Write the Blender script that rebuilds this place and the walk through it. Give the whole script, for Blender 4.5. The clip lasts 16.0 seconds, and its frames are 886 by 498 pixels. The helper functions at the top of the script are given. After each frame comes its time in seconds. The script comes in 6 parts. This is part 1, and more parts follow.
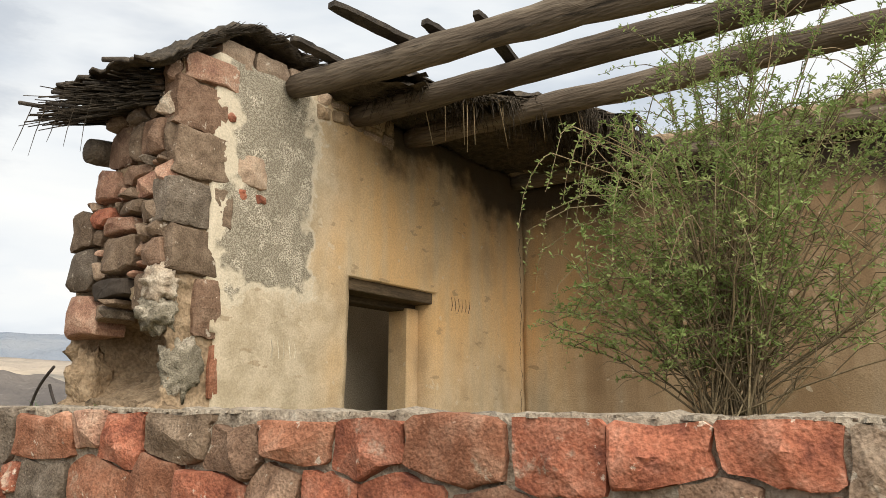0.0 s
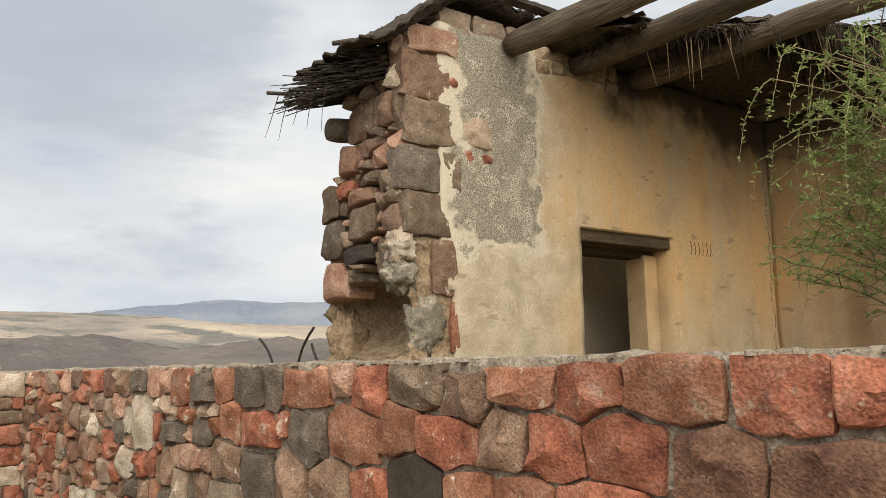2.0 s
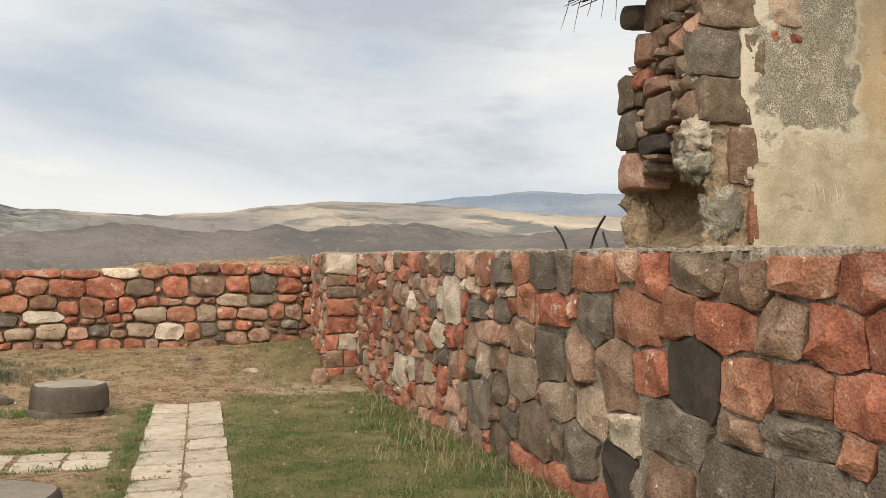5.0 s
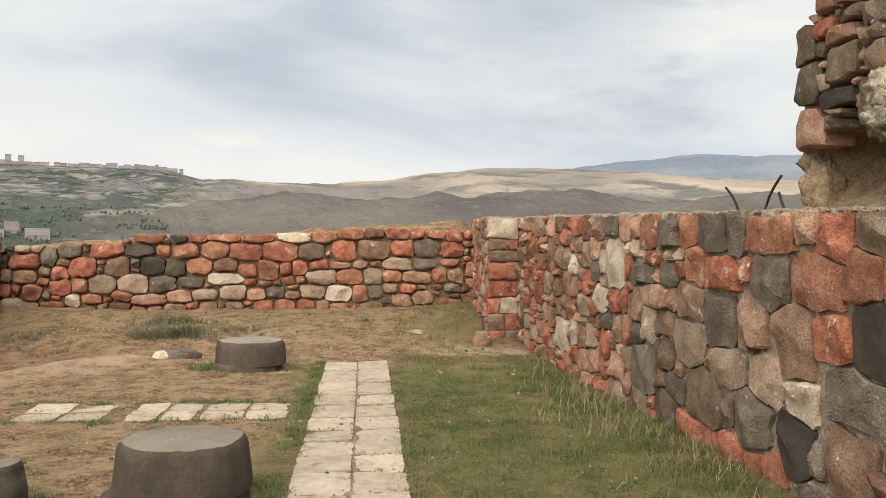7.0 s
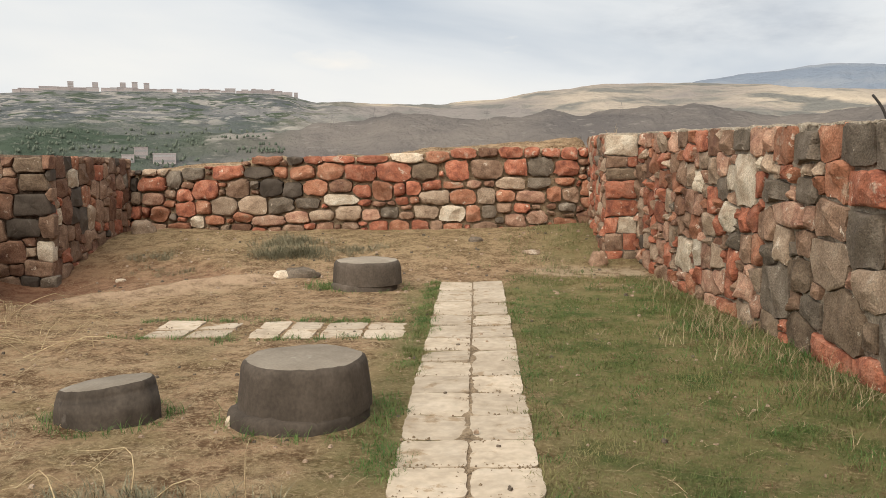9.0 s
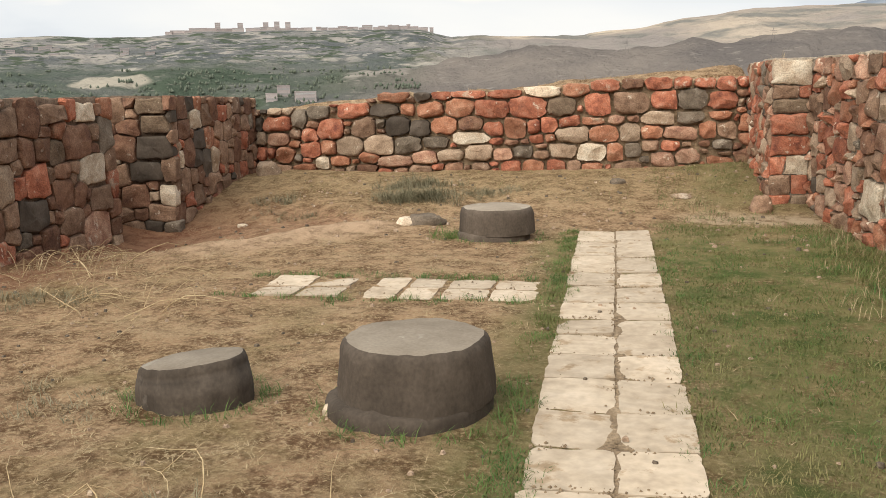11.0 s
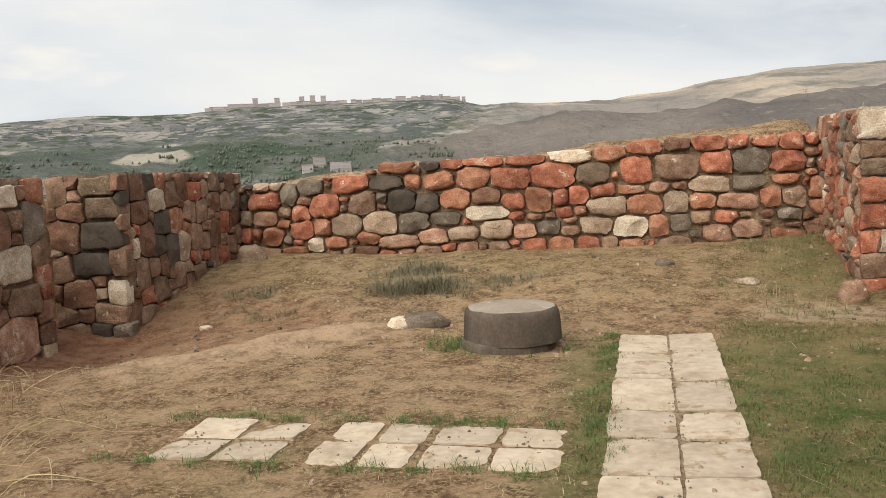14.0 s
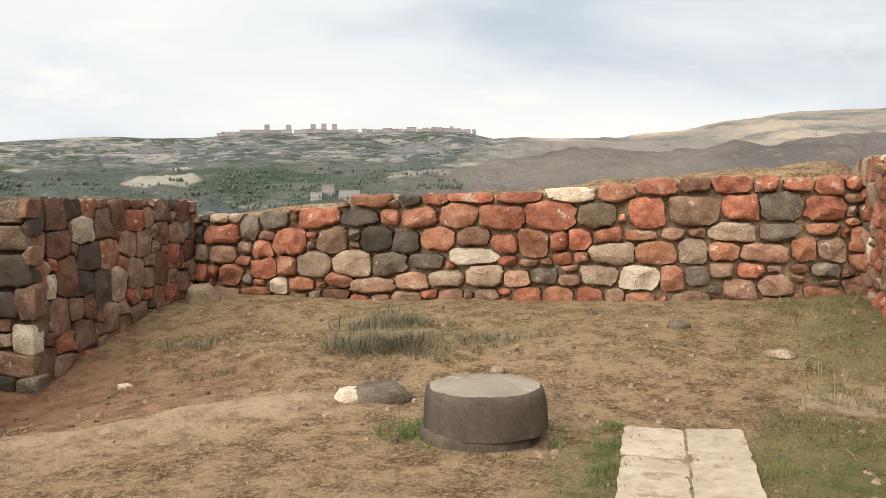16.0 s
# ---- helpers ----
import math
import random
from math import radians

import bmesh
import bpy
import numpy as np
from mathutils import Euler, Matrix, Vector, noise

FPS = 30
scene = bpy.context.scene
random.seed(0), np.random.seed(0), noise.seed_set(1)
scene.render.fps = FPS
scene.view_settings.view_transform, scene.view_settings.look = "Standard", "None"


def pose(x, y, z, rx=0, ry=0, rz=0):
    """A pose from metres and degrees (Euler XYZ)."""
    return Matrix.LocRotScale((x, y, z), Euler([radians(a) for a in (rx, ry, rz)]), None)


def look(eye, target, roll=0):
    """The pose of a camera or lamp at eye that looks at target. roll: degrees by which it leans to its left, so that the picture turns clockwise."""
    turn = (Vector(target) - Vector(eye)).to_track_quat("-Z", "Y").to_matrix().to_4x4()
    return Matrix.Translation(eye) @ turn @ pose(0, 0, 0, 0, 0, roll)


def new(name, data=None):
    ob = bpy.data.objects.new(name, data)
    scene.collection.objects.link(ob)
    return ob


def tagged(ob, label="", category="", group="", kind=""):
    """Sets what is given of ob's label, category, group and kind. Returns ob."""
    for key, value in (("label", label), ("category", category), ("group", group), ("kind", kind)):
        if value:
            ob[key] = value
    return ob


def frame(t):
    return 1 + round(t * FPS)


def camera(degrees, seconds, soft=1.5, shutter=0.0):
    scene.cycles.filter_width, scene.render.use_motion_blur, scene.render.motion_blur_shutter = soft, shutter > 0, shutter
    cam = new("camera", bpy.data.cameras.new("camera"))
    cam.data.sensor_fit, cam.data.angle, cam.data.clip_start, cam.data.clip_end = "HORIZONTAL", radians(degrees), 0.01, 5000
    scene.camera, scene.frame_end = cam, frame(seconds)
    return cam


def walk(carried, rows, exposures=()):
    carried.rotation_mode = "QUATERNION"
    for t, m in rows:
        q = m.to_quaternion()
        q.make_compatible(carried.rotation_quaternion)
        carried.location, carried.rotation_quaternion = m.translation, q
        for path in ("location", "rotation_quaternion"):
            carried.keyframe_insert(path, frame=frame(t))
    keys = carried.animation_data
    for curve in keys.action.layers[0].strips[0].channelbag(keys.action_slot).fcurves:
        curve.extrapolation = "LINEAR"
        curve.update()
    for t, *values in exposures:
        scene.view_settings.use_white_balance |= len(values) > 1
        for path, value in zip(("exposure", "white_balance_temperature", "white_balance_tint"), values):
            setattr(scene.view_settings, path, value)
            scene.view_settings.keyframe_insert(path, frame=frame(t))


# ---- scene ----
cam = camera(55.0, 16.0, soft=0.8)
PATH = [
    (0, (0.061, -10.002, 1.692), (1.632, -8.829, 2.087), 0.2),
    (0.5, (0.046, -9.981, 1.676), (1.562, -8.727, 2.036), -0.4),
    (1, (0.065, -10.05, 1.672), (1.453, -8.65, 2.009), -0.9),
    (1.5, (0.117, -10.129, 1.667), (1.375, -8.609, 1.996), -0.9),
    (2, (0.119, -10.176, 1.652), (1.296, -8.586, 1.948), -1.3),
    (2.5, (0.091, -10.237, 1.657), (1.172, -8.575, 1.921), -1.5),
    (3, (0.048, -10.31, 1.657), (1.015, -8.575, 1.891), -0.9),
    (3.5, (0.015, -10.395, 1.655), (0.922, -8.621, 1.837), -0.5),
    (4, (0.016, -10.434, 1.651), (0.864, -8.628, 1.796), -0.2),
    (4.5, (0.082, -10.451, 1.641), (0.787, -8.583, 1.755), 0.4),
    (5, (0.126, -10.465, 1.614), (0.674, -8.542, 1.661), 0.5),
    (5.2, (0.128, -10.474, 1.617), (0.629, -8.538, 1.641), 0.4),
    (7.3, (0.093, -10.469, 1.581), (0.233, -8.475, 1.527), 0.4),
    (7.5, (0.105, -10.493, 1.595), (0.217, -8.498, 1.521), 0.3),
    (8, (0.107, -10.477, 1.588), (0.148, -8.481, 1.47), -0.4),
    (8.5, (0.116, -10.433, 1.576), (0.087, -8.44, 1.411), -1.0),
    (9, (0.062, -10.29, 1.565), (-0.016, -8.304, 1.343), -0.4),
    (9.5, (-0.022, -10.088, 1.559), (-0.136, -8.112, 1.27), -0.2),
    (10, (-0.027, -9.895, 1.547), (-0.207, -7.936, 1.189), -0.7),
    (10.2, (-0.023, -9.751, 1.538), (-0.249, -7.8, 1.159), -1.0),
    (12.3, (0.004, -8.541, 1.615), (-0.507, -6.633, 1.305), -1.1),
    (12.5, (-0.015, -8.345, 1.597), (-0.489, -6.423, 1.309), -1.5),
    (13, (-0.025, -7.945, 1.577), (-0.463, -6.007, 1.347), -1.7),
    (13.5, (-0.027, -7.544, 1.557), (-0.476, -5.607, 1.339), -2.3),
    (14, (-0.104, -7.179, 1.555), (-0.577, -5.247, 1.345), -3.0),
    (14.5, (-0.097, -6.774, 1.55), (-0.579, -4.843, 1.354), -2.1),
    (15, (-0.105, -6.403, 1.536), (-0.574, -4.468, 1.342), -1.1),
    (15.5, (-0.156, -6.049, 1.579), (-0.603, -4.106, 1.411), -1.1),
    (16, (-0.156, -5.62, 1.573), (-0.642, -3.685, 1.437), -1.1),
]
walk(cam, [(t, look(eye, target, roll)) for t, eye, target, roll in PATH],
     exposures=[(0, 0.2), (1, 0.25), (1.5, 0.1), (2, 0.03), (2.5, 0.02), (4, 0.0), (9, 0.0), (9.5, -0.08), (10, 0.12), (12.5, 0.08), (13, -0.2), (14, 0.0), (14.5, 0.04), (16, 0.14)])

# ---- light ----
world = bpy.data.worlds.new("sky")
scene.world = world
world.use_nodes = True
SUN_AZ, SUN_EL = 204.0, 46.0  # compass degrees from +y clockwise, elevation


def sky_nodes():
    nt = world.node_tree
    nt.nodes.clear()
    N = nt.nodes.new
    out, bg, sky = N("ShaderNodeOutputWorld"), N("ShaderNodeBackground"), N("ShaderNodeTexSky")
    sky.sky_type, sky.sun_disc = "NISHITA", False
    sky.sun_elevation, sky.sun_rotation = radians(SUN_EL), radians(SUN_AZ)
    sky.air_density, sky.dust_density = 1.0, 2.0
    co, mp = N("ShaderNodeTexCoord"), N("ShaderNodeMapping")
    mp.inputs["Scale"].default_value = (1.0, 1.0, 3.4)
    mp.inputs["Location"].default_value = (0.9, 0.55, 0.15)
    big, small = N("ShaderNodeTexNoise"), N("ShaderNodeTexNoise")
    big.inputs["Scale"].default_value, big.inputs["Detail"].default_value = 1.3, 6.0
    big.inputs["Roughness"].default_value = 0.55
    small.inputs["Scale"].default_value, small.inputs["Detail"].default_value = 1.5, 6.0
    small.inputs["Roughness"].default_value = 0.5
    small.inputs["Distortion"].default_value = 0.3
    cover, tone = N("ShaderNodeValToRGB"), N("ShaderNodeValToRGB")
    cover.color_ramp.elements[0].position, cover.color_ramp.elements[1].position = 0.14, 0.40
    e = tone.color_ramp.elements
    e[0].position, e[0].color = 0.34, (5.35, 6.0, 6.75, 1)
    e[1].position, e[1].color = 0.62, (9.1, 9.05, 8.75, 1)
    mid = tone.color_ramp.elements.new(0.47)
    mid.color = (7.95, 8.2, 8.35, 1)
    mix = N("ShaderNodeMixRGB")
    L = nt.links.new
    # a heavier bank of grey cloud standing north-north-east
    way, dot, edge, bank, shade = N("ShaderNodeVectorMath"), N("ShaderNodeMath"), N("ShaderNodeTexNoise"), N("ShaderNodeMapRange"), N("ShaderNodeMixRGB")
    way.operation, dot.operation = "DOT_PRODUCT", "MULTIPLY_ADD"
    way.inputs[1].default_value = (0.215, 0.905, 0.367)
    edge.inputs["Scale"].default_value, edge.inputs["Detail"].default_value, edge.inputs["Roughness"].default_value = 2.6, 8.0, 0.6
    dot.inputs[1].default_value = 0.12
    bank.interpolation_type = "SMOOTHSTEP"
    bank.inputs["From Min"].default_value, bank.inputs["From Max"].default_value, bank.inputs["To Max"].default_value = 1.032, 1.058, 0.78
    shade.inputs["Color2"].default_value = (4.6, 5.05, 5.7, 1)
    L(co.outputs["Generated"], way.inputs[0])
    L(mp.outputs["Vector"], edge.inputs["Vector"])
    L(edge.outputs["Fac"], dot.inputs[0])
    L(way.outputs["Value"], dot.inputs[2])
    L(dot.outputs[0], bank.inputs["Value"])
    L(bank.outputs[0], shade.inputs["Fac"])
    # small sunlit heaps of cloud low over the hills
    puff, heap, band, low, up, top = (N("ShaderNodeTexNoise"), N("ShaderNodeMapRange"), N("ShaderNodeSeparateXYZ"), N("ShaderNodeMapRange"), N("ShaderNodeMapRange"), N("ShaderNodeMixRGB"))
    puff.inputs["Scale"].default_value, puff.inputs["Detail"].default_value, puff.inputs["Roughness"].default_value = 5.5, 6.0, 0.5
    heap.inputs["From Min"].default_value, heap.inputs["From Max"].default_value, heap.inputs["To Max"].default_value = 0.60, 0.70, 0.85
    low.inputs["From Min"].default_value, low.inputs["From Max"].default_value = 0.05, 0.10
    up.inputs["From Min"].default_value, up.inputs["From Max"].default_value = 0.20, 0.14
    L(mp.outputs["Vector"], puff.inputs["Vector"])
    L(puff.outputs["Fac"], heap.inputs["Value"])
    L(co.outputs["Generated"], band.inputs[0])
    L(band.outputs["Z"], low.inputs["Value"])
    L(band.outputs["Z"], up.inputs["Value"])
    m1, m2 = N("ShaderNodeMath"), N("ShaderNodeMath")
    m1.operation = m2.operation = "MULTIPLY"
    L(low.outputs[0], m1.inputs[0])
    L(up.outputs[0], m1.inputs[1])
    L(m1.outputs[0], m2.inputs[0])
    L(heap.outputs[0], m2.inputs[1])
    top.inputs["Color2"].default_value = (9.6, 9.25, 8.6, 1)
    L(m2.outputs[0], top.inputs["Fac"])
    L(co.outputs["Generated"], mp.inputs["Vector"])
    L(mp.outputs["Vector"], big.inputs["Vector"])
    L(mp.outputs["Vector"], small.inputs["Vector"])
    L(big.outputs["Fac"], cover.inputs["Fac"])
    L(small.outputs["Fac"], tone.inputs["Fac"])
    L(cover.outputs["Color"], mix.inputs["Fac"])
    L(sky.outputs["Color"], mix.inputs["Color1"])
    L(tone.outputs["Color"], mix.inputs["Color2"])
    L(mix.outputs["Color"], shade.inputs["Color1"])
    L(shade.outputs["Color"], top.inputs["Color1"])
    L(top.outputs["Color"], bg.inputs["Color"])
    bg.inputs["Strength"].default_value = 0.10
    L(bg.outputs["Background"], out.inputs["Surface"])


sky_nodes()
sun = new("sun", bpy.data.lights.new("sun", "SUN"))
sun.data.energy, sun.data.angle, sun.data.color = 4.1, radians(75), (1.0, 0.92, 0.79)
_a, _e = radians(SUN_AZ), radians(SUN_EL)
sun.matrix_world = look((0, 0, 30), Vector((0, 0, 30)) - Vector((math.sin(_a) * math.cos(_e), math.cos(_a) * math.cos(_e), math.sin(_e))))


# ---- materials ----
def rough_material(name, tones, scale=6.0, rough=0.9, bump=0.4, fine=60.0, pits=0.0, spread=0.12, stain=None, stain_at=0.62, stain_scale=3.0, stretch=(1, 1, 1), thin=0.0, lime=0.0, grain=1.0):
    """A mineral or wooden surface: tones blended by noise, each object a little different, grain and pits as relief."""
    m = bpy.data.materials.new(name)
    m.use_nodes = True
    nt = m.node_tree
    N, L = nt.nodes.new, nt.links.new
    p = nt.nodes["Principled BSDF"]
    p.inputs["Roughness"].default_value = rough
    p.inputs["Specular IOR Level"].default_value = 0.25
    co, info, add = N("ShaderNodeTexCoord"), N("ShaderNodeObjectInfo"), N("ShaderNodeVectorMath")
    add.operation = "MULTIPLY_ADD"
    rnd = N("ShaderNodeCombineXYZ")
    for k in range(3):
        L(info.outputs["Random"], rnd.inputs[k])
    L(rnd.outputs[0], add.inputs[0])
    add.inputs[1].default_value = (37.0, 19.0, 53.0)
    mp = N("ShaderNodeMapping")
    mp.inputs["Scale"].default_value = stretch
    L(co.outputs["Object"], mp.inputs["Vector"])
    L(mp.outputs["Vector"], add.inputs[2])
    n1, n2 = N("ShaderNodeTexNoise"), N("ShaderNodeTexNoise")
    n1.inputs["Scale"].default_value, n1.inputs["Detail"].default_value = scale, 5.0
    n1.inputs["Roughness"].default_value = 0.62
    n2.inputs["Scale"].default_value, n2.inputs["Detail"].default_value = fine, 4.0
    L(add.outputs[0], n1.inputs["Vector"])
    L(add.outputs[0], n2.inputs["Vector"])
    ramp = N("ShaderNodeValToRGB")
    for i, c in enumerate(tones):
        at = 0.3 + 0.4 * i / max(1, len(tones) - 1)
        el = ramp.color_ramp.elements[i] if i < 2 else ramp.color_ramp.elements.new(at)
        el.position, el.color = at, (*c, 1)
    L(n1.outputs["Fac"], ramp.inputs["Fac"])
    col = ramp.outputs["Color"]
    if stain:
        n3, r3, mx = N("ShaderNodeTexNoise"), N("ShaderNodeValToRGB"), N("ShaderNodeMixRGB")
        n3.inputs["Scale"].default_value, n3.inputs["Detail"].default_value = stain_scale, 6.0
        n3.inputs["Roughness"].default_value = 0.7
        L(add.outputs[0], n3.inputs["Vector"])
        r3.color_ramp.elements[0].position, r3.color_ramp.elements[1].position = stain_at, stain_at + 0.06
        L(n3.outputs["Fac"], r3.inputs["Fac"])
        L(r3.outputs["Color"], mx.inputs["Fac"])
        L(col, mx.inputs["Color1"])
        mx.inputs["Color2"].default_value = (*stain, 1)
        col = mx.outputs["Color"]
    if lime:
        # splashes of old limewash and mortar, and dusty lighter faces
        for scale_l, at, share, tint in ((5.0, 0.52, 0.22, (0.42, 0.30, 0.22)), (9.0, 0.635, 0.85, (0.60, 0.52, 0.42))):
            n4, r4, m4 = N("ShaderNodeTexNoise"), N("ShaderNodeMapRange"), N("ShaderNodeMixRGB")
            n4.inputs["Scale"].default_value, n4.inputs["Detail"].default_value, n4.inputs["Roughness"].default_value = scale_l, 7.0, 0.65
            L(add.outputs[0], n4.inputs["Vector"])
            L(n4.outputs["Fac"], r4.inputs["Value"])
            r4.inputs["From Min"].default_value, r4.inputs["From Max"].default_value, r4.inputs["To Max"].default_value = at, at + (0.03 if at > 0.6 else 0.2), share * lime
            L(r4.outputs[0], m4.inputs["Fac"])
            L(col, m4.inputs["Color1"])
            m4.inputs["Color2"].default_value = (*tint, 1)
            col = m4.outputs["Color"]
    grit = grain
    grain = N("ShaderNodeMapRange")
    L(n2.outputs["Fac"], grain.inputs["Value"])
    grain.inputs["From Min"].default_value, grain.inputs["From Max"].default_value = 0.3, 0.7
    grain.inputs["To Min"].default_value, grain.inputs["To Max"].default_value = 1 - 0.32 * grit, 1 + 0.28 * grit
    var = N("ShaderNodeMapRange")
    L(info.outputs["Random"], var.inputs["Value"])
    var.inputs["To Min"].default_value, var.inputs["To Max"].default_value = 1 - 2 * spread, 1 + 2 * spread
    mul = N("ShaderNodeMath")
    mul.operation = "MULTIPLY"
    L(grain.outputs[0], mul.inputs[0])
    L(var.outputs[0], mul.inputs[1])
    hsv = N("ShaderNodeHueSaturation")
    L(mul.outputs[0], hsv.inputs["Value"])
    L(col, hsv.inputs["Color"])
    L(hsv.outputs["Color"], p.inputs["Base Color"])
    if thin:
        tr, mxs = N("ShaderNodeBsdfTranslucent"), N("ShaderNodeMixShader")
        mxs.inputs[0].default_value = thin
        L(hsv.outputs["Color"], tr.inputs["Color"])
        L(p.outputs[0], mxs.inputs[1])
        L(tr.outputs[0], mxs.inputs[2])
        L(mxs.outputs[0], nt.nodes["Material Output"].inputs["Surface"])
    height = n2.outputs["Fac"]
    if pits:
        v, r = N("ShaderNodeTexVoronoi"), N("ShaderNodeMapRange")
        v.inputs["Scale"].default_value = fine * 0.7
        L(add.outputs[0], v.inputs["Vector"])
        L(v.outputs["Distance"], r.inputs["Value"])
        r.inputs["From Max"].default_value = 0.35
        r.inputs["To Max"].default_value = pits
        s = N("ShaderNodeMath")
        L(height, s.inputs[0])
        L(r.outputs[0], s.inputs[1])
        height = s.outputs[0]
    s2 = N("ShaderNodeMath")
    s2.operation = "MULTIPLY_ADD"
    L(n1.outputs["Fac"], s2.inputs[0])
    s2.inputs[1].default_value = 2.0
    L(height, s2.inputs[2])
    b = N("ShaderNodeBump")
    b.inputs["Strength"].default_value, b.inputs["Distance"].default_value = min(1.0, bump * 1.35), 0.02
    L(s2.outputs[0], b.inputs["Height"])
    L(b.outputs["Normal"], p.inputs["Normal"])
    return m


LIME = (0.52, 0.44, 0.35)
M_RED = rough_material("red_tuff", [(0.15, 0.05, 0.034), (0.33, 0.118, 0.068), (0.41, 0.195, 0.13)], 7, stain=(0.38, 0.27, 0.2), stain_at=0.60, pits=0.4, lime=0.85)
M_ORANGE = rough_material("orange_tuff", [(0.19, 0.075, 0.04), (0.305, 0.135, 0.079), (0.39, 0.215, 0.14)], 7, stain=(0.38, 0.28, 0.2), stain_at=0.62, pits=0.4, lime=0.85)
M_PINK = rough_material("pink_tuff", [(0.22, 0.11, 0.078), (0.34, 0.195, 0.132), (0.44, 0.295, 0.21)], 7, stain=LIME, stain_at=0.62, pits=0.5, lime=0.85)
M_BROWN = rough_material("brown_tuff", [(0.135, 0.08, 0.052), (0.23, 0.143, 0.095), (0.32, 0.217, 0.152)], 7, stain=LIME, stain_at=0.66, pits=0.6, lime=0.85)
M_GREY = rough_material("grey_basalt", [(0.095, 0.074, 0.054), (0.15, 0.119, 0.09), (0.215, 0.178, 0.14)], 6, stain=(0.34, 0.30, 0.24), stain_at=0.64, pits=1.0, lime=0.5)
M_MAROON = rough_material("maroon_tuff", [(0.10, 0.050, 0.036), (0.175, 0.092, 0.058), (0.245, 0.147, 0.098)], 7, stain=(0.33, 0.25, 0.19), stain_at=0.64, pits=0.5, lime=0.5)
M_PALE = rough_material("limewashed_stone", [(0.36, 0.26, 0.18), (0.53, 0.44, 0.335), (0.63, 0.56, 0.455)], 6, pits=0.4)
M_TAN = rough_material("tan_tuff", [(0.23, 0.16, 0.11), (0.33, 0.24, 0.17), (0.41, 0.32, 0.235)], 6, stain=LIME, stain_at=0.63, pits=0.5, lime=0.85)
M_MORTAR = rough_material("lime_mortar", [(0.20, 0.16, 0.12), (0.30, 0.25, 0.19), (0.40, 0.35, 0.28)], 9, bump=0.7, fine=45)
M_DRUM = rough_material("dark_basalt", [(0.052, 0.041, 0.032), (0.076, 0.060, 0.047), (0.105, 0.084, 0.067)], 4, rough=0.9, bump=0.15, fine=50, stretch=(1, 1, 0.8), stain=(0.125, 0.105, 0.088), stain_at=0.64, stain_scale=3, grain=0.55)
M_DRUMTOP = rough_material("pale_basalt_top", [(0.175, 0.145, 0.112), (0.225, 0.19, 0.15), (0.275, 0.237, 0.19)], 3, rough=0.95, bump=0.08, fine=60, stain=(0.30, 0.27, 0.225), stain_at=0.6, stain_scale=4, grain=0.35)
M_PAVER = rough_material("pale_paver", [(0.33, 0.265, 0.195), (0.43, 0.355, 0.27), (0.475, 0.40, 0.315)], 3, bump=0.05, fine=18, stain=(0.31, 0.23, 0.15), stain_at=0.57, stain_scale=4, spread=0.06, grain=0.45)
M_WOOD = rough_material("weathered_log", [(0.075, 0.056, 0.04), (0.135, 0.105, 0.076), (0.21, 0.17, 0.125)], 5, bump=0.9, fine=45, stretch=(1, 0.1, 1), stain=(0.05, 0.04, 0.03), stain_at=0.58, stain_scale=9)
M_DARKWOOD = rough_material("dark_plank", [(0.02, 0.017, 0.014), (0.045, 0.037, 0.03), (0.08, 0.065, 0.05)], 6, bump=0.5)
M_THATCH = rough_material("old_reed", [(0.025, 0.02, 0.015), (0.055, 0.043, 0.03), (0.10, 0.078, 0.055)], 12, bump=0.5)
M_STRAW = rough_material("dry_straw", [(0.20, 0.135, 0.07), (0.33, 0.25, 0.145), (0.45, 0.365, 0.23)], 3, bump=0.0)
M_EARTH = rough_material("clay_infill", [(0.20, 0.14, 0.085), (0.30, 0.215, 0.135), (0.37, 0.28, 0.185)], 7, bump=0.8, fine=30)
M_RUST = rough_material("rusty_bar", [(0.02, 0.017, 0.015), (0.04, 0.03, 0.025)], 20, rough=0.7, bump=0.2)
M_CLAYMORTAR = rough_material("clay_mortar", [(0.085, 0.055, 0.038), (0.14, 0.095, 0.066), (0.2, 0.145, 0.105)], 9, bump=0.7, fine=45)
M_LEAF = rough_material("bush_leaf", [(0.15, 0.23, 0.055), (0.28, 0.37, 0.115), (0.45, 0.50, 0.20)], 2.5, rough=0.6, bump=0.0, thin=0.4)
M_TWIG = rough_material("bush_twig", [(0.12, 0.085, 0.05), (0.22, 0.17, 0.10)], 6, bump=0.0)
M_GRASS = rough_material("green_blade", [(0.08, 0.115, 0.034), (0.16, 0.175, 0.06), (0.29, 0.255, 0.115)], 0.9, rough=0.7, bump=0.0, thin=0.3)
M_LUSH = rough_material("lush_blade", [(0.045, 0.105, 0.026), (0.085, 0.15, 0.04), (0.15, 0.195, 0.062)], 2.0, rough=0.6, bump=0.0, thin=0.3)
M_JOINT = rough_material("joint_sand", [(0.15, 0.105, 0.065), (0.23, 0.17, 0.11), (0.32, 0.245, 0.165)], 8, bump=0.6, fine=50)
M_UMBER = rough_material("umber_tuff", [(0.105, 0.072, 0.048), (0.17, 0.12, 0.081), (0.245, 0.182, 0.128)], 7, stain=LIME, stain_at=0.66, pits=0.5, lime=0.85)
M_SAGE = rough_material("grey_green_blade", [(0.095, 0.088, 0.052), (0.155, 0.142, 0.09), (0.22, 0.19, 0.125)], 2, rough=0.8, bump=0.0)


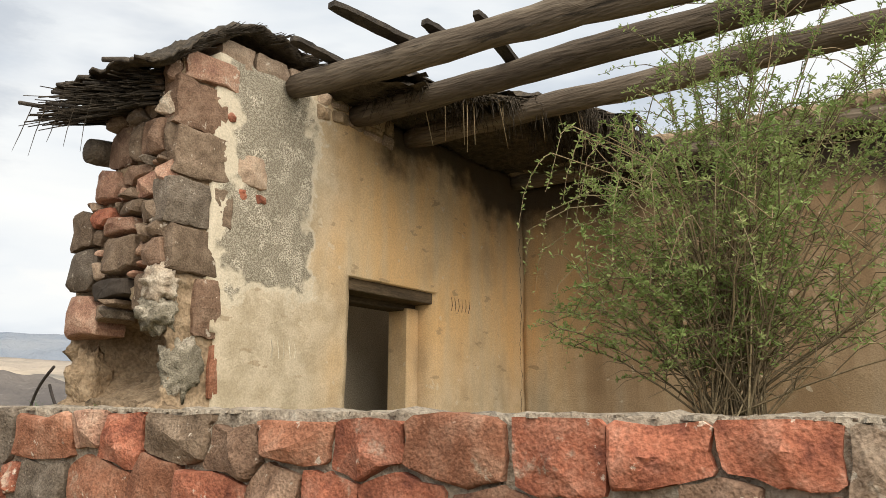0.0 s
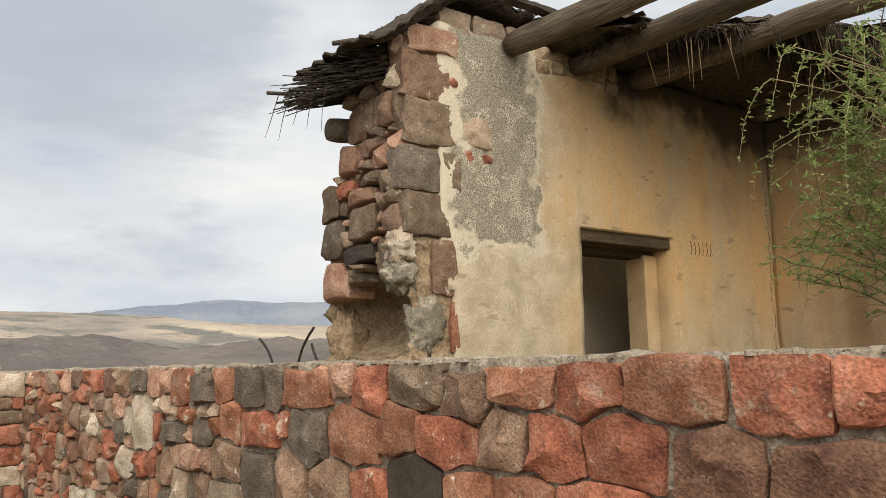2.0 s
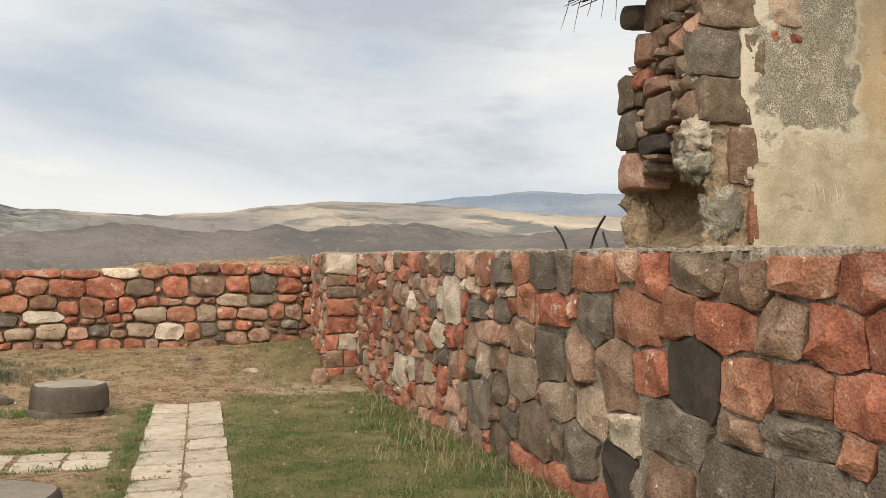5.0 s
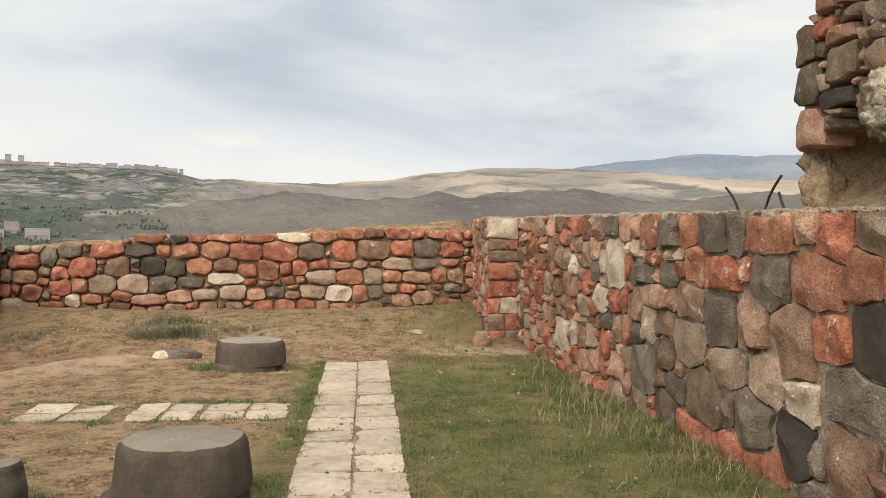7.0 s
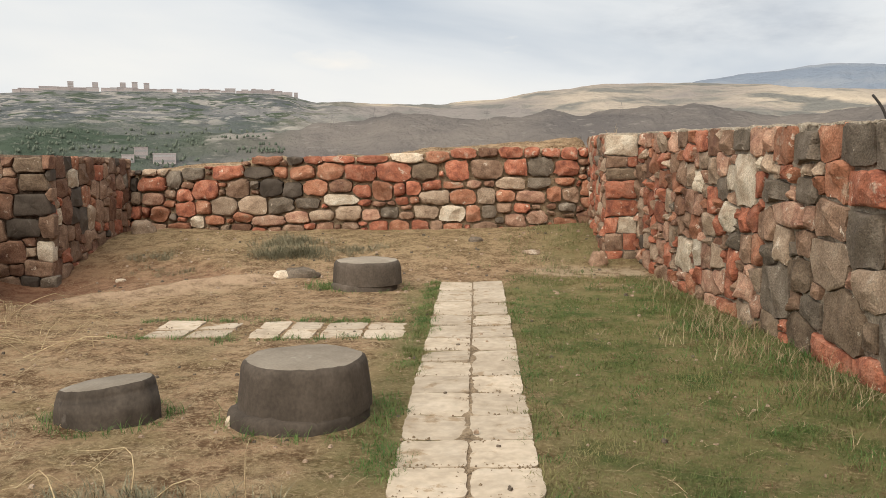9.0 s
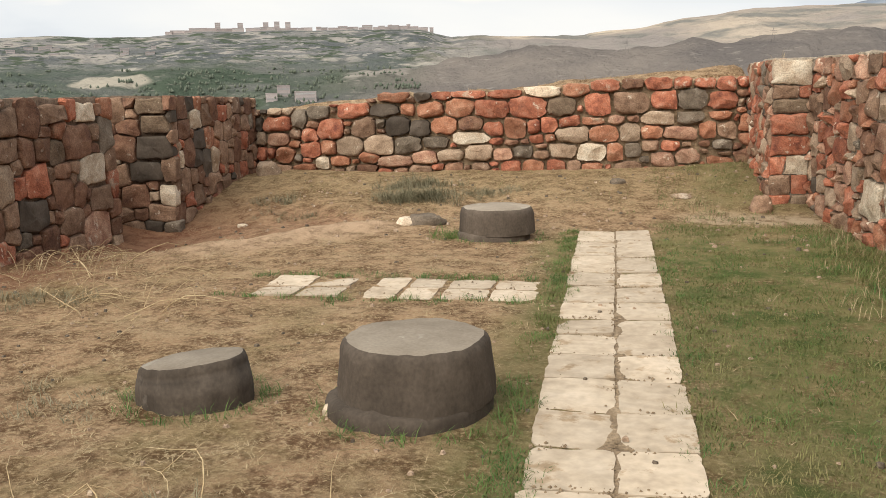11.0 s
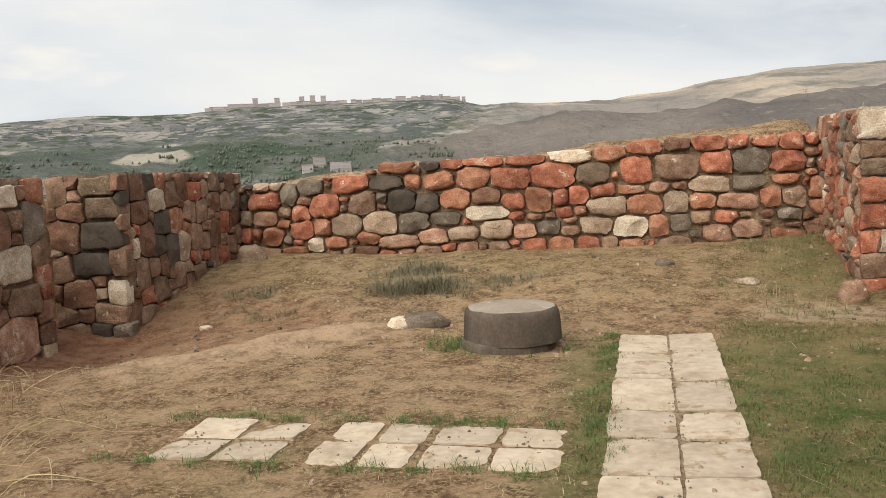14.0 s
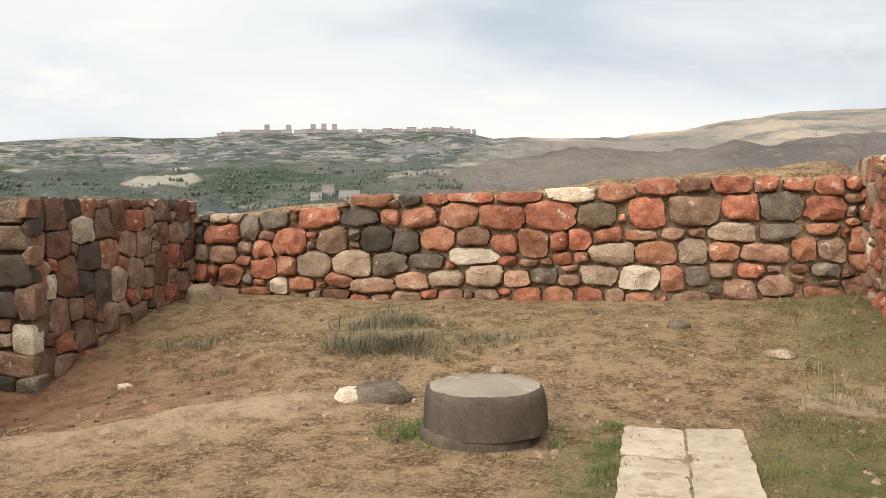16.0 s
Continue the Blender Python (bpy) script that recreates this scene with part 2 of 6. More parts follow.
# ---- tools ----
def smooth(a, b, x):
    t = min(1.0, max(0.0, (x - a) / (b - a)))
    return t * t * (3 - 2 * t)


def mesh_of(name, verts, faces, material, flat=False):
    me = bpy.data.meshes.new(name)
    me.from_pydata(verts, [], faces)
    me.materials.append(material)
    if not flat:
        me.polygons.foreach_set("use_smooth", [True] * len(me.polygons))
    me.update()
    return me


def piece(name, me, parent=None, label="", at=None):
    ob = new(name, me)
    if parent is not None:
        ob.parent = parent
    if label:
        ob["label"] = label
    if at is not None:
        ob.matrix_basis = at
    return ob


def part(name, bm, material, parent=None, label="", flat=False):
    me = bpy.data.meshes.new(name)
    bm.to_mesh(me)
    bm.free()
    me.materials.append(material)
    if not flat:
        me.polygons.foreach_set("use_smooth", [True] * len(me.polygons))
    return piece(name, me, parent, label)


def fbm(x, y, z=0.0, octaves=4):
    return noise.fractal(Vector((x, y, z)), 0.6, 2.0, octaves)


def tube(points, radii, sides=8, cap=True):
    """Vertices and faces of a round bar along points."""
    verts, faces = [], []
    for i, p in enumerate(points):
        a = Vector(points[max(0, i - 1)])
        b = Vector(points[min(len(points) - 1, i + 1)])
        q = (b - a).to_track_quat("Z", "Y")
        for k in range(sides):
            w = 2 * math.pi * k / sides
            verts.append(Vector(p) + q @ Vector((math.cos(w) * radii[i], math.sin(w) * radii[i], 0)))
    for i in range(len(points) - 1):
        for k in range(sides):
            k2 = (k + 1) % sides
            faces.append((i * sides + k, i * sides + k2, (i + 1) * sides + k2, (i + 1) * sides + k))
    if cap:
        faces.append(tuple(range(sides))[::-1])
        faces.append(tuple((len(points) - 1) * sides + k for k in range(sides)))
    return verts, faces


# ---- ground ----
def right_face(y):
    return 2.35 + (1.2 - y) * 0.0564


def right_top(y):
    return 1.72 + 0.012 * (y + 8)


def ground_z(x, y):
    z = 0.30 * smooth(0.6, 3.9, y) + 0.10 * smooth(0.0, 2.2, x) * smooth(1.0, 3.9, y)
    z -= 0.24 * math.exp(-((x + 5.6) / 0.9) ** 2 - ((y - 0.2) / 1.4) ** 2)
    z += 0.07 * math.exp(-((x + 3.4) / 0.6) ** 2 - ((y - 0.5) / 1.0) ** 2)
    s, t = 0.7 * (y - x - 3.0) + 0.08 * fbm(x * 1.5, y * 1.5, 12), -0.7 * (x + y + 2.2)
    run = smooth(-0.15, 0.25, t) * smooth(3.0, 2.2, t)
    z += (0.06 * math.exp(-(s / 0.22) ** 2) - 0.09 * smooth(0.0, 0.5, s) * smooth(2.6, 1.2, s)) * run
    laid = (1 - smooth(0.4, 0.6, abs(x))) * (1 - smooth(0.02, 0.25, y))
    laid = max(laid, (1 - smooth(1.25, 1.45, abs(x + 1.75))) * (1 - smooth(0.37, 0.55, abs(y + 2.81))))
    z += (0.03 * fbm(x * 0.7, y * 0.7) + 0.012 * fbm(x * 4, y * 4, 3)) * (1 - laid) - 0.004 * laid
    # terrace behind the retaining wall
    edge = right_face(y) if y < 1.85 else 1.95
    z = z + (right_top(y) - 0.02 + 0.02 * fbm(x, y, 7) - z) * smooth(edge + 0.12, edge + 0.28, x)
    # fill behind the far and the left walls
    z = z + (1.37 + 0.10 * smooth(4.4, 5.2, y) + 0.06 * (x + 3.5) + 0.06 * fbm(x * 0.9, y * 0.9, 9) - z) * smooth(4.3, 4.5, y) * (1 - smooth(1.9, 2.4, x))
    z = z + (1.3 - z) * smooth(-6.9, -7.1, x)
    # the hill falls away outside
    out = max(0.0, -8.0 - x, y - 6.0, x - 16.0, -22.0 - y)
    z -= 0.45 * max(0.0, out) + 0.0
    return max(z, -62.0)


def axis(lo, hi, step, far):
    a = list(np.arange(lo, hi + 1e-6, step))
    s, d = step, hi
    while d < far:
        s *= 1.3
        d += s
        a.append(d)
    s, d = step, lo
    while d > -far:
        s *= 1.3
        d -= s
        a.insert(0, d)
    return a


def sheet(name, xs, ys, zf, material):
    verts = [(x, y, zf(x, y)) for y in ys for x in xs]
    n = len(xs)
    faces = [(j * n + i, j * n + i + 1, (j + 1) * n + i + 1, (j + 1) * n + i) for j in range(len(ys) - 1) for i in range(n - 1)]
    return new(name, mesh_of(name, verts, faces, material))


def ground_material():
    m = bpy.data.materials.new("yard_soil")
    m.use_nodes = True
    nt = m.node_tree
    N, L = nt.nodes.new, nt.links.new
    p = nt.nodes["Principled BSDF"]
    p.inputs["Roughness"].default_value = 0.95
    p.inputs["Specular IOR Level"].default_value = 0.1
    co, sep = N("ShaderNodeTexCoord"), N("ShaderNodeSeparateXYZ")
    L(co.outputs["Object"], sep.inputs[0])

    def tex(scale, detail=5.0, rough=0.6):
        n = N("ShaderNodeTexNoise")
        n.inputs["Scale"].default_value, n.inputs["Detail"].default_value, n.inputs["Roughness"].default_value = scale, detail, rough
        L(co.outputs["Object"], n.inputs["Vector"])
        return n.outputs["Fac"]

    def math_node(op, a, b=None, c=None):
        n = N("ShaderNodeMath")
        n.operation = op
        for k, v in enumerate((a, b, c)):
            if v is None:
                continue
            if isinstance(v, (int, float)):
                n.inputs[k].default_value = v
            else:
                L(v, n.inputs[k])
        return n.outputs[0]

    def ramp(fac, lo, hi, a=0.0, b=1.0):
        n = N("ShaderNodeMapRange")
        n.interpolation_type = "SMOOTHSTEP"
        L(fac, n.inputs["Value"])
        for k, v in zip(("From Min", "From Max", "To Min", "To Max"), (lo, hi, a, b)):
            n.inputs[k].default_value = v
        return n.outputs[0]

    def mix(fac, a, b):
        n = N("ShaderNodeMixRGB")
        if isinstance(fac, (int, float)):
            n.inputs[0].default_value = fac
        else:
            L(fac, n.inputs[0])
        for k, v in ((1, a), (2, b)):
            if isinstance(v, tuple):
                n.inputs[k].default_value = (*v, 1)
            else:
                L(v, n.inputs[k])
        return n.outputs[0]

    coarse, mid, fine = tex(0.9), tex(4.0, 8.0, 0.72), tex(30.0, 8.0, 0.75)
    soil = mix(ramp(mid, 0.40, 0.60), (0.125, 0.07, 0.037), (0.37, 0.245, 0.148))
    soil = mix(math_node("MULTIPLY", ramp(tex(1.6, 7.0, 0.7), 0.5, 0.66), 0.5), soil, (0.43, 0.32, 0.2))
    soil = mix(ramp(fine, 0.45, 0.66), soil, (0.46, 0.34, 0.205))
    soil = mix(math_node("MULTIPLY", ramp(tex(11.0, 6.0, 0.7), 0.53, 0.64), 0.6), soil, (0.115, 0.07, 0.04))
    # redder soil toward the left wall
    red = math_node("MULTIPLY", ramp(sep.outputs["X"], -4.0, -5.6), ramp(sep.outputs["Y"], 3.5, 0.5))
    soil = mix(math_node("MULTIPLY", red, 0.7), soil, mix(ramp(mid, 0.35, 0.65), (0.16, 0.062, 0.038), (0.25, 0.115, 0.07)))
    # pale trodden slope
    across = math_node("MULTIPLY_ADD", math_node("SUBTRACT", math_node("SUBTRACT", sep.outputs["Y"], sep.outputs["X"]), 3.0), 0.7, math_node("MULTIPLY_ADD", mid, 0.5, -0.25))
    length = math_node("MULTIPLY", math_node("ADD", math_node("ADD", sep.outputs["X"], sep.outputs["Y"]), 2.2), -0.7)
    run = math_node("MULTIPLY", ramp(length, -0.2, 0.3), ramp(length, 3.2, 2.0))
    pale = math_node("MULTIPLY", math_node("MULTIPLY", ramp(across, -0.75, -0.02), ramp(across, 0.32, 0.06)), run)
    hollow = math_node("MULTIPLY", math_node("MULTIPLY", ramp(across, 0.1, 0.5), ramp(across, 2.6, 1.4)), run)
    soil = mix(math_node("MULTIPLY", hollow, 0.5), soil, mix(ramp(mid, 0.38, 0.62), (0.20, 0.095, 0.057), (0.37, 0.21, 0.135)))
    soil = mix(math_node("MULTIPLY", pale, ramp(mid, 0.35, 0.6, 0.4, 0.9)), soil, (0.52, 0.37, 0.25))
    wob = math_node("MULTIPLY_ADD", coarse, 2.2, -1.1)
    xw = math_node("ADD", sep.outputs["X"], math_node("MULTIPLY", wob, 0.35))
    green_r = math_node("MULTIPLY", ramp(xw, 0.30, 0.62), ramp(math_node("ADD", sep.outputs["Y"], wob), 1.2, -0.8))
    far_r = math_node("MULTIPLY", math_node("MULTIPLY", ramp(xw, 0.2, 1.6), ramp(sep.outputs["Y"], 0.5, 2.0)), ramp(sep.outputs["Y"], 4.4, 4.1, 0.0, 0.75))
    strip = math_node("MULTIPLY", math_node("MULTIPLY", ramp(xw, -0.95, -0.55), ramp(sep.outputs["Y"], 0.3, -0.6)), 0.7)
    far_l = math_node("MULTIPLY", ramp(math_node("ADD", sep.outputs["Y"], wob), 0.8, 2.6), ramp(sep.outputs["Y"], 4.4, 4.1, 0.0, 0.24))
    out_l = math_node("MULTIPLY", ramp(math_node("ABSOLUTE", math_node("ADD", sep.outputs["X"], 2.0)), 6.3, 7.5), 0.8)
    g = math_node("MAXIMUM", math_node("MAXIMUM", green_r, far_r), math_node("MAXIMUM", strip, math_node("MAXIMUM", far_l, out_l)))
    patchy = math_node("MULTIPLY", math_node("MULTIPLY", ramp(tex(0.55, 6.0, 0.65), 0.48, 0.66), ramp(sep.outputs["Y"], -1.2, -3.0)), 0.6)
    g = math_node("MAXIMUM", g, patchy)
    g = math_node("MULTIPLY", g, ramp(mid, 0.30, 0.56, 0.25, 1.0))
    grass = mix(ramp(tex(2.2), 0.33, 0.62), (0.066, 0.095, 0.027), (0.205, 0.178, 0.08))
    grass = mix(ramp(fine, 0.5, 0.75), grass, (0.27, 0.23, 0.12))
    # bare pale strip from the end of the path to the wall corner
    strip_p = math_node("MULTIPLY", math_node("MULTIPLY", ramp(math_node("ADD", sep.outputs["Y"], math_node("MULTIPLY", wob, 0.3)), 0.45, 0.8), ramp(math_node("ADD", sep.outputs["Y"], math_node("MULTIPLY", wob, 0.3)), 1.35, 1.0)),
                        math_node("MULTIPLY", math_node("MULTIPLY", ramp(sep.outputs["X"], 0.5, 1.3), ramp(sep.outputs["X"], 2.4, 2.2)), ramp(mid, 0.38, 0.56, 0.2, 0.85)))
    L(mix(strip_p, mix(g, soil, grass), (0.45, 0.36, 0.25)), p.inputs["Base Color"])
    b = N("ShaderNodeBump")
    b.inputs["Strength"].default_value, b.inputs["Distance"].default_value = 0.85, 0.045
    L(math_node("MULTIPLY_ADD", mid, 1.5, fine), b.inputs["Height"])
    L(b.outputs["Normal"], p.inputs["Normal"])
    return m


ground = sheet("ground", axis(-7.5, 5.0, 0.11, 170), axis(-11.0, 6.5, 0.11, 170), ground_z, ground_material())
tagged(ground, "dry ochre soil with straw and patches of green grass", "ground", kind="structure")


# ---- the country round the hill ----
SKYLINE = ((-60, 3.4), (-46, 3.5), (-41, 3.4), (-36, 3.7), (-31, 3.6), (-26, 3.9), (-20, 3.9), (-13, 3.9), (-10.5, 3.4), (-6, 3.3), (-3, 3.2), (0, 3.4), (5, 4.0), (9, 4.4),
           (13, 4.35), (17, 4.15), (22, 3.7), (31, 3.4), (44, 3.2), (60, 3.0))
MOUNTAIN = ((8, 3.0), (12, 3.9), (15, 4.6), (18, 4.9), (22, 5.25), (26, 5.05), (31, 5.1), (37, 4.8), (44, 4.4), (60, 4.0))
HILLOCKS = ((-60, 1.6), (-32, 1.5), (-20, 1.3), (-14, 1.5), (-9, 2.0), (-4.5, 2.75), (-1, 2.3), (2, 2.5), (4.5, 2.75), (7, 2.4), (11, 3.0), (15, 2.8), (19, 2.2), (26, 2.6), (33, 2.0), (60, 2.0))


def along(table, a):
    for (a0, v0), (a1, v1) in zip(table, table[1:]):
        if a <= a1:
            t = max(0.0, (a - a0) / (a1 - a0))
            t = t * t * (3 - 2 * t)
            return v0 + (v1 - v0) * t
    return table[-1][1]


def country_z(r, a):
    """Height of the land at r metres and a degrees from the yard."""
    x, y = math.sin(radians(a)) * r, math.cos(radians(a)) * r
    base = -62 - 3 * fbm(x / 180, y / 180)
    ridge = 1.6 + math.tan(radians(along(SKYLINE, a) + 0.06 * fbm(a * 0.55, 1.5))) * 2600
    hill = 1.6 + math.tan(radians(along(HILLOCKS, a) + 0.10 * fbm(a * 0.5, 8.5))) * 1400
    z = base + (ridge - base) * smooth(900, 2600, r) ** 1.25 * (1 - 0.5 * smooth(2600, 4200, r))
    z += 15 * fbm(x / 330, y / 330, 2, 6) * smooth(500, 1500, r) * (1 - smooth(2050, 2600, r))
    bump_h = base + (hill - base) * math.exp(-((r - 1400) / 230) ** 2)
    return max(z, bump_h + 9 * fbm(x / 120, y / 120, 5) * smooth(300, 1000, r))


def on_slope(a, elevation):
    r = 700.0
    while r < 2640 and math.degrees(math.atan2(country_z(r, a) - 1.6, r)) < elevation:
        r += 20
    return r


def country_material(far=False):
    m = bpy.data.materials.new("hill_country")
    m.use_nodes = True
    nt = m.node_tree
    N, L = nt.nodes.new, nt.links.new
    p = nt.nodes["Principled BSDF"]
    p.inputs["Roughness"].default_value = 1.0
    p.inputs["Specular IOR Level"].default_value = 0.0
    co, mp = N("ShaderNodeTexCoord"), N("ShaderNodeMapping")
    L(co.outputs["Object"], mp.inputs[0])
    mp.inputs["Scale"].default_value = (1, 1, 4.5)

    def layer(scale, lo, hi, prev, colour, detail=6.0):
        n, r, mx = N("ShaderNodeTexNoise"), N("ShaderNodeMapRange"), N("ShaderNodeMixRGB")
        n.inputs["Scale"].default_value, n.inputs["Detail"].default_value = scale, detail
        L(mp.outputs[0], n.inputs["Vector"])
        L(n.outputs["Fac"], r.inputs["Value"])
        r.inputs["From Min"].default_value, r.inputs["From Max"].default_value = lo, hi
        L(r.outputs[0], mx.inputs[0])
        if isinstance(prev, tuple):
            mx.inputs[1].default_value = (*prev, 1)
        else:
            L(prev, mx.inputs[1])
        mx.inputs[2].default_value = (*colour, 1)
        return mx.outputs[0]

    # distance haze is painted in: bluer, paler base colours farther off
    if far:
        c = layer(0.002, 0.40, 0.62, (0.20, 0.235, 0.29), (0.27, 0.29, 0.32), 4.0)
    else:
        # noise paints sunlit tan patches between cloud shadows into the colour
        c = layer(0.0015, 0.44, 0.60, (0.25, 0.225, 0.21), (0.50, 0.42, 0.33), 3.0)
        c = layer(0.006, 0.50, 0.62, c, (0.19, 0.185, 0.17))
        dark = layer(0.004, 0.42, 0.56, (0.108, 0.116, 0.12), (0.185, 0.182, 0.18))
        dark = layer(0.02, 0.52, 0.60, dark, (0.07, 0.088, 0.062))
        dark = layer(0.0035, 0.56, 0.63, dark, (0.075, 0.092, 0.068))
        dark = layer(0.011, 0.56, 0.62, dark, (0.30, 0.28, 0.258))
        dark = layer(0.03, 0.58, 0.63, dark, (0.27, 0.26, 0.245))
        dark = layer(0.045, 0.60, 0.65, dark, (0.075, 0.085, 0.075))
        sep, west, mx = N("ShaderNodeSeparateXYZ"), N("ShaderNodeMapRange"), N("ShaderNodeMixRGB")
        L(co.outputs["Object"], sep.inputs[0])
        # scrub woods on the lower slopes
        foot, brow, both, wood = N("ShaderNodeMapRange"), N("ShaderNodeMapRange"), N("ShaderNodeMath"), N("ShaderNodeMixRGB")
        foot.inputs["From Min"].default_value, foot.inputs["From Max"].default_value = -25, 5
        brow.inputs["From Min"].default_value, brow.inputs["From Max"].default_value = 85, 50
        both.operation = "MULTIPLY"
        L(sep.outputs["Z"], foot.inputs["Value"])
        L(sep.outputs["Z"], brow.inputs["Value"])
        L(foot.outputs[0], both.inputs[0])
        L(brow.outputs[0], both.inputs[1])
        L(both.outputs[0], wood.inputs[0])
        L(dark, wood.inputs[1])
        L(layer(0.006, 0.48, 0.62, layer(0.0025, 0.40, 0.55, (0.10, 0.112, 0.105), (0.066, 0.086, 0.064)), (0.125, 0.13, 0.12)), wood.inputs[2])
        dark = layer(0.0045, 0.60, 0.64, wood.outputs[0], (0.33, 0.31, 0.275))
        L(sep.outputs["X"], west.inputs["Value"])
        west.inputs["From Min"].default_value, west.inputs["From Max"].default_value = -250, -450
        L(west.outputs[0], mx.inputs[0])
        L(c, mx.inputs[1])
        L(dark, mx.inputs[2])
        near, mx2 = N("ShaderNodeMapRange"), N("ShaderNodeMixRGB")
        length = N("ShaderNodeVectorMath")
        length.operation = "LENGTH"
        L(co.outputs["Object"], length.inputs[0])
        L(length.outputs["Value"], near.inputs["Value"])
        near.inputs["From Min"].default_value, near.inputs["From Max"].default_value = 1750, 1600
        L(near.outputs[0], mx2.inputs[0])
        L(c, mx2.inputs[1])
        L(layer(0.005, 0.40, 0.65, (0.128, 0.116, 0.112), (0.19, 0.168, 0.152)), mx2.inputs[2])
        L(mx2.outputs[0], mx.inputs[1])
        c = layer(0.05, 0.60, 0.85, mx.outputs[0], (0.28, 0.255, 0.23))
        # a bare pale flat among the woods
        r0, r1 = on_slope(-32.4, 0.55), on_slope(-32.4, 1.25)
        mid_r, flat = (r0 + r1) / 2, N("ShaderNodeMapping")
        flat.vector_type = "TEXTURE"
        flat.inputs["Location"].default_value = (math.sin(radians(-32.4)) * mid_r, math.cos(radians(-32.4)) * mid_r, 0)
        flat.inputs["Rotation"].default_value = (0, 0, radians(32.4))
        flat.inputs["Scale"].default_value = (mid_r * radians(2.7), max(30.0, (r1 - r0) / 2), 1e6)
        far_off, rim, warp, sum_w, bare = N("ShaderNodeVectorMath"), N("ShaderNodeMapRange"), N("ShaderNodeTexNoise"), N("ShaderNodeMath"), N("ShaderNodeMixRGB")
        far_off.operation, sum_w.operation = "LENGTH", "MULTIPLY_ADD"
        warp.inputs["Scale"].default_value, warp.inputs["Detail"].default_value = 0.02, 5.0
        L(co.outputs["Object"], flat.inputs["Vector"])
        L(flat.outputs[0], far_off.inputs[0])
        L(co.outputs["Object"], warp.inputs["Vector"])
        L(warp.outputs["Fac"], sum_w.inputs[0])
        sum_w.inputs[1].default_value = 0.7
        L(far_off.outputs["Value"], sum_w.inputs[2])
        L(sum_w.outputs[0], rim.inputs["Value"])
        rim.inputs["From Min"].default_value, rim.inputs["From Max"].default_value, rim.inputs["To Max"].default_value = 1.30, 1.15, 0.9
        L(rim.outputs[0], bare.inputs[0])
        L(c, bare.inputs[1])
        bare.inputs[2].default_value = (0.36, 0.33, 0.275, 1)
        c = bare.outputs[0]
    L(c, p.inputs["Base Color"])
    gully, b = N("ShaderNodeTexNoise"), N("ShaderNodeBump")
    gully.inputs["Scale"].default_value, gully.inputs["Detail"].default_value, gully.inputs["Roughness"].default_value = 0.007, 9.0, 0.62
    L(co.outputs["Object"], gully.inputs["Vector"])
    L(gully.outputs["Fac"], b.inputs["Height"])
    b.inputs["Strength"].default_value, b.inputs["Distance"].default_value = 0.9, 60.0
    L(b.outputs["Normal"], p.inputs["Normal"])
    return m


def country():
    az = np.linspace(-75, 75, 420)
    rs = [120, 170, 240, 330, 450, 580, 700] + list(np.linspace(800, 2700, 90)) + [2900, 3200, 3700, 4400]
    verts = [(math.sin(radians(a)) * r, math.cos(radians(a)) * r, country_z(r, a)) for r in rs for a in az]
    n = len(az)
    faces = [(j * n + i, j * n + i + 1, (j + 1) * n + i + 1, (j + 1) * n + i) for j in range(len(rs) - 1) for i in range(n - 1)]
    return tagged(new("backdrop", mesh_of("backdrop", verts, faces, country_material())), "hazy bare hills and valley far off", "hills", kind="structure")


country()


def mountain():
    az = np.linspace(8, 60, 180)
    rs = list(np.linspace(3000, 4300, 14)) + [4700]
    verts = []
    for r in rs:
        for a in az:
            top = math.tan(radians(along(MOUNTAIN, a) + 0.05 * fbm(a * 0.7, 4))) * 4300
            verts.append((math.sin(radians(a)) * r, math.cos(radians(a)) * r, -40 + (top + 40) * smooth(2900, 4300, r) + 18 * fbm(a * 0.8, r / 300) * (1 - smooth(3900, 4300, r))))
    n = len(az)
    faces = [(j * n + i, j * n + i + 1, (j + 1) * n + i + 1, (j + 1) * n + i) for j in range(len(rs) - 1) for i in range(n - 1)]
    return tagged(new("backdrop_mountain", mesh_of("backdrop_mountain", verts, faces, country_material(True))), "mountain range far off, its haze painted in blue-grey", "mountain", kind="structure")


mountain()


# ---- rubble walls ----
class Face:
    """One face of a wall: u metres along from p0 to p1, z up, d metres out of the face; it leans back by batter."""

    def __init__(self, p0, p1, zb, zt, batter=0.0):
        self.o, b = Vector((*p0, 0)), Vector((*p1, 0))
        self.len = (b - self.o).length
        self.u = (b - self.o).normalized()
        self.n = Vector((self.u.y, -self.u.x, 0))
        self.zb, self.zt, self.batter = zb, zt, batter

    def at(self, u, z, d):
        return self.o + self.u * u + Vector((0, 0, z)) + self.n * (d - self.batter * z)


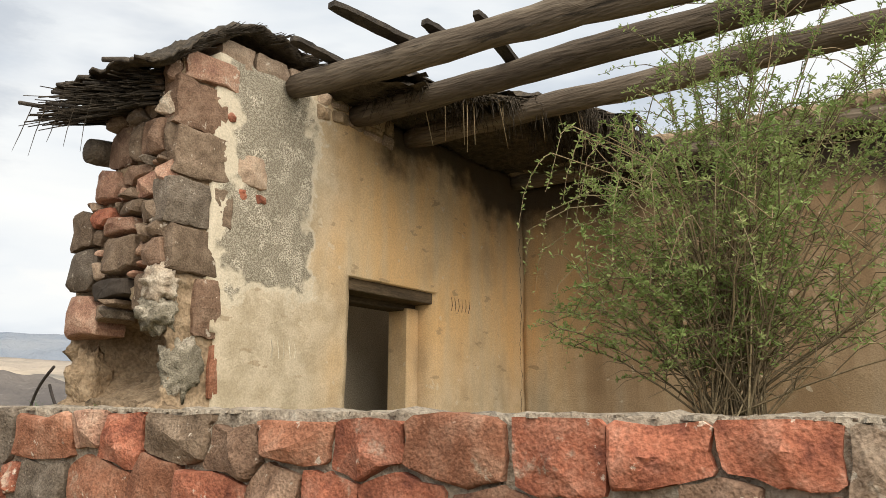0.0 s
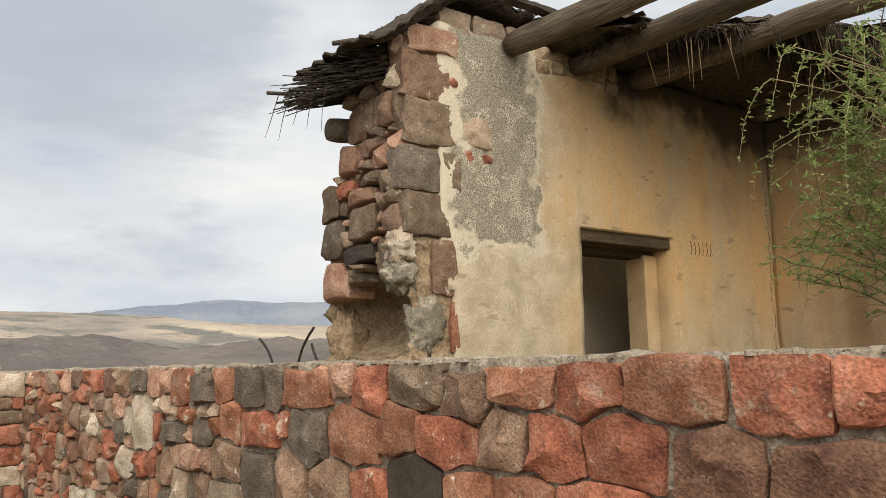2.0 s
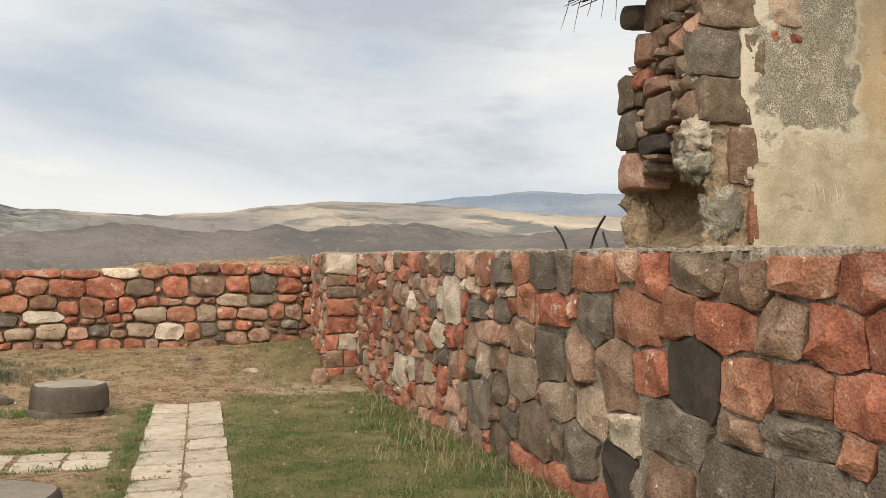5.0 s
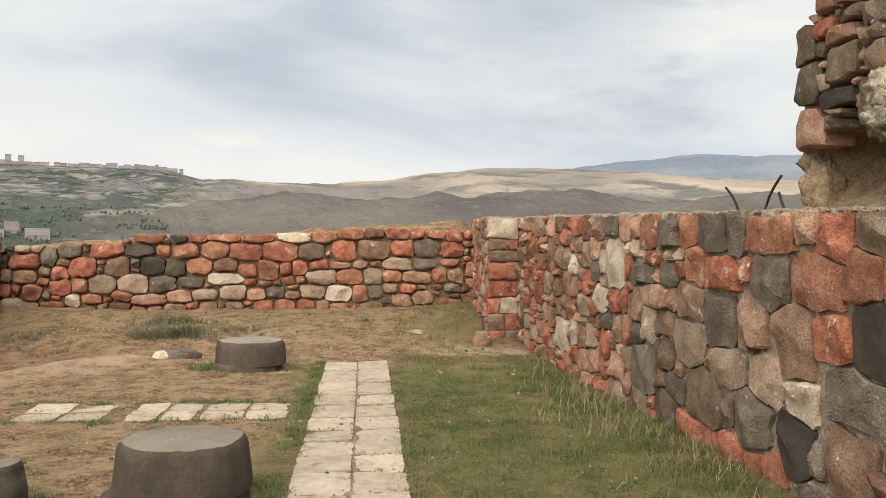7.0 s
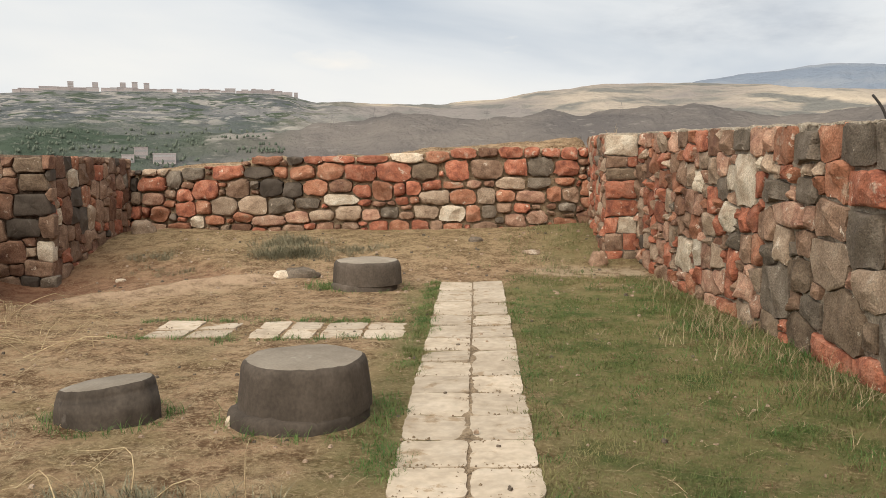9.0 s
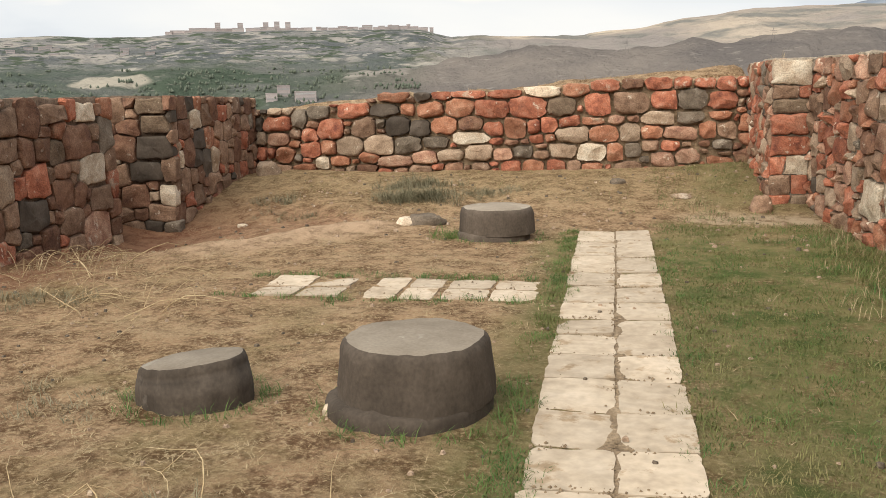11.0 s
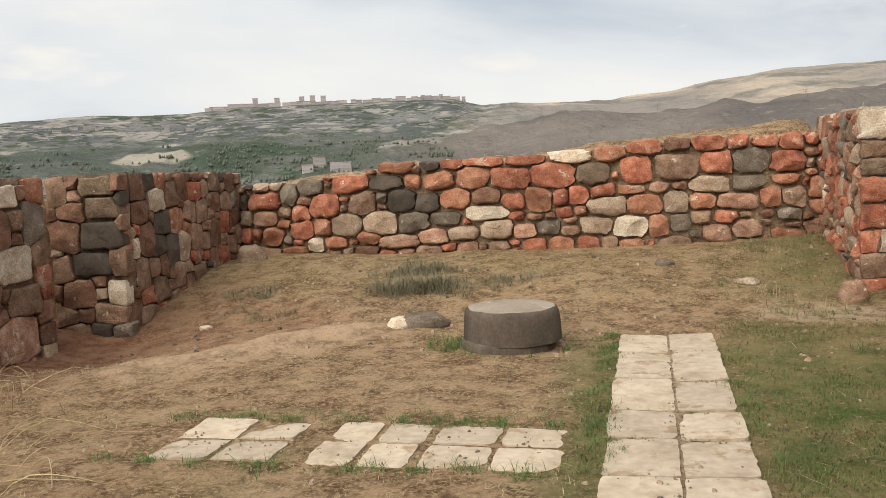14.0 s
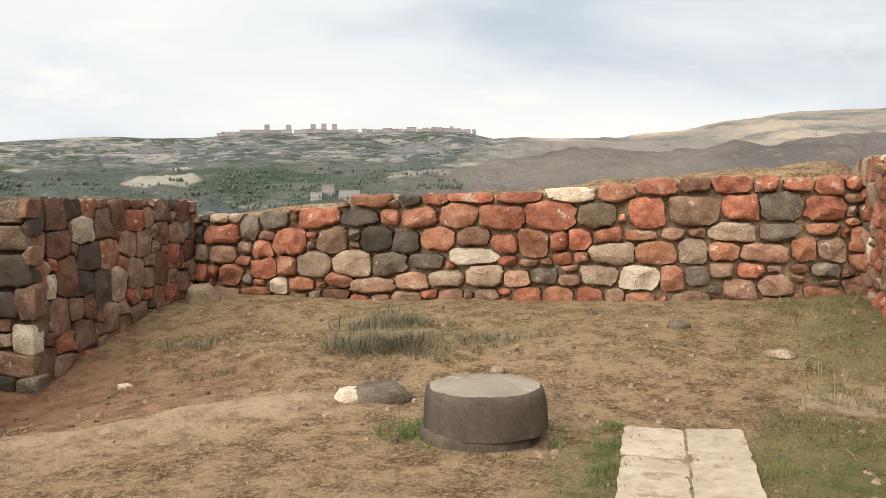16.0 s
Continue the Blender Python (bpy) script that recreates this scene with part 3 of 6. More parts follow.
def stone_mesh(face, poly, depth, proud, rng, soft=(0.2,), facet=1.0, rings=(1.0, 0.95, 0.86, 0.70, 0.45, 0.2), edge=9):
    """A rough block: poly is its outline on the face; chipped flats, rounded arrises."""
    for cut in soft:
        q = []
        for i, a in enumerate(poly):
            b = poly[(i + 1) % len(poly)]
            q += [(a[0] + (b[0] - a[0]) * k, a[1] + (b[1] - a[1]) * k) for k in (cut, 1 - cut)]
        poly = q
    # every side gets a kink, so that no outline runs straight
    kinked = []
    for i, a in enumerate(poly):
        b = poly[(i + 1) % len(poly)]
        kinked.append(a)
        if math.hypot(b[0] - a[0], b[1] - a[1]) > 0.05:
            t, k = rng.uniform(0.35, 0.65), rng.uniform(-0.07, 0.045)
            kinked.append((a[0] + (b[0] - a[0]) * t + (b[1] - a[1]) * k, a[1] + (b[1] - a[1]) * t - (b[0] - a[0]) * k))
    poly = kinked
    n = len(poly)
    cx, cy = sum(p[0] for p in poly) / n, sum(p[1] for p in poly) / n
    size = max(max(p[0] for p in poly) - min(p[0] for p in poly), max(p[1] for p in poly) - min(p[1] for p in poly))
    s = rng.random() * 90
    poly = [(cx + (x - cx) * (1 + 0.12 * fbm(x * 11, y * 11, s)), cy + (y - cy) * (1 + 0.12 * fbm(x * 11, y * 11, s + 4))) for x, y in poly]
    lean = proud / max(0.1, size) * 3.2 * facet
    flats = [(rng.uniform(-lean, lean), rng.uniform(-lean, lean), proud * rng.uniform(0.75, 1.3)) for _ in range(5)]

    def out(x, y, k):
        d = min(c + a * (x - cx) + b * (y - cy) for a, b, c in flats)
        d = d * (1 - 0.8 * k ** edge) + (0.012 * fbm(x * 6, y * 6, s) + 0.008 * fbm(x * 20, y * 20, s)) * (1 - 0.5 * k ** 6)
        return max(d, 0.004)

    origin = face.at(cx, cy, 0)
    verts, faces = [], []
    for x, y in poly:
        verts.append(face.at(x, y, -depth) - origin)
    for k in rings:
        for x, y in poly:
            X, Y = cx + (x - cx) * k, cy + (y - cy) * k
            verts.append(face.at(X, Y, out(X, Y, k)) - origin)
    verts.append(face.at(cx, cy, out(cx, cy, 0)) - origin)
    for r in range(len(rings)):
        for i in range(n):
            j = (i + 1) % n
            faces.append((r * n + i, r * n + j, (r + 1) * n + j, (r + 1) * n + i))
    top = len(rings) * n
    for i in range(n):
        faces.append((top + i, top + (i + 1) % n, len(verts) - 1))
    return verts, faces, origin


def courses(face, sx, sy, rng, wild, cut0=None, cut1=None, split=0.08):
    """Outlines (u, z) of stones laid in uneven courses; cut0 and cut1 give the ragged ends as functions of z."""
    L = face.len
    mean = sum(face.zt(L * k / 8) - face.zb(L * k / 8) for k in range(9)) / 9
    R = max(1, round(mean / sy))
    hs = [rng.uniform(0.7, 1.35) for _ in range(R)]
    cum = [sum(hs[:k]) / sum(hs) for k in range(R + 1)]
    off = rng.random() * 99

    def level(k, u):
        v = cum[k]
        if 0 < k < R:
            v += wild * 0.42 / R * fbm(u * 0.42 / sx, k * 7.3 + off)
        zb, zt = face.zb(u), face.zt(u)
        return zb + (zt - zb) * v

    out = []
    for k in range(R):
        zm = level(k, L / 2)
        lo = cut0(zm) if cut0 else 0.0
        hi = cut1(zm) if cut1 else L
        u, joints = lo, [lo]
        while u < hi - 0.3 * sx:
            u += sx * rng.choice((0.55, 0.75, 0.9, 1.0, 1.1, 1.3)) * rng.uniform(0.85, 1.15)
            joints.append(min(u, hi))
        joints[-1] = hi
        slant = [0.0] + [rng.uniform(-1, 1) * wild * 0.4 * sy for _ in joints[2:]] + [0.0]
        for i in range(len(joints) - 1):
            a0, a1, s0, s1 = joints[i], joints[i + 1], slant[i], slant[i + 1]
            if a1 - a0 < 0.05:
                continue
            am = (a0 + a1) / 2
            p = [(a0 - s0, level(k, a0)), (am, level(k, am)), (a1 - s1, level(k, a1)), (a1 + s1, level(k + 1, a1)), (am, level(k + 1, am)), (a0 + s0, level(k + 1, a0))]
            if rng.random() < split:
                f, g = rng.uniform(0.38, 0.62), rng.uniform(0.38, 0.62)
                ml = (p[0][0] + (p[5][0] - p[0][0]) * f, p[0][1] + (p[5][1] - p[0][1]) * f)
                mr = (p[2][0] + (p[3][0] - p[2][0]) * g, p[2][1] + (p[3][1] - p[2][1]) * g)
                out += [[p[0], p[1], p[2], mr, ml], [ml, mr, p[3], p[4], p[5]]]
            else:
                out.append(p)
    return out


def rubble(wall, face, sx, sy, weights, seed, wild=0.5, joint=0.012, proud=0.05, specials=(), depth=0.12, top_gap=0.0, name="stone", big=None, cut0=None, cut1=None, chip=0.3, split=0.08, soft=(0.2,), facet=0.8):
    """Stones over a face. specials: (u, z, radius, material) name the stone that lies there."""
    rng = random.Random(seed)
    made = []
    for poly in courses(face, sx, sy, rng, wild, cut0, cut1, split):
        n = len(poly)
        cu, cz = sum(p[0] for p in poly) / n, sum(p[1] for p in poly) / n
        w = max(p[0] for p in poly) - min(p[0] for p in poly)
        h = max(p[1] for p in poly) - min(p[1] for p in poly)
        j = joint * rng.uniform(0.6, 1.7)
        ku, kz = max(0.5, 1 - 2 * j / w), max(0.5, 1 - 2 * j / max(h, 0.03))
        poly = [(cu + (u - cu) * ku, cz + (z - cz) * kz) for u, z in poly]
        cornered = []
        for i, b in enumerate(poly):
            a, c = poly[i - 1], poly[(i + 1) % n]
            f, g = rng.uniform(0.03, chip), rng.uniform(0.03, chip)
            cornered += [(b[0] + (a[0] - b[0]) * f, b[1] + (a[1] - b[1]) * f), (b[0] + (c[0] - b[0]) * g, b[1] + (c[1] - b[1]) * g)]
        top = face.zt(min(max(cu, 0), face.len)) - top_gap
        cornered = [(u, min(z, top)) for u, z in cornered]
        mat = rng.choices([q[0] for q in weights], [q[1] for q in weights])[0]
        if big and rng.random() < big(cu, cz):
            mat = rng.choice((M_GREY, M_DRUM)) if rng.random() < 0.42 else (M_BROWN if rng.random() < 0.7 else M_TAN)
        for su, sz, rad, sm in specials:
            if math.hypot(cu - su, cz - sz) < rad:
                mat = sm
        v, f, o = stone_mesh(face, cornered, depth, proud * rng.uniform(0.45, 1.35), rng, soft, facet)
        me = mesh_of(name, v, f, mat)
        me.set_sharp_from_angle(angle=radians(28))
        made.append(piece(name, me, wall, at=Matrix.Translation(o)))
    return made


def cells(face, size, stretch, rng, anchors, lean=0.35):
    """Outlines (u, z) of close-fitted rubble: anchors (u, z, width, height, material) hold their place, the rest is strewn between them, large ones first."""
    L = face.len
    sites = [(u, z, w / 2, h / 2, m) for u, z, w, h, m in anchors]
    for share in (1.2, 1.0, 0.8, 0.6, 0.42):
        for _ in range(int(L * 260 / share)):
            u = rng.uniform(0, L)
            zb, zt = face.zb(u), face.zt(u)
            k = rng.uniform(0.85, 1.15)
            a, b = size(u, zb) * stretch * share * k, size(u, zb) * share / k
            z = min(max(rng.uniform(zb, zt), zb + 0.5 * b), zt - 0.9 * b)
            if all(max(abs(u - s[0]) / (a + s[2]), abs(z - s[1]) / (b + s[3])) > 0.93 for s in sites):
                sites.append((u, z, a, b, None))
    out = []
    for i, (u, z, a, b, mat) in enumerate(sites):
        zb, zt = face.zb(min(max(u, 0), L)), face.zt(min(max(u, 0), L))
        g = 1.12 if mat else 1.6
        p = [(max(0.0, u - g * a), max(zb, z - g * b)), (min(L, u + g * a), max(zb, z - g * b)), (min(L, u + g * a), min(zt, z + g * b)), (max(0.0, u - g * a), min(zt, z + g * b))]
        for j, (c, d, e, f, _) in enumerate(sites):
            if i == j or abs(c - u) > 3 * (a + e) or abs(d - z) > 3 * (b + f):
                continue
            ex, ey = (c - u) / (a + e), (d - z) / (b + f)
            flat = lean + 0.45 * ((i * j * 7 + i + j) % 10) / 10  # how far the joint leans
            wide = abs(ex) > abs(ey)
            nx, ny = (ex, ey * flat) if wide else (ex * flat, ey)
            k = (a / (a + e) if wide else b / (b + f)) * (nx * ex + ny * ey)
            cut = []
            for n, v in enumerate(p):
                w = p[(n + 1) % len(p)]
                fv = (v[0] - u) / (a + e) * nx + (v[1] - z) / (b + f) * ny - k
                fw = (w[0] - u) / (a + e) * nx + (w[1] - z) / (b + f) * ny - k
                if fv <= 0:
                    cut.append(v)
                if (fv < 0) != (fw < 0) and fv != fw:
                    t = fv / (fv - fw)
                    cut.append((v[0] + (w[0] - v[0]) * t, v[1] + (w[1] - v[1]) * t))
            p = cut
            if len(p) < 3:
                break
        if len(p) > 2:
            out.append((p, mat))
    return out


def fitted(wall, face, size, stretch, weights, seed, anchors=(), joint=0.009, proud=0.05, depth=0.14, name="stone", soft=(0.12,), facet=0.8, edge=18, big=None, keep=None, lean=0.35):
    """Rubble laid without courses: each stone fits its neighbours."""
    rng = random.Random(seed)
    made = []
    for poly, mat in cells(face, size, stretch, rng, anchors, lean):
        n = len(poly)
        cu, cz = sum(p[0] for p in poly) / n, sum(p[1] for p in poly) / n
        w = max(p[0] for p in poly) - min(p[0] for p in poly)
        h = max(p[1] for p in poly) - min(p[1] for p in poly)
        if min(w, h) < 0.035 or (keep and not keep(cu, cz)):
            continue
        j = joint * rng.uniform(0.5, 1.8)
        ku, kz = max(0.6, 1 - 2 * j / w), max(0.6, 1 - 2 * j / h)
        poly = [(cu + (u - cu) * ku, cz + (z - cz) * kz) for u, z in poly]
        short = [q for i, q in enumerate(poly) if math.hypot(q[0] - poly[i - 1][0], q[1] - poly[i - 1][1]) > 0.02]
        poly = short if len(short) > 3 else poly
        if mat is None:
            mat = rng.choices([q[0] for q in weights], [q[1] for q in weights])[0]
            if big and rng.random() < big(cu, cz):
                mat = rng.choice((M_GREY, M_GREY, M_UMBER, M_BROWN, M_DRUM) if cu > 7.2 else (M_GREY, M_UMBER, M_BROWN, M_BROWN, M_TAN, M_PINK))
        v, f, o = stone_mesh(face, poly, depth, proud * rng.uniform(0.55, 1.3), rng, soft, facet, edge=edge)
        me = mesh_of(name, v, f, mat)
        me.set_sharp_from_angle(angle=radians(28))
        made.append(piece(name, me, wall, at=Matrix.Translation(o)))
    return made


def marks(**kinds):
    """Anchors by stone: letters name the material."""
    by = dict(R=M_RED, O=M_ORANGE, P=M_PALE, M=M_MAROON, U=M_UMBER, B=M_BROWN, G=M_GREY, K=M_PINK, T=M_TAN, D=M_DRUM)
    return [(u, z, w, h, by[k]) for k, rows in kinds.items() for u, z, w, h in rows]


def core(name, face, thick, label, inset=0.015, lift=0.0, step=0.07, roughness=0.02, material=None, rows=10):
    """The mortared body of a wall behind its stones, as one solid."""
    n = max(2, int(face.len / step))
    verts, faces = [], []
    R = rows
    for i in range(n + 1):
        u = face.len * i / n
        zb, zt = face.zb(u) - 0.5, face.zt(u) + lift
        col = []
        for k in range(R + 1):
            z = zb + (zt - zb) * k / R
            col.append(face.at(u, z + (roughness * (0.6 * fbm(u * 3, 5, 1) + 0.8 * fbm(u * 15, 5, 1)) if k == R else 0), -inset + roughness * fbm(u * 5, z * 5, 2)))
        for d in (-0.12, -0.5 * thick, -thick):
            col.append(face.at(u, zt + roughness * (fbm(u * 4, d * 7, 3) + 0.8 * fbm(u * 17, d * 19, 3)), d))
        col.append(face.at(u, zb, -thick))
        verts += col
    m = R + 5
    for i in range(n):
        for k in range(m - 1):
            faces.append((i * m + k, (i + 1) * m + k, (i + 1) * m + k + 1, i * m + k + 1))
    faces.append(tuple(range(m)))
    faces.append(tuple(n * m + k for k in range(m))[::-1])
    ob = new(name, mesh_of(name, verts, faces, material or M_MORTAR))
    return tagged(ob, label, "wall", kind="structure")


MIX_FAR = ((M_MAROON, 2.2), (M_RED, 3.8), (M_ORANGE, 2.0), (M_BROWN, 2.2), (M_TAN, 0.7), (M_GREY, 0.7), (M_PINK, 0.8), (M_PALE, 0.12), (M_DRUM, 0.45))
MIX_RIGHT = ((M_MAROON, 1.0), (M_RED, 3.9), (M_ORANGE, 2.3), (M_BROWN, 2.4), (M_PINK, 3.0), (M_GREY, 0.6), (M_TAN, 2.2), (M_PALE, 0.22), (M_DRUM, 0.12))
MIX_LEFT = ((M_MAROON, 5.0), (M_RED, 1.6), (M_BROWN, 4.2), (M_GREY, 0.4), (M_DRUM, 0.5), (M_ORANGE, 0.5), (M_TAN, 0.4), (M_PALE, 0.06))


FAR_TOP = ((-0.5, 1.32), (1.2, 1.37), (1.9, 1.44), (2.4, 1.58), (2.9, 1.55), (4.4, 1.56), (5.3, 1.63), (6.1, 1.69), (7.0, 1.68), (8.5, 1.66))


def far_top(u):
    return along(FAR_TOP, u) + 0.03 * fbm(u * 2.3, 3)


F_FAR = Face((-5.9, 4.08), (2.2, 4.0), lambda u: ground_z(-5.9 + u, 3.85) - 0.06, far_top, 0.10)
wall_far = core("wall_north", F_FAR, 0.55, "low dry-laid wall of red and brown tuff rubble", inset=0.10, lift=-0.04, roughness=0.04, material=M_EARTH, rows=30)
FAR_MARKS = marks(
    O=((2.39, 1.53, 0.49, 0.32), (5.31, 1.55, 0.42, 0.27), (2.62, 1.27, 0.25, 0.22), (2.99, 1.28, 0.45, 0.3), (3.48, 1.28, 0.45, 0.29), (3.22, 1.0, 0.44, 0.31), (4.38, 0.95, 0.36, 0.32), (5.58, 1.04, 0.34, 0.14), (5.74, 0.84, 0.46, 0.26), (6.46, 0.86, 0.32, 0.23), (7.26, 0.87, 0.28, 0.27), (1.29, 0.69, 0.29, 0.24), (5.91, 0.56, 0.26, 0.26), (1.47, 0.46, 0.33, 0.19), (1.97, 0.51, 0.32, 0.19),),
    D=((2.87, 1.47, 0.27, 0.21), (2.26, 1.27, 0.48, 0.24), (2.45, 1.02, 0.4, 0.32), (2.84, 0.97, 0.33, 0.25),),
    R=((3.17, 1.5, 0.31, 0.2), (3.64, 1.52, 0.53, 0.2), (4.2, 1.5, 0.56, 0.2), (5.75, 1.6, 0.43, 0.26), (6.55, 1.6, 0.4, 0.23), (6.91, 1.6, 0.27, 0.2), (7.22, 1.59, 0.34, 0.2), (7.53, 1.55, 0.27, 0.22), (1.69, 1.26, 0.56, 0.27), (3.99, 1.25, 0.53, 0.29), (4.57, 1.27, 0.56, 0.36), (5.64, 1.29, 0.44, 0.38), (6.62, 1.33, 0.42, 0.3), (7.47, 1.31, 0.41, 0.29), (0.36, 1.08, 0.48, 0.28), (1.33, 0.97, 0.44, 0.33), (4.03, 0.93, 0.32, 0.24), (4.65, 0.97, 0.21, 0.23), (4.9, 0.98, 0.25, 0.25), (5.22, 1.04, 0.31, 0.18), (0.98, 0.65, 0.34, 0.26), (6.73, 0.65, 0.28, 0.18),),
    P=((4.81, 1.52, 0.55, 0.24), (3.68, 0.8, 0.56, 0.21), (5.56, 0.56, 0.43, 0.27), (1.18, 0.43, 0.25, 0.22),),
    M=((6.16, 1.61, 0.35, 0.26), (3.65, 1.03, 0.38, 0.23),),
    U=((5.1, 1.25, 0.46, 0.31),),
    B=((6.14, 1.31, 0.55, 0.38), (1.88, 1.0, 0.38, 0.32), (7.54, 0.88, 0.26, 0.25), (6.45, 0.65, 0.26, 0.19),),
    G=((7.05, 1.34, 0.43, 0.32), (0.77, 1.15, 0.26, 0.31), (7.03, 1.06, 0.4, 0.22), (2.63, 0.71, 0.43, 0.28), (3.1, 0.74, 0.44, 0.24), (4.48, 0.58, 0.3, 0.19), (6.17, 0.59, 0.26, 0.22), (7.48, 0.67, 0.33, 0.18),),
    K=((5.93, 1.05, 0.27, 0.17), (6.88, 0.83, 0.52, 0.22), (4.17, 0.55, 0.32, 0.2), (6.61, 0.45, 0.37, 0.24), (6.98, 0.49, 0.37, 0.26), (2.42, 0.45, 0.52, 0.19), (2.9, 0.51, 0.43, 0.24),),
    T=((6.53, 1.07, 0.47, 0.24), (5.27, 0.83, 0.49, 0.25), (6.13, 0.87, 0.32, 0.28), (1.63, 0.7, 0.47, 0.32), (2.14, 0.71, 0.47, 0.34), (3.33, 0.55, 0.44, 0.22), (3.79, 0.57, 0.45, 0.27), (5.12, 0.59, 0.43, 0.23),))
fitted(wall_far, F_FAR, lambda u, z: 0.125 if z > 0.7 else 0.1, 1.42, MIX_FAR, 5, FAR_MARKS, lean=0.5, joint=0.013, proud=0.08, soft=(0.2,), facet=0.7, edge=10)

# the right wall holds up the terrace: long stretch, short return, far stretch
F_R1 = Face((right_face(1.75), 1.75), (right_face(-13.0), -13.0), lambda u: ground_z(right_face(1.75 - u) - 0.1, 1.75 - u) - 0.08, lambda u: right_top(1.75 - u), 0.0)
wall_right = core("wall_east", F_R1, 0.5, "mortared retaining wall of red, brown and dark tuff rubble", inset=0.03, step=0.04, roughness=0.026, rows=44)
RIGHT_MARKS = marks(
    P=((4.08, 1.3, 0.5, 0.44), (3.67, 0.93, 0.39, 0.29), (2.24, 0.42, 0.56, 0.4), (2.74, 1.25, 0.28, 0.22), (7.32, 0.56, 0.3, 0.29),),
    G=((6.91, 1.29, 0.45, 0.36), (4.78, 1.23, 0.56, 0.2), (5.35, 1.27, 0.38, 0.21), (6.26, 0.97, 0.46, 0.38), (4.83, 0.4, 0.56, 0.42), (6.72, 0.31, 0.46, 0.44), (5.31, 1.59, 0.43, 0.25), (3.93, 1.67, 0.41, 0.18), (7.87, 0.7, 0.56, 0.32), (8.88, 0.85, 0.51, 0.15),),
    K=((5.04, 1.06, 0.56, 0.22),),
    B=((5.75, 1.08, 0.46, 0.3), (6.71, 1.0, 0.37, 0.37), (7.24, 0.93, 0.45, 0.44), (8.48, 1.53, 0.37, 0.27), (8.74, 1.35, 0.33, 0.29), (9.79, 1.02, 0.42, 0.25), (8.44, 0.8, 0.3, 0.19), (10.77, 1.42, 0.25, 0.21),),
    T=((5.76, 0.74, 0.56, 0.37), (6.4, 0.64, 0.44, 0.29), (6.9, 0.65, 0.4, 0.31), (11.25, 1.56, 0.19, 0.3),),
    U=((6.02, 0.37, 0.56, 0.44), (8.06, 1.59, 0.48, 0.25),),
    D=((7.26, 0.32, 0.39, 0.44), (8.04, 1.03, 0.46, 0.42),),
    R=((5.84, 0.07, 0.54, 0.23), (6.38, 0.08, 0.38, 0.22), (6.89, 0.07, 0.46, 0.26), (6.27, 1.31, 0.5, 0.26), (7.64, 1.58, 0.35, 0.27), (9.28, 1.56, 0.38, 0.25), (8.32, 1.32, 0.47, 0.28), (9.08, 1.32, 0.32, 0.28), (9.48, 1.35, 0.43, 0.35), (7.6, 1.0, 0.41, 0.28), (9.32, 1.06, 0.52, 0.27), (10.2, 1.56, 0.39, 0.28), (10.57, 1.57, 0.41, 0.22), (10.96, 1.59, 0.44, 0.24),),
    O=((6.9, 1.6, 0.56, 0.25), (5.82, 1.34, 0.33, 0.3), (4.89, 1.62, 0.37, 0.29), (8.89, 1.59, 0.45, 0.2), (9.72, 1.56, 0.44, 0.29), (7.48, 1.31, 0.49, 0.34), (7.92, 1.38, 0.35, 0.29), (8.48, 1.01, 0.38, 0.32), (8.89, 1.06, 0.4, 0.23),),
    M=((9.9, 1.28, 0.39, 0.31),))
low_blocks = lambda u, z: 0.75 * smooth(0.95, 0.6, z) * smooth(3.2, 4.6, u)
near_mix = lambda u: 0.102 + 0.043 * smooth(4.5, 7.5, u) + 0.05 * smooth(11.5, 13.0, u)
fitted(wall_right, F_R1, lambda u, z: near_mix(u) * (1.0 + 0.12 * smooth(0.9, 0.5, z) * smooth(4, 5, u)), 1.22, MIX_RIGHT, 11, RIGHT_MARKS, joint=0.008, proud=0.058, depth=0.18, big=low_blocks, soft=(0.08,), facet=1.1, edge=24, lean=0.42)
F_R2 = Face((1.87, 1.71), (right_face(1.75), 1.71), lambda u: ground_z(1.85 + u, 1.6) - 0.08, lambda u: 1.83)
rubble(wall_right, F_R2, 0.36, 0.24, ((M_BROWN, 3), (M_RED, 1.6), (M_UMBER, 1.2)), 3, wild=0.3, chip=0.12, joint=0.006, specials=((0.25, 0.6, 0.14, M_PALE), (0.2, 1.7, 0.14, M_PALE)), top_gap=0.02, facet=0.35)
F_R3 = Face((1.98, 4.4), (1.88, 1.75), lambda u: ground_z(1.8, 4.4 - u) - 0.08, lambda u: 1.84)
wall_corner = core("wall_east_far", F_R3, 0.62, "mortared retaining wall of red and brown rubble, far stretch", inset=0.02, rows=24)
fitted(wall_corner, F_R3, lambda u, z: 0.1, 1.1, MIX_RIGHT, 21)

# the left wall: oblique near stretch, short return, long stretch to the corner
F_L1 = Face((-5.67, 0.95), (-5.92, 4.3), lambda u: ground_z(-5.6, 0.95 + u) - 0.08, lambda u: 1.585 - 0.02 * u)
wall_left = core("wall_west", F_L1, 0.8, "mortared wall of brown and red tuff blocks", inset=0.04, rows=24, material=M_CLAYMORTAR)
LEFT_MARKS = marks(
    P=((0.83, 1.25, 0.34, 0.27), (0.27, 0.74, 0.16, 0.21),),
    D=((0.91, 0.98, 0.38, 0.26), (0.66, 1.49, 0.24, 0.22),))
fitted(wall_left, F_L1, lambda u, z: 0.122, 1.1, MIX_LEFT, 31, LEFT_MARKS, joint=0.004, soft=(0.12,))
F_L2 = Face((-6.5, 0.845), (-5.60, 0.905), lambda u: ground_z(-5.9, 0.85) - 0.1, lambda u: 1.585)
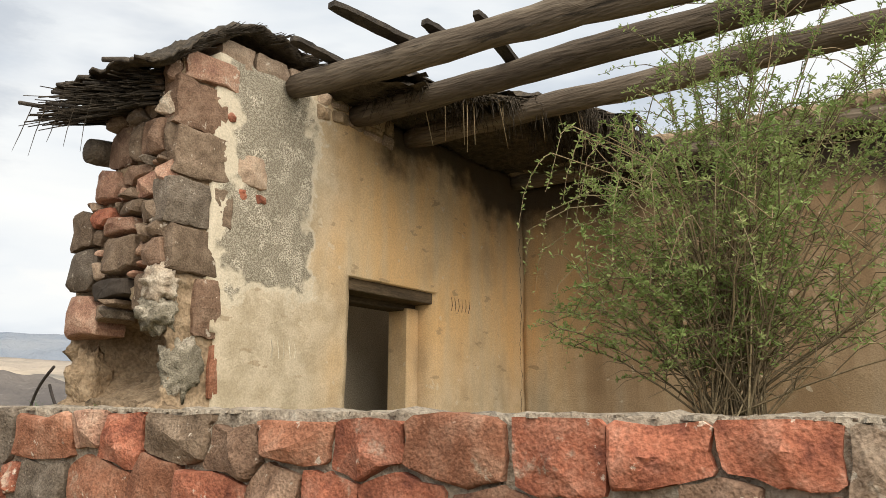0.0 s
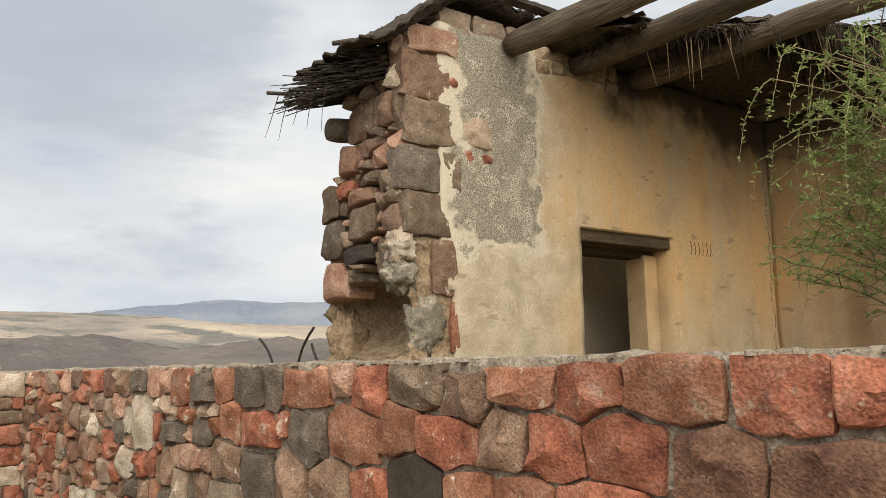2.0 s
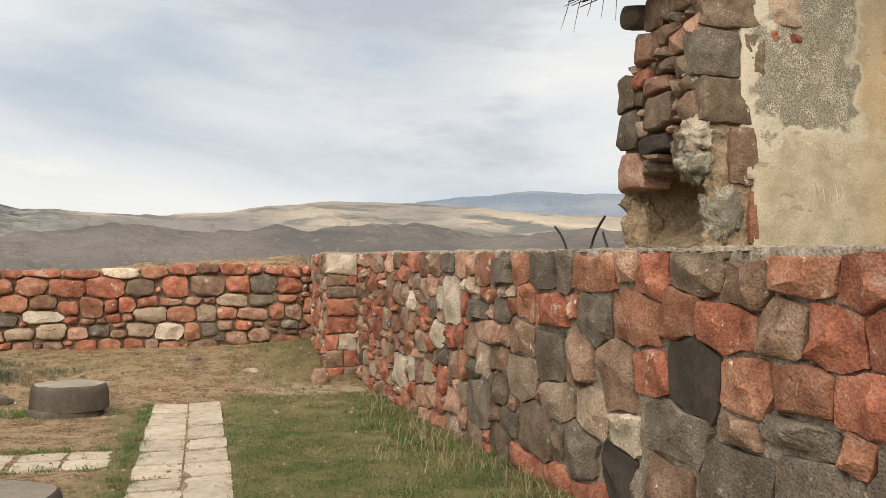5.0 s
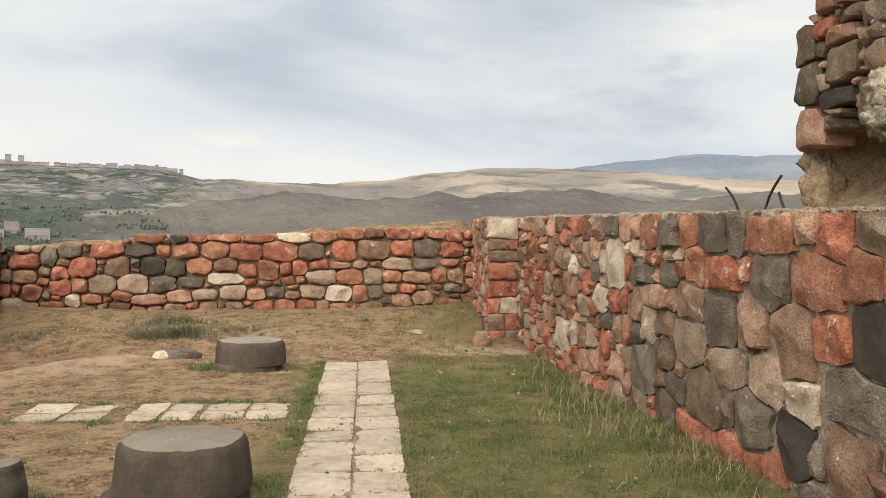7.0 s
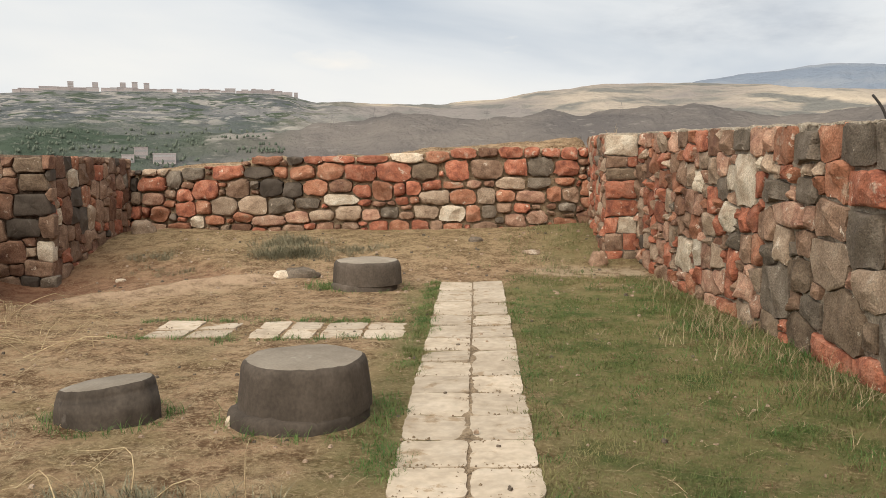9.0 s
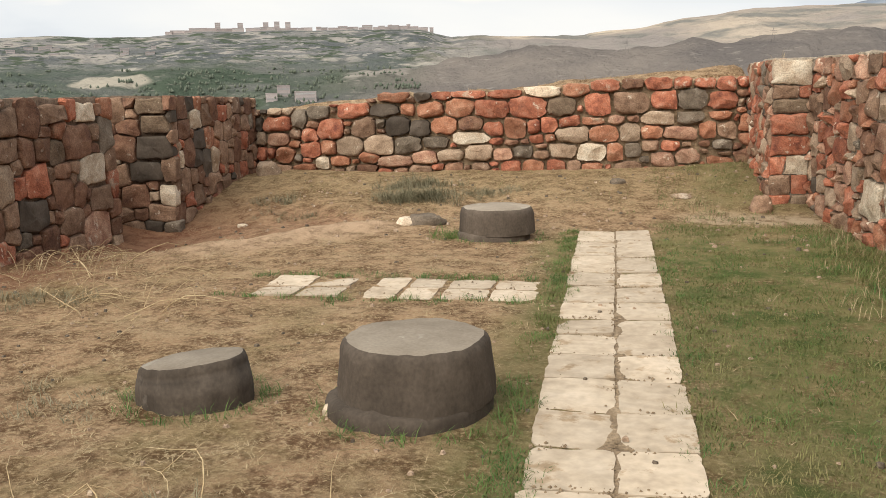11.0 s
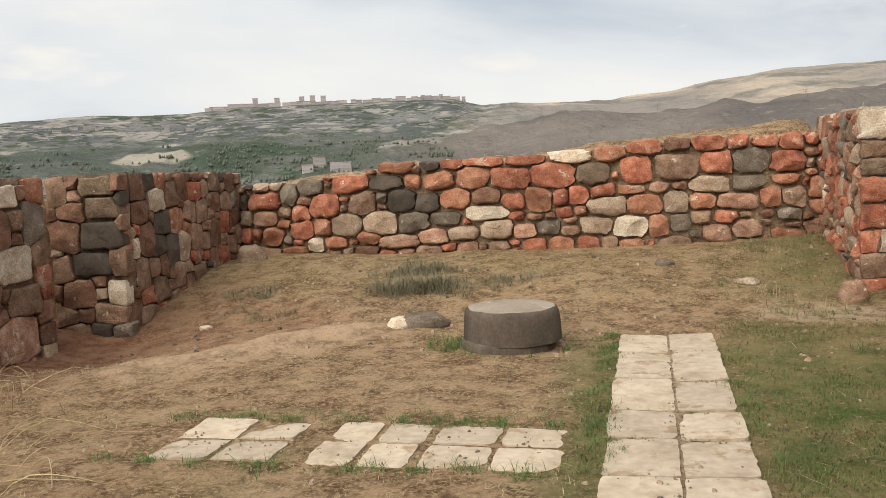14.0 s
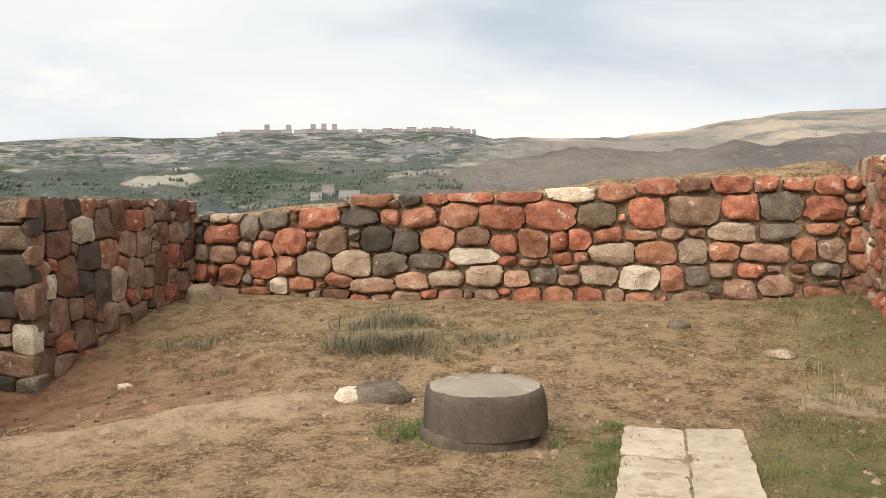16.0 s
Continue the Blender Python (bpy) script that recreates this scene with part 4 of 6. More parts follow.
FRONT_MARKS = marks(D=((0.62, 0.92, 0.44, 0.28), (0.5, 0.61, 0.42, 0.24)), P=((0.76, 0.29, 0.2, 0.26),), M=((0.3, 0.28, 0.4, 0.3),), B=((0.66, 0.06, 0.36, 0.22),), U=((0.6, 1.46, 0.4, 0.2), (0.66, 1.22, 0.34, 0.22)))
fitted(wall_left, F_L2, lambda u, z: 0.12, 1.3, MIX_LEFT, 33, FRONT_MARKS, joint=0.004, soft=(0.1,), facet=0.5)
F_L3 = Face((-5.78, -2.8), (-6.02, 0.2), lambda u: ground_z(-5.9, u - 2.8) - 0.1, lambda u: 1.585)
wall_near = core("wall_west_near", F_L3, 0.6, "mortared wall of brown and red tuff rubble", inset=0.04, rows=24, material=M_CLAYMORTAR)
NEAR_MARKS = marks(
    P=((2.43, 0.77, 0.56, 0.33), (2.41, 1.42, 0.4, 0.2),),
    D=((1.22, 0.39, 0.48, 0.32),),
    B=((2.57, 0.4, 0.44, 0.28), (1.74, 1.41, 0.49, 0.19),),
    M=((2.17, 1.08, 0.55, 0.38), (1.2, 1.05, 0.24, 0.29),),
    U=((1.75, 1.0, 0.27, 0.25),),
    K=((2.43, 0.03, 0.56, 0.43),))
fitted(wall_near, F_L3, lambda u, z: 0.13, 1.2, MIX_LEFT, 35, NEAR_MARKS, joint=0.005, soft=(0.1,), facet=0.5)

# ---- the ruined building on the terrace ----
def plaster_material():
    m = bpy.data.materials.new("old_plaster")
    m.use_nodes = True
    nt = m.node_tree
    N, L = nt.nodes.new, nt.links.new
    p = nt.nodes["Principled BSDF"]
    p.inputs["Roughness"].default_value = 0.92
    p.inputs["Specular IOR Level"].default_value = 0.15
    co, sep = N("ShaderNodeTexCoord"), N("ShaderNodeSeparateXYZ")
    L(co.outputs["Object"], sep.inputs[0])

    def tex(scale, stretch=(1, 1, 1), detail=5.0):
        n, mp = N("ShaderNodeTexNoise"), N("ShaderNodeMapping")
        mp.inputs["Scale"].default_value = stretch
        L(co.outputs["Object"], mp.inputs[0])
        L(mp.outputs[0], n.inputs["Vector"])
        n.inputs["Scale"].default_value, n.inputs["Detail"].default_value = scale, detail
        return n.outputs["Fac"]

    def ramp(fac, lo, hi, a=0.0, b=1.0):
        n = N("ShaderNodeMapRange")
        n.interpolation_type = "SMOOTHSTEP"
        L(fac, n.inputs["Value"])
        for k, v in zip(("From Min", "From Max", "To Min", "To Max"), (lo, hi, a, b)):
            n.inputs[k].default_value = v
        return n.outputs[0]

    def mul(a, b, op="MULTIPLY"):
        n = N("ShaderNodeMath")
        n.operation = op
        for k, v in enumerate((a, b)):
            if isinstance(v, (int, float)):
                n.inputs[k].default_value = v
            else:
                L(v, n.inputs[k])
        return n.outputs[0]

    def mix(fac, a, b):
        n = N("ShaderNodeMixRGB")
        L(fac, n.inputs[0])
        for k, v in ((1, a), (2, b)):
            if isinstance(v, tuple):
                n.inputs[k].default_value = (*v, 1)
            else:
                L(v, n.inputs[k])
        return n.outputs[0]

    X, Yc, Z = sep.outputs["X"], sep.outputs["Y"], sep.outputs["Z"]
    big, mid, fine, streak = tex(0.9), tex(5), tex(55), tex(2.6, (1, 1, 0.16))
    beige = mix(ramp(mid, 0.35, 0.65), (0.42, 0.345, 0.238), (0.53, 0.445, 0.325))
    ochre = mix(ramp(streak, 0.35, 0.68), (0.64, 0.405, 0.19), (0.57, 0.43, 0.26))
    xw = mul(X, mul(big, 1.6), "ADD")
    c = mix(mul(ramp(xw, 6.7, 8.0), ramp(mul(Z, mul(big, 0.8), "ADD"), 2.3, 3.3, 0.45, 1.0)), beige, ochre)
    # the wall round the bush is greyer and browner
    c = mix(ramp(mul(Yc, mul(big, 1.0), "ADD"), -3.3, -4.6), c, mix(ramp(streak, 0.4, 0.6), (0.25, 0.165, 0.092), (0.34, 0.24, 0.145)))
    # rain-washed grey film, then smoke stains and painted shade under the old roof
    c = mix(mul(ramp(streak, 0.55, 0.75), 0.3), c, (0.31, 0.28, 0.22))
    c = mix(mul(ramp(tex(2.3, (1, 1, 0.6)), 0.50, 0.72), 0.4), c, (0.31, 0.225, 0.13))
    # scuffs and lost flakes
    c = mix(mul(ramp(tex(7.0, detail=9.0), 0.66, 0.69), 0.45), c, (0.62, 0.54, 0.40))
    c = mix(mul(ramp(tex(3.4, (1, 1, 2.5), 9.0), 0.66, 0.69), 0.55), c, (0.27, 0.195, 0.115))
    # soot under the roof, deepened so the colour also holds the mat's shade
    soot_shade = mul(ramp(mul(mul(mul(Z, mul(mid, 0.5), "ADD"), mul(big, 1.1), "ADD"), mul(mul(streak, 0.25), mul(X, 0.15), "ADD"), "ADD"), 6.62, 7.2), ramp(mul(X, mul(mid, 0.8), "ADD"), 7.0, 8.0))
    c = mix(mul(soot_shade, 0.93), c, (0.035, 0.028, 0.022))
    # darker brown runs down the corner of the room
    run = mul(ramp(mul(X, mul(streak, 1.2), "ADD"), 9.7, 10.6), mul(ramp(mul(Z, mul(streak, 1.6), "ADD"), 4.0, 5.0), ramp(Yc, -4.2, -3.72)))
    c = mix(mul(run, 0.22), c, (0.14, 0.09, 0.05))
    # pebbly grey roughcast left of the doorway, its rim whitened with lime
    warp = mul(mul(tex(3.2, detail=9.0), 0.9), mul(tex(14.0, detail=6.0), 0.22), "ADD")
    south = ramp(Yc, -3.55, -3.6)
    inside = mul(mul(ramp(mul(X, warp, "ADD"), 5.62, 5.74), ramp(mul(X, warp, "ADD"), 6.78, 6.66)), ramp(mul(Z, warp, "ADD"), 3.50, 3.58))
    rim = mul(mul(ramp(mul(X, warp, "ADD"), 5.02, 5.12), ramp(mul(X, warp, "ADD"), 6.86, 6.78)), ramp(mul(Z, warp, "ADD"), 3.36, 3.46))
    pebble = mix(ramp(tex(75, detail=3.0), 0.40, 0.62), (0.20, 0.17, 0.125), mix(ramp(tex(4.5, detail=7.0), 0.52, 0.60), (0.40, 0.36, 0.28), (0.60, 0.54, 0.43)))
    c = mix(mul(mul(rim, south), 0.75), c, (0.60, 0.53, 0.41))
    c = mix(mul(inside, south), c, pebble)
    g = N("ShaderNodeHueSaturation")
    L(c, g.inputs["Color"])
    L(ramp(fine, 0.3, 0.7, 0.88, 1.1), g.inputs["Value"])
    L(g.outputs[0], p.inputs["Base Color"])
    b = N("ShaderNodeBump")
    b.inputs["Strength"].default_value, b.inputs["Distance"].default_value = 0.35, 0.02
    L(mul(mul(mul(mid, 2.0), fine, "ADD"), mul(mul(inside, south), mul(tex(75, detail=3.0), 2.5)), "ADD"), b.inputs["Height"])
    L(b.outputs["Normal"], p.inputs["Normal"])
    return m


M_PLASTER = plaster_material()
M_ROUGHCAST = rough_material("grey_pebbly_roughcast", [(0.21, 0.18, 0.13), (0.32, 0.28, 0.21), (0.43, 0.38, 0.29)], 5, bump=1.0, fine=70, pits=1.2, stain=(0.54, 0.47, 0.37), stain_at=0.58, stain_scale=5)
M_ROOM = rough_material("dim_inner_plaster", [(0.46, 0.40, 0.30), (0.58, 0.50, 0.39)], 2)


def slab(name, us, vs, keep, put, back, material, label):
    """A wall skin over a grid of us, vs: put(u, v) is the front point, back(u, v) the rear; cells outside keep are open."""
    verts, faces, edge = [], [], {}
    n, m = len(us), len(vs)
    for u in us:
        for v in vs:
            verts.append(put(u, v))
    for u in us:
        for v in vs:
            verts.append(back(u, v))
    off = n * m
    for i in range(n - 1):
        for j in range(m - 1):
            if not keep((us[i] + us[i + 1]) / 2, (vs[j] + vs[j + 1]) / 2):
                continue
            q = (i * m + j, (i + 1) * m + j, (i + 1) * m + j + 1, i * m + j + 1)
            faces.append(q)
            faces.append(tuple(k + off for k in q[::-1]))
            for k in range(4):
                a, b = q[k], q[(k + 1) % 4]
                if (b, a) in edge:
                    del edge[(b, a)]
                else:
                    edge[(a, b)] = 1
    for a, b in edge:
        faces.append((b, a, a + off, b + off))
    used = sorted({k for f in faces for k in f})
    num = {k: i for i, k in enumerate(used)}
    me = mesh_of(name, [verts[k] for k in used], [tuple(num[k] for k in f) for f in faces], material)
    return tagged(new(name, me), label, "wall", kind="structure")


def steps(lo, hi, step, *exact):
    a = sorted(set([round(lo + (hi - lo) * k / max(1, round((hi - lo) / step)), 4) for k in range(max(1, round((hi - lo) / step)) + 1)] + list(exact)))
    return a


D_X0, D_X1, D_TOP = 6.78, 8.36, 3.24
uneven = lambda a, b: 0.018 * fbm(a * 0.9, b * 0.9, 4) + 0.006 * fbm(a * 5, b * 5, 6)


def a_left(z):
    return 5.02 - 0.42 * smooth(2.45, 3.0, z) + 0.03 * fbm(z * 3, 2, 2)


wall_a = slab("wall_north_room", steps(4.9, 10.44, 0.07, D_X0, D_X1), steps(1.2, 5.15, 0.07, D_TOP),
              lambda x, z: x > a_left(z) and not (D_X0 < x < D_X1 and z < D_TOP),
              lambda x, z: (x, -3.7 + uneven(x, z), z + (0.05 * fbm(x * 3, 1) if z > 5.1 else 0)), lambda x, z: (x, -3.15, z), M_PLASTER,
              "ochre plastered wall with a doorway, smoke stains and painted shade under the roof edge")
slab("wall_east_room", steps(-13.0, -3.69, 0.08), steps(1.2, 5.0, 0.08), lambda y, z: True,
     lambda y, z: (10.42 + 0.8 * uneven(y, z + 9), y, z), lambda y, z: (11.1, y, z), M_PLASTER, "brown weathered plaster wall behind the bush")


def block(x0, x1, y0, y1, z0, z1, bevel=0.0):
    bm = bmesh.new()
    bmesh.ops.create_cube(bm, size=1, matrix=Matrix.Translation(((x0 + x1) / 2, (y0 + y1) / 2, (z0 + z1) / 2)) @ Matrix.Diagonal((x1 - x0, y1 - y0, z1 - z0, 1)))
    if bevel:
        bmesh.ops.bevel(bm, geom=bm.edges[:], offset=bevel, segments=1, affect="EDGES")
    return bm


for name, box in (("wall_room_back", (6.31, 10.45, -2.1, -1.9, 1.2, 5.15)), ("wall_room_west", (6.0, 6.3, -3.14, -1.9, 1.2, 5.15)), ("wall_room_east", (10.46, 11.1, -3.14, -1.9, 1.2, 5.15))):
    tagged(part(name, block(*box), M_ROOM, flat=True), "dim plastered wall inside the room", "wall", kind="structure")
# added ceiling, out of view: dims the room, gap behind lets light in
tagged(part("ceiling", block(6.0, 10.46, -3.149, -2.62, 5.16, 5.3), M_DARKWOOD, flat=True), "unseen boarded ceiling added over part of the room to dim it", "ceiling", kind="structure")
# door rebate and lintel
M_LINTEL = rough_material("dark_lintel", [(0.06, 0.043, 0.027), (0.105, 0.075, 0.045), (0.15, 0.11, 0.065)], 5, bump=0.4, stretch=(0.2, 1, 1))
door_frame = tagged(new("door_1"), "open doorway with dark timber lintel and plastered reveal", "doorway", kind="structure")
part("lintel_board", block(D_X0 - 0.05, D_X1 + 0.02, -3.64, -3.36, 3.10, 3.235, 0.008), M_LINTEL, door_frame, "dark timber lintel", flat=True)
part("lintel_board", block(D_X0 - 0.05, D_X1 + 0.02, -3.37, -3.12, 3.02, 3.13, 0.008), M_LINTEL, door_frame, "dark timber lintel", flat=True)
part("reveal", block(8.14, 8.38, -3.42, -3.12, 1.3, 3.05, 0.01), M_PLASTER, door_frame, flat=True)
# crack between the two walls and old scratches
def scratch(points, width, material, label, name="scratch"):
    verts, faces = [], []
    for i, (x, z) in enumerate(points):
        y = -3.7 + uneven(x, z) - 0.004
        w = width * (0.6 + 0.4 * math.sin(i * 1.7))
        verts += [(x - w, y, z), (x + w, y, z), (x + w, y + 0.02, z), (x - w, y + 0.02, z)]
    for i in range(len(points) - 1):
        for k in range(4):
            a, b = i * 4 + k, i * 4 + (k + 1) % 4
            faces.append((a, b, b + 4, a + 4))
    return tagged(new(name, mesh_of(name, verts, faces, material)), label, "scratch", kind="structure")


M_CRACK = rough_material("crack_shadow", [(0.03, 0.024, 0.018), (0.05, 0.04, 0.03)], 8)
M_CHALK = rough_material("pale_scratch", [(0.50, 0.44, 0.33), (0.58, 0.52, 0.41)], 8)
scratch([(10.34 + 0.05 * fbm(z * 2.5, 4) + 0.015 * fbm(z * 12, 4), z) for z in np.linspace(1.7, 4.6, 90)], 0.0035, M_CRACK, "thin crack down the corner of the room", "crack")
for k in range(5):
    x = 5.72 + 0.075 * k
    scratch([(x + 0.02 * (k % 2), 2.28), (x + 0.012, 2.36), (x - 0.005, 2.46)], 0.004, M_CHALK, "pale scratched mark in the plaster")
for k in range(6):
    x = 8.68 + 0.075 * k
    scratch([(x, 3.05), (x + 0.02, 3.12), (x + 0.005, 3.22)], 0.0045, M_CRACK, "dark scratched mark in the plaster")

# the broken corner: clay heart, quoins, rubble
def heart():
    ys, zs = list(np.linspace(-3.66, -2.15, 44)), list(np.linspace(1.45, 5.0, 90))
    verts, faces = [], []
    for y in ys:
        for z in zs:
            hole = smooth(-3.62, -3.42, y) * smooth(-2.2, -2.42, y) * smooth(2.78, 2.5, z + 0.2 * fbm(y * 2, 2)) * smooth(1.7, 2.25, z)
            nook = math.exp(-((y + 2.75) / 0.25) ** 2 - ((z - 2.62) / 0.2) ** 2)
            x = 4.56 + 0.62 * max(hole, nook * 0.8) + 0.09 * fbm(y * 4, z * 4, 3) + 0.045 * fbm(y * 13, z * 13, 3) - 0.25 * smooth(1.95, 1.7, z)
            verts.append((x, y - 0.16 * smooth(3.5, 4.0, z) * smooth(-2.9, -2.2, y) * 3, z))
    n = len(zs)
    faces += [(i * n + j, i * n + j + 1, (i + 1) * n + j + 1, (i + 1) * n + j) for i in range(len(ys) - 1) for j in range(n - 1)]
    base = len(verts)
    rim = [i * n for i in range(len(ys))] + [(len(ys) - 1) * n + j for j in range(1, n)] + [i * n + n - 1 for i in range(len(ys) - 2, -1, -1)] + [j for j in range(n - 2, 0, -1)]
    for k in rim:
        v = verts[k]
        verts.append((5.3, v[1], v[2]))
    for i in range(len(rim)):
        j = (i + 1) % len(rim)
        faces.append((rim[i], rim[j], base + j, base + i))
    faces.append(tuple(base + i for i in range(len(rim))))
    return tagged(new("wall_broken_end", mesh_of("wall_broken_end", verts, faces, M_EARTH)), "broken wall end of rubble and clay with a crumbled hollow", "wall", kind="structure")


ruin = heart()
MIX_RUIN = ((M_TAN, 0.9), (M_UMBER, 4.6), (M_BROWN, 1.6), (M_PINK, 0.3), (M_GREY, 1.6), (M_RED, 0.1))
F_W = Face((4.47, -2.16), (4.47, -3.66), lambda u: 1.75, lambda u: 4.98 - 0.12 * smooth(1.2, 0.2, u))
RUIN_MARKS = marks(
    U=((0.9, 4.7, 0.35, 0.28), (1.77, 4.56, 0.23, 0.16), (0.98, 4.23, 0.2, 0.43), (1.56, 4.23, 0.36, 0.38), (0.14, 3.5, 0.43, 0.38), (0.94, 3.62, 0.36, 0.16), (0.83, 3.22, 0.56, 0.41), (1.38, 3.53, 0.42, 0.21), (1.5, 3.37, 0.37, 0.18), (1.25, 2.82, 0.43, 0.33),),
    P=((1.47, 4.56, 0.43, 0.24),),
    B=((0.68, 4.23, 0.41, 0.43), (1.21, 4.23, 0.44, 0.33), (0.95, 3.95, 0.44, 0.22), (1.44, 3.15, 0.46, 0.23),),
    K=((0.57, 3.89, 0.34, 0.31), (1.14, 3.81, 0.34, 0.22), (1.54, 3.79, 0.46, 0.37), (0.8, 3.44, 0.42, 0.19), (0.25, 2.65, 0.47, 0.44),),
    R=((0.53, 3.57, 0.29, 0.17),),
    G=((0.22, 3.09, 0.5, 0.39),),
    D=((0.7, 2.87, 0.56, 0.19),))
for st in fitted(ruin, F_W, lambda u, z: 0.088, 1.1, MIX_RUIN, 52, RUIN_MARKS, joint=0.012, proud=0.085, depth=0.3, soft=(0.1,), facet=0.7, edge=18, lean=0.6,
                 keep=lambda u, z: not ((z < 2.62 and u > 0.34) or z < 2.36 or u < 0.42 * smooth(3.6, 3.95, z) + 0.12 * smooth(4.3, 4.7, z))):
    st.location.x += 0.03 * math.sin(st.location.z * 17 + st.location.y * 23)


def lump(name, at, size, material, seed, label):
    verts = []
    for i in range(22):
        for k in range(32):
            t, a = math.pi * (i + 0.5) / 22, 2 * math.pi * k / 32
            d = Vector((math.sin(t) * math.cos(a), math.sin(t) * math.sin(a), math.cos(t)))
            d *= 1 + 0.34 * fbm(d.x * 2, d.y * 2, d.z * 2 + seed) + 0.2 * fbm(d.x * 6, d.y * 6, d.z * 6 + seed)
            verts.append((at[0] + size[0] * d.x, at[1] + size[1] * d.y, at[2] + size[2] * d.z))
    faces = [(i * 32 + k, (i + 1) * 32 + k, (i + 1) * 32 + (k + 1) % 32, i * 32 + (k + 1) % 32) for i in range(21) for k in range(32)]
    faces += [tuple(range(32)), tuple(range(703, 671, -1))]
    return piece(name, mesh_of(name, verts, faces, material), ruin, label)


lump("mortar_lump", (4.50, -3.58, 2.86), (0.15, 0.15, 0.16), M_PALE, 4, "pale limewashed block hanging over the hollow")
lump("mortar_lump", (4.52, -3.56, 2.60), (0.17, 0.17, 0.17), M_ROUGHCAST, 6, "grey lump of old concrete")
lump("mortar_lump", (4.70, -2.27, 2.02), (0.2, 0.14, 0.36), M_EARTH, 9, "crumbling earth mortar at the foot of the wall")
lump("mortar_lump", (4.74, -3.62, 2.14), (0.2, 0.09, 0.30), M_ROUGHCAST, 17, "crumbling grey mortar beside the hollow")
lump("mortar_lump", (4.60, -3.0, 1.70), (0.28, 0.8, 0.17), M_EARTH, 21, "crumbled earth at the foot of the wall")
F_Q = Face((4.43, -3.69), (5.6, -3.69), lambda u: 2.28, lambda u: 5.06)
# the corner stones, one over another
_q = random.Random(41)
for u0, u1, z0, z1, mtl in ((0.12, 0.72, 4.80, 5.08, M_PINK), (0.04, 0.62, 4.33, 4.78, M_BROWN), (0.05, 0.70, 3.86, 4.31, M_UMBER), (0.74, 1.14, 3.92, 4.24, M_TAN),
                            (-0.03, 0.46, 3.42, 3.83, M_GREY), (0.49, 0.72, 3.45, 3.82, M_UMBER), (0.78, 0.92, 3.76, 3.87, M_RED), (1.0, 1.14, 3.77, 3.86, M_RED), (0.05, 0.58, 2.97, 3.40, M_UMBER),
                            (0.36, 0.66, 2.42, 2.94, M_BROWN), (0.56, 0.65, 1.9, 2.36, M_ORANGE), (0.62, 0.70, 4.5, 4.6, M_RED)):
    poly = []
    for a, b in ((0, 0), (0.5, -0.01), (1, 0), (1, 0.5), (1, 1), (0.5, 1.01), (0, 1), (0, 0.5)):
        poly.append((u0 + (u1 - u0) * a + _q.uniform(-0.018, 0.018), z0 + (z1 - z0) * b + _q.uniform(-0.015, 0.015)))
    v, f, o = stone_mesh(F_Q, poly, 0.2, 0.05 * _q.uniform(0.7, 1.2), _q, (0.07,), 0.6, edge=26)
    me = mesh_of("quoin", v, f, mtl)
    me.set_sharp_from_angle(angle=radians(28))
    piece("quoin", me, ruin, at=Matrix.Translation(o))
F_T = Face((4.95, -3.66), (6.05, -3.66), lambda u: 5.06, lambda u: 5.36)
rubble(ruin, F_T, 0.5, 0.28, ((M_TAN, 2), (M_BROWN, 1)), 43, wild=0.3, proud=0.04, depth=0.35, name="coping_stone")
F_T2 = Face((6.2, -3.715), (7.5, -3.715), lambda u: 4.86 + 0.06 * math.sin(u * 3), lambda u: 5.2)
rubble(wall_a, F_T2, 0.3, 0.16, ((M_TAN, 3), (M_EARTH, 2)), 45, wild=0.6, proud=0.04, depth=0.3, name="coping_stone")


# ---- roof timbers and reed ----
def log(p0, p1, r0, r1, seed, label):
    n = 40
    a, b = Vector(p0), Vector(p1)
    pts = [a.lerp(b, k / n) + Vector((0.03 * fbm(k * 0.12, seed), 0, 0.035 * fbm(k * 0.1, seed + 9))) for k in range(n + 1)]
    radii = [(r0 + (r1 - r0) * k / n) * (1 + 0.08 * fbm(k * 0.35, seed, 2)) for k in range(n + 1)]
    radii[0] *= 0.86
    v, f = tube(pts, radii, 18)
    v = [q + Vector((0.012 * fbm(q.x * 9, q.y * 1.2, q.z * 9 + seed), 0, 0.012 * fbm(q.z * 9, q.y * 1.2, q.x * 9 + seed))) for q in v]
    return tagged(new("roof_log", mesh_of("roof_log", v, f, M_WOOD)), label, "log", "roof logs over the room")


log((5.85, -3.72, 5.1), (6.55, -13, 5.1), 0.14, 0.17, 1, "weathered knotty roof log with a sawn end")
log((6.8, -3.72, 5.06), (6.95, -13, 5.08), 0.135, 0.15, 12, "smooth grey-brown weathered roof log")
log((7.78, -3.72, 5.06), (7.8, -13, 5.04), 0.135, 0.14, 23, "cracked brown weathered roof log")
log((10.2, -3.72, 5.06), (10.2, -13, 5.06), 0.12, 0.14, 34, "weathered log lying along the wall top")
v, f = tube([(4.34, -2.52, 4.245), (4.44, -2.52, 4.25), (5.0, -2.54, 4.3)], [0.12, 0.13, 0.13], 16)
tagged(new("log_end", mesh_of("log_end", v, f, M_WOOD)), "round weathered log end sticking out of the wall", "log")


